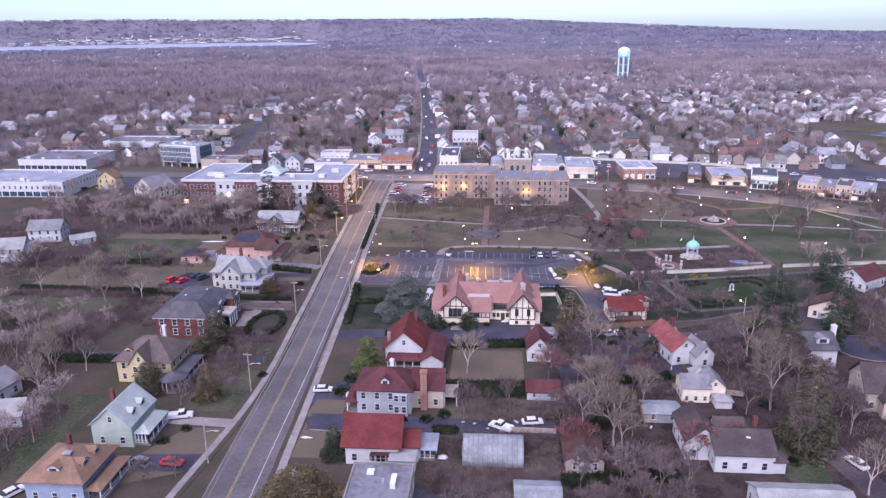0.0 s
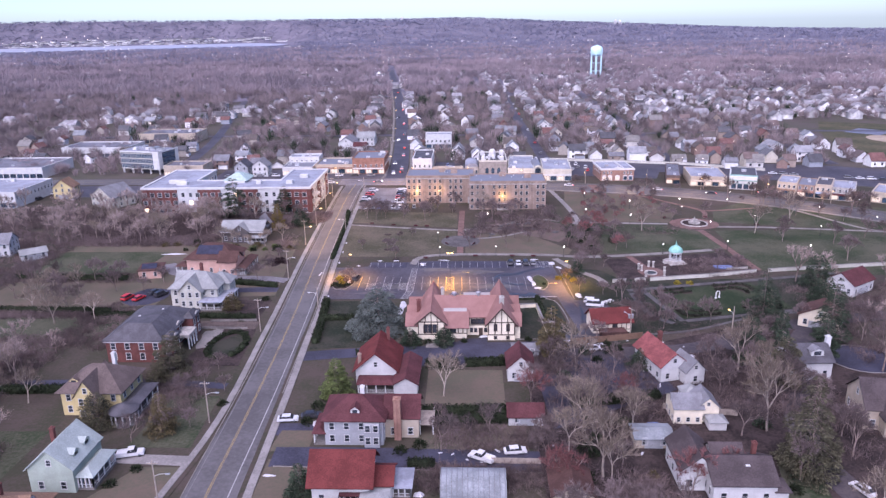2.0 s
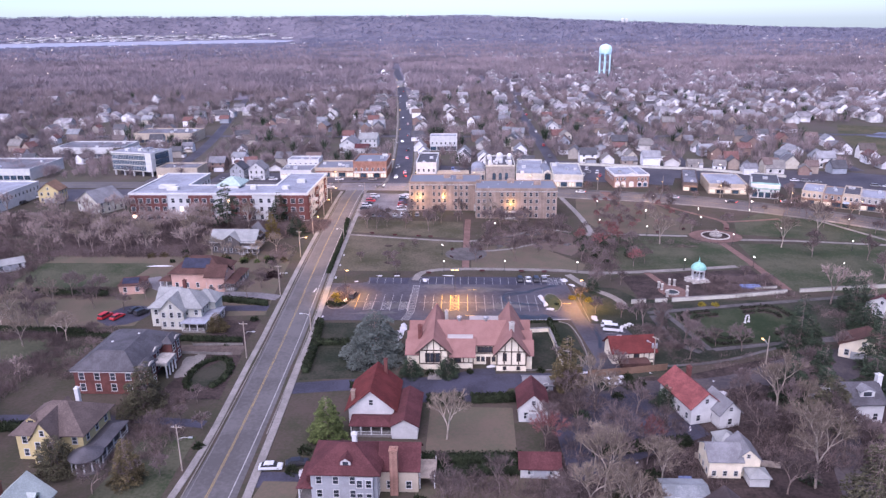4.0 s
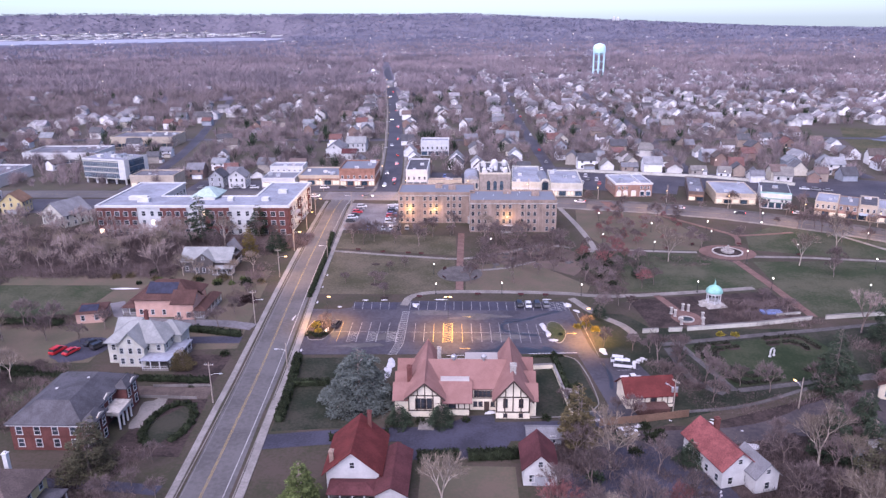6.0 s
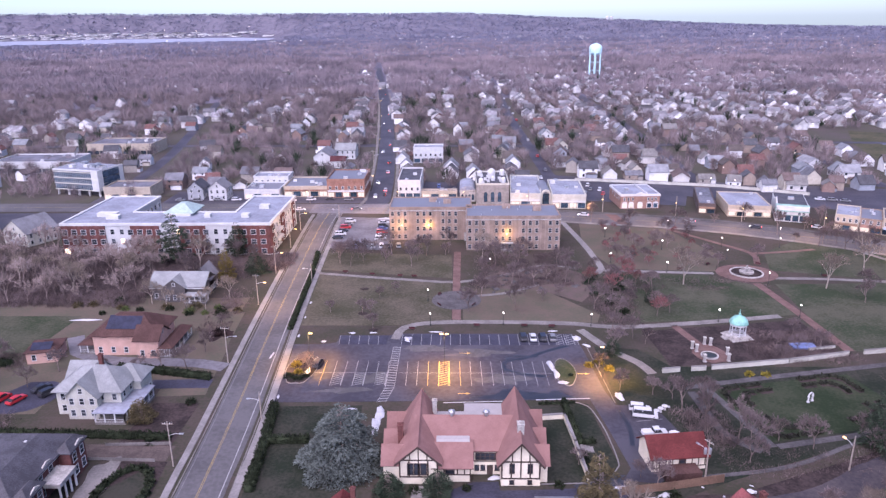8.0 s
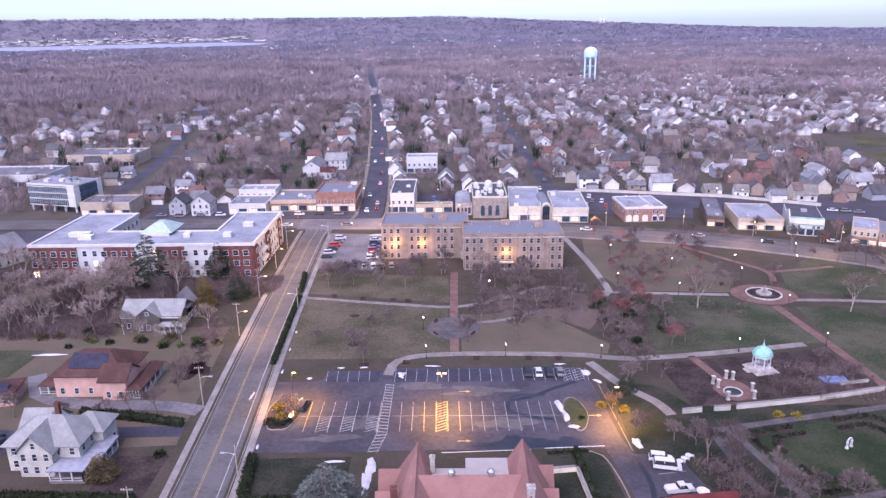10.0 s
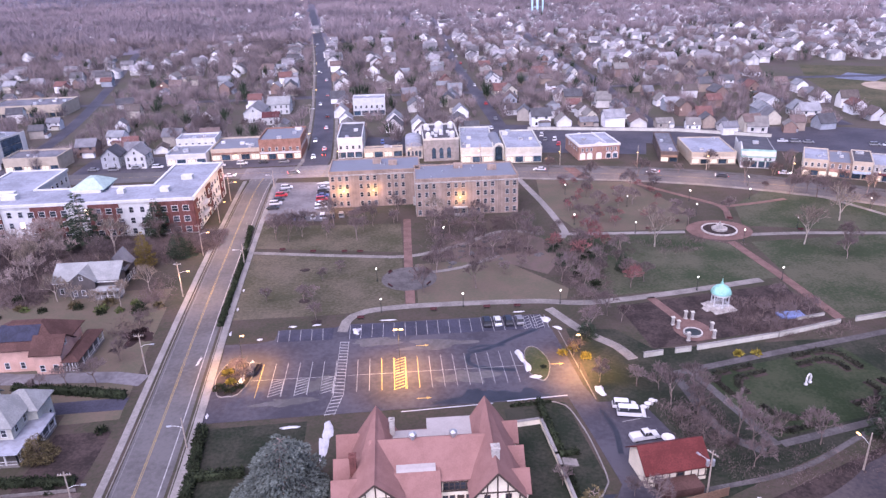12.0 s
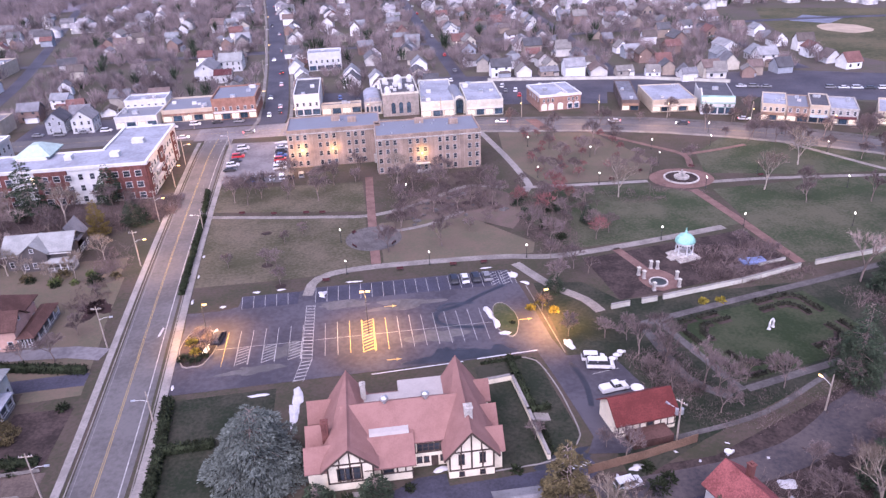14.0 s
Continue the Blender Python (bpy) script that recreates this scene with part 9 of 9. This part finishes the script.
for i in range(8):
    park(("sedan", "suv")[i % 2], ("white", "grey", "blue", "black", "silver", "silver", "black", "grey")[i], -29 + 3.4 * i, 87.5 + 0.1 * i, 96)
for i in range(16):
    x, y = 4 + 4.2 * (i % 4), 178 + 8 * (i // 4)
    if random.random() < 0.6:
        park(("sedan", "suv")[i % 2], random.choice(("white", "black", "silver", "blue", "grey")), x, y, 92)
for i in range(26):
    x, y = 84 + 4.5 * (i % 9), 178 + 9 * (i // 9) - 0.25 * (4.5 * (i % 9))
    if random.random() < 0.4:
        park(("sedan", "suv")[i % 2], random.choice(("white", "black", "silver", "red", "grey")), x, y, 75)
for i in range(18):
    if random.random() < 0.7:
        park(("sedan", "suv")[i % 2], random.choice(("white", "black", "silver", "blue", "grey")), 176 + 5.2 * i, 170 - 1.9 * i, -20)
for i in range(30):
    if random.random() < 0.5:
        park(("sedan", "suv")[i % 2], random.choice(("white", "black", "silver", "grey", "blue")), -250 + 4 * (i % 15) * 1.6, 110 + 14 * (i // 15), 90)
for i in range(10):
    park(("sedan", "suv")[i % 2], random.choice(("white", "black", "silver", "grey")), -122 + 9.5 * i, 164.5 + random.uniform(-1, 2), 0)
for x, y, r, c in ((76, 134.5, 165, "white"), (121, 123, 158, "silver"), (146, 113.5, 157, "black"), (-57, 146, 4, "white"), (-30, 146.5, 20, "grey"), (172, 113, -23, "silver")):
    park("sedan", c, x, y, r, True)
for i, y in enumerate((172, 176, 186, 204, 232, 262, 300, 330, 395, 440, 505, 560, 640, 700)):
    x = [a[0] + (b[0] - a[0]) * (y - a[1]) / (b[1] - a[1]) for a, b in zip(FAR, FAR[1:]) if a[1] <= y <= b[1]][0]
    park("sedan", ("white", "black", "silver", "grey")[i % 4], x + (2.4 if i % 3 else -2.4), y, 94 + (0 if i % 3 else 180), True)
for i in range(24):
    y = 215 + 22 * i
    if random.random() < 0.6:
        park("sedan", random.choice(("white", "black", "silver", "grey", "red")), 68 + random.choice((-2.6, 2.6)), y, 90)


# ---- snow heaps and scraps ----
def snow(x, y, rx, ry, h, turn=0.0, name="snow_bank", label="heap of melting white snow"):
    rng = np.random.default_rng(int(abs(x * 53 + y * 29)) + 1)
    n, m = 18, 5
    V, F = [(0, 0, h)], []
    for j in range(1, m + 1):
        u = j / m
        for i in range(n):
            a = math.tau * i / n
            k = u * (0.85 + 0.55 * noise.noise(Vector((math.cos(a) * 1.5 + x, math.sin(a) * 1.5 + y, 0.5))) + 0.3 * noise.noise(Vector((math.cos(a) * 4 + y, math.sin(a) * 4 + x, 1.5))))
            z = h * (1 - u ** 2) * (1 + 0.5 * noise.noise(Vector((x + 3 * k * math.cos(a), y + 3 * k * math.sin(a), 2))))
            V.append((rx * k * math.cos(a), ry * k * math.sin(a), max(0.0, z) - (0.05 if j == m else 0)))
    for i in range(n):
        F.append((0, 1 + i, 1 + (i + 1) % n))
        for j in range(m - 1):
            p, q = 1 + j * n + i, 1 + j * n + (i + 1) % n
            F += [(p, p + n, q + n), (p, q + n, q)]
    ob = tagged(finish(name, np_mesh(name, V, F), "snow"), label, "snow", group="snow")
    ob.matrix_basis = pose(x, y, 0.05, 0, 0, turn)
    for f in ob.data.polygons:
        f.use_smooth = True


for q in ((42.7, -13.0, 1.3, 3.8, 0.9, 8), (43.5, -18.4, 1.2, 4.4, 0.8, 8), (45, -23, 2.0, 0.9, 0.7, -15), (-19.2, -11, 0.8, 3.0, 0.9, -4), (-20.3, -17, 0.9, 3.2, 0.8, -12), (4.2, 2.4, 1.6, 2.4, 0.6, 0), (52.2, 2.8, 1.5, 2.2, 0.8, 20), (54.3, -1.5, 1.8, 0.8, 0.4, -40), (57.2, -29.5, 1.3, 2.6, 0.8, 12), (0.4, -37.5, 1.2, 5.0, 0.5, 4), (0.0, -43, 1.2, 5.2, 0.4, 2), (-7.2, -35.5, 2.8, 0.6, 0.2, 3), (25.5, -61.4, 1.8, 1.0, 0.5, 0), (-32, -8, 0.5, 3.2, 0.4, -3), (-12, 6.6, 1.5, 0.5, 0.25, 0), (-6, 6.8, 1.6, 0.5, 0.25, 0), (12, 7.4, 3.0, 0.35, 0.2, 0), (46, 8, 2, 0.4, 0.2, 3), (-19.5, 0.9, 0.8, 0.7, 0.3, 0), (-12.3, -110, 1.4, 3.4, 0.4, 20), (-18.5, -127.5, 1.6, 0.6, 0.3, 0), (8, -131, 1.2, 1.2, 0.6, 0), (12, -133, 1.4, 1.1, 0.6, 0), (-66, 60.5, 1.5, 3.0, 0.5, 20), (-95.6, 16, 6.0, 0.7, 0.35, 2), (48.8, -64.5, 3.0, 0.7, 0.4, 12), (58, -66.5, 2.0, 0.9, 0.5, 10), (80, -74, 2.2, 1.5, 0.6, 0), (150, -14, 0.9, 4.0, 0.4, 35), (-14, 116 + 14, 5.0, 1.0, 0.8, 0)):
    snow(q[0], q[1], q[2] * 0.85, q[3] * 0.85, q[4] * 0.8, q[5])
for i in range(26):
    x, y = random.choice(((random.uniform(36, 70), random.uniform(-124, -72)), (random.uniform(50, 84), random.uniform(-68, -63)), (random.uniform(54, 66), random.uniform(-132, -118)), (random.uniform(-10, 36), random.uniform(-123, -117.5))))
    snow(x, y, random.uniform(0.3, 0.9), random.uniform(0.2, 0.45), random.uniform(0.05, 0.14), random.uniform(0, 180), "snow_scrap", "thin scrap of melting white snow")
for y in (-62, -52, -44, -30, 5, 18, 30):
    snow(road_x(y) + 8.9, y, 0.35, 1.1, 0.2, 3, "snow_scrap", "thin scrap of melting white snow")
line("snow_line", 37, -31.2, 50, -30.4, 0.35, "snow", 0.07), line("snow_line", 15, -32.6, 34, -31.6, 0.3, "snow", 0.07)


# ---- fences and odds and ends ----
def board_fence(pts, h, material, label, step=2.4):
    t = thing("board_fence", label, "fence", 0, 0)
    for (x0, y0), (x1, y1) in zip(pts, pts[1:]):
        d = Vector((x1 - x0, y1 - y0, 0))
        n = max(1, int(d.length / step))
        for i in range(n):
            m = Matrix.Translation(Vector((x0, y0, 0)) + d * i / n) @ Matrix.Rotation(math.atan2(d.y, d.x), 4, "Z")
            bm = bmesh.new()
            bx(bm, 0.06, d.length / n - 0.06, -0.03, 0.03, 0.08, h, m)
            part("panel", bm, material, t)
            bm = bmesh.new()
            bx(bm, -0.06, 0.06, -0.07, 0.07, 0, h + 0.08, m)
            part("post", bm, material, t)


board_fence([(49.6, -66.6), (60, -64.8), (70.4, -62.4)], 1.9, "tan_roof", "tan wooden board fence beside a lane")
board_fence([(26, -122.8), (36, -123)], 1.4, "pole_wood", "grey wooden yard fence")
board_fence([(-57, -51), (-43, -50.4)], 0.8, "walk_dull", "low pale garden wall", 3.5)
board_fence([(-64, -55.8), (-44, -56.6)], 0.8, "walk_dull", "low pale garden wall", 3.5)
board_fence([(66, -101), (82, -104)], 1.5, "pole_wood", "grey wooden yard fence")
t = thing("blue_cover", "blue plastic cover over a garden bed", "tarpaulin", 113.2, -2.2)
part("sheet", box(-3.2, 3.2, -1.6, 1.6, 0.02, 0.5), "blue_tarp", t)
t = thing("blue_cover", "small blue plastic sheet in a yard", "tarpaulin", 62, -109)
part("sheet", box(-1.2, 1.2, -1, 1, 0.05, 0.8), "blue_tarp", t)
for x, y in ((64, -37), (65.2, -36), (66.4, -35.0), (74, -66.2)):
    t = thing("garden_table", "pale round garden table and seats", "garden furniture", x, y)
    bm = bmesh.new()
    lathe(bm, [(0.3, 0), (0.1, 0.1), (0.1, 0.7), (0.7, 0.72), (0.7, 0.8)], 0, 0, 12)
    part("table", bm, "white", t)
    bm = bmesh.new()
    lathe(bm, [(0.2, 0), (0.25, 0.45)], 1.1, 0.4, 10)
    part("stool", bm, "white", t)
t = thing("satellite_dish", "white dish aerial behind a shed", "dish", 64.5, -49)
bm = bmesh.new()
lathe(bm, [(0.1, 0), (0.1, 1.4), (1.2, 2.4), (1.25, 2.4), (0.2, 1.3)], 0, 0, 16)
part("dish", bm, "white", t)


def boulder(x, y, r, seed):
    rng = np.random.default_rng(seed)
    bm = bmesh.new()
    bmesh.ops.create_icosphere(bm, subdivisions=2, radius=r)
    for v in bm.verts:
        k = 1 + 0.5 * noise.noise(v.co / r * 1.3 + Vector((seed, 0, 0)))
        v.co = Vector((v.co.x * k * 1.3, v.co.y * k, max(-0.1, v.co.z * k * 0.6)))
    ob = tagged(part("boulder", bm, "path"), "weathered grey garden boulder on bare soil", "rock", group="boulders")
    ob.matrix_basis = pose(x, y, 0.03, 0, 0, rng.uniform(0, 360))


for k in range(16):
    boulder(random.uniform(30, 60), random.uniform(38, 60), random.uniform(0.5, 1.1), k)
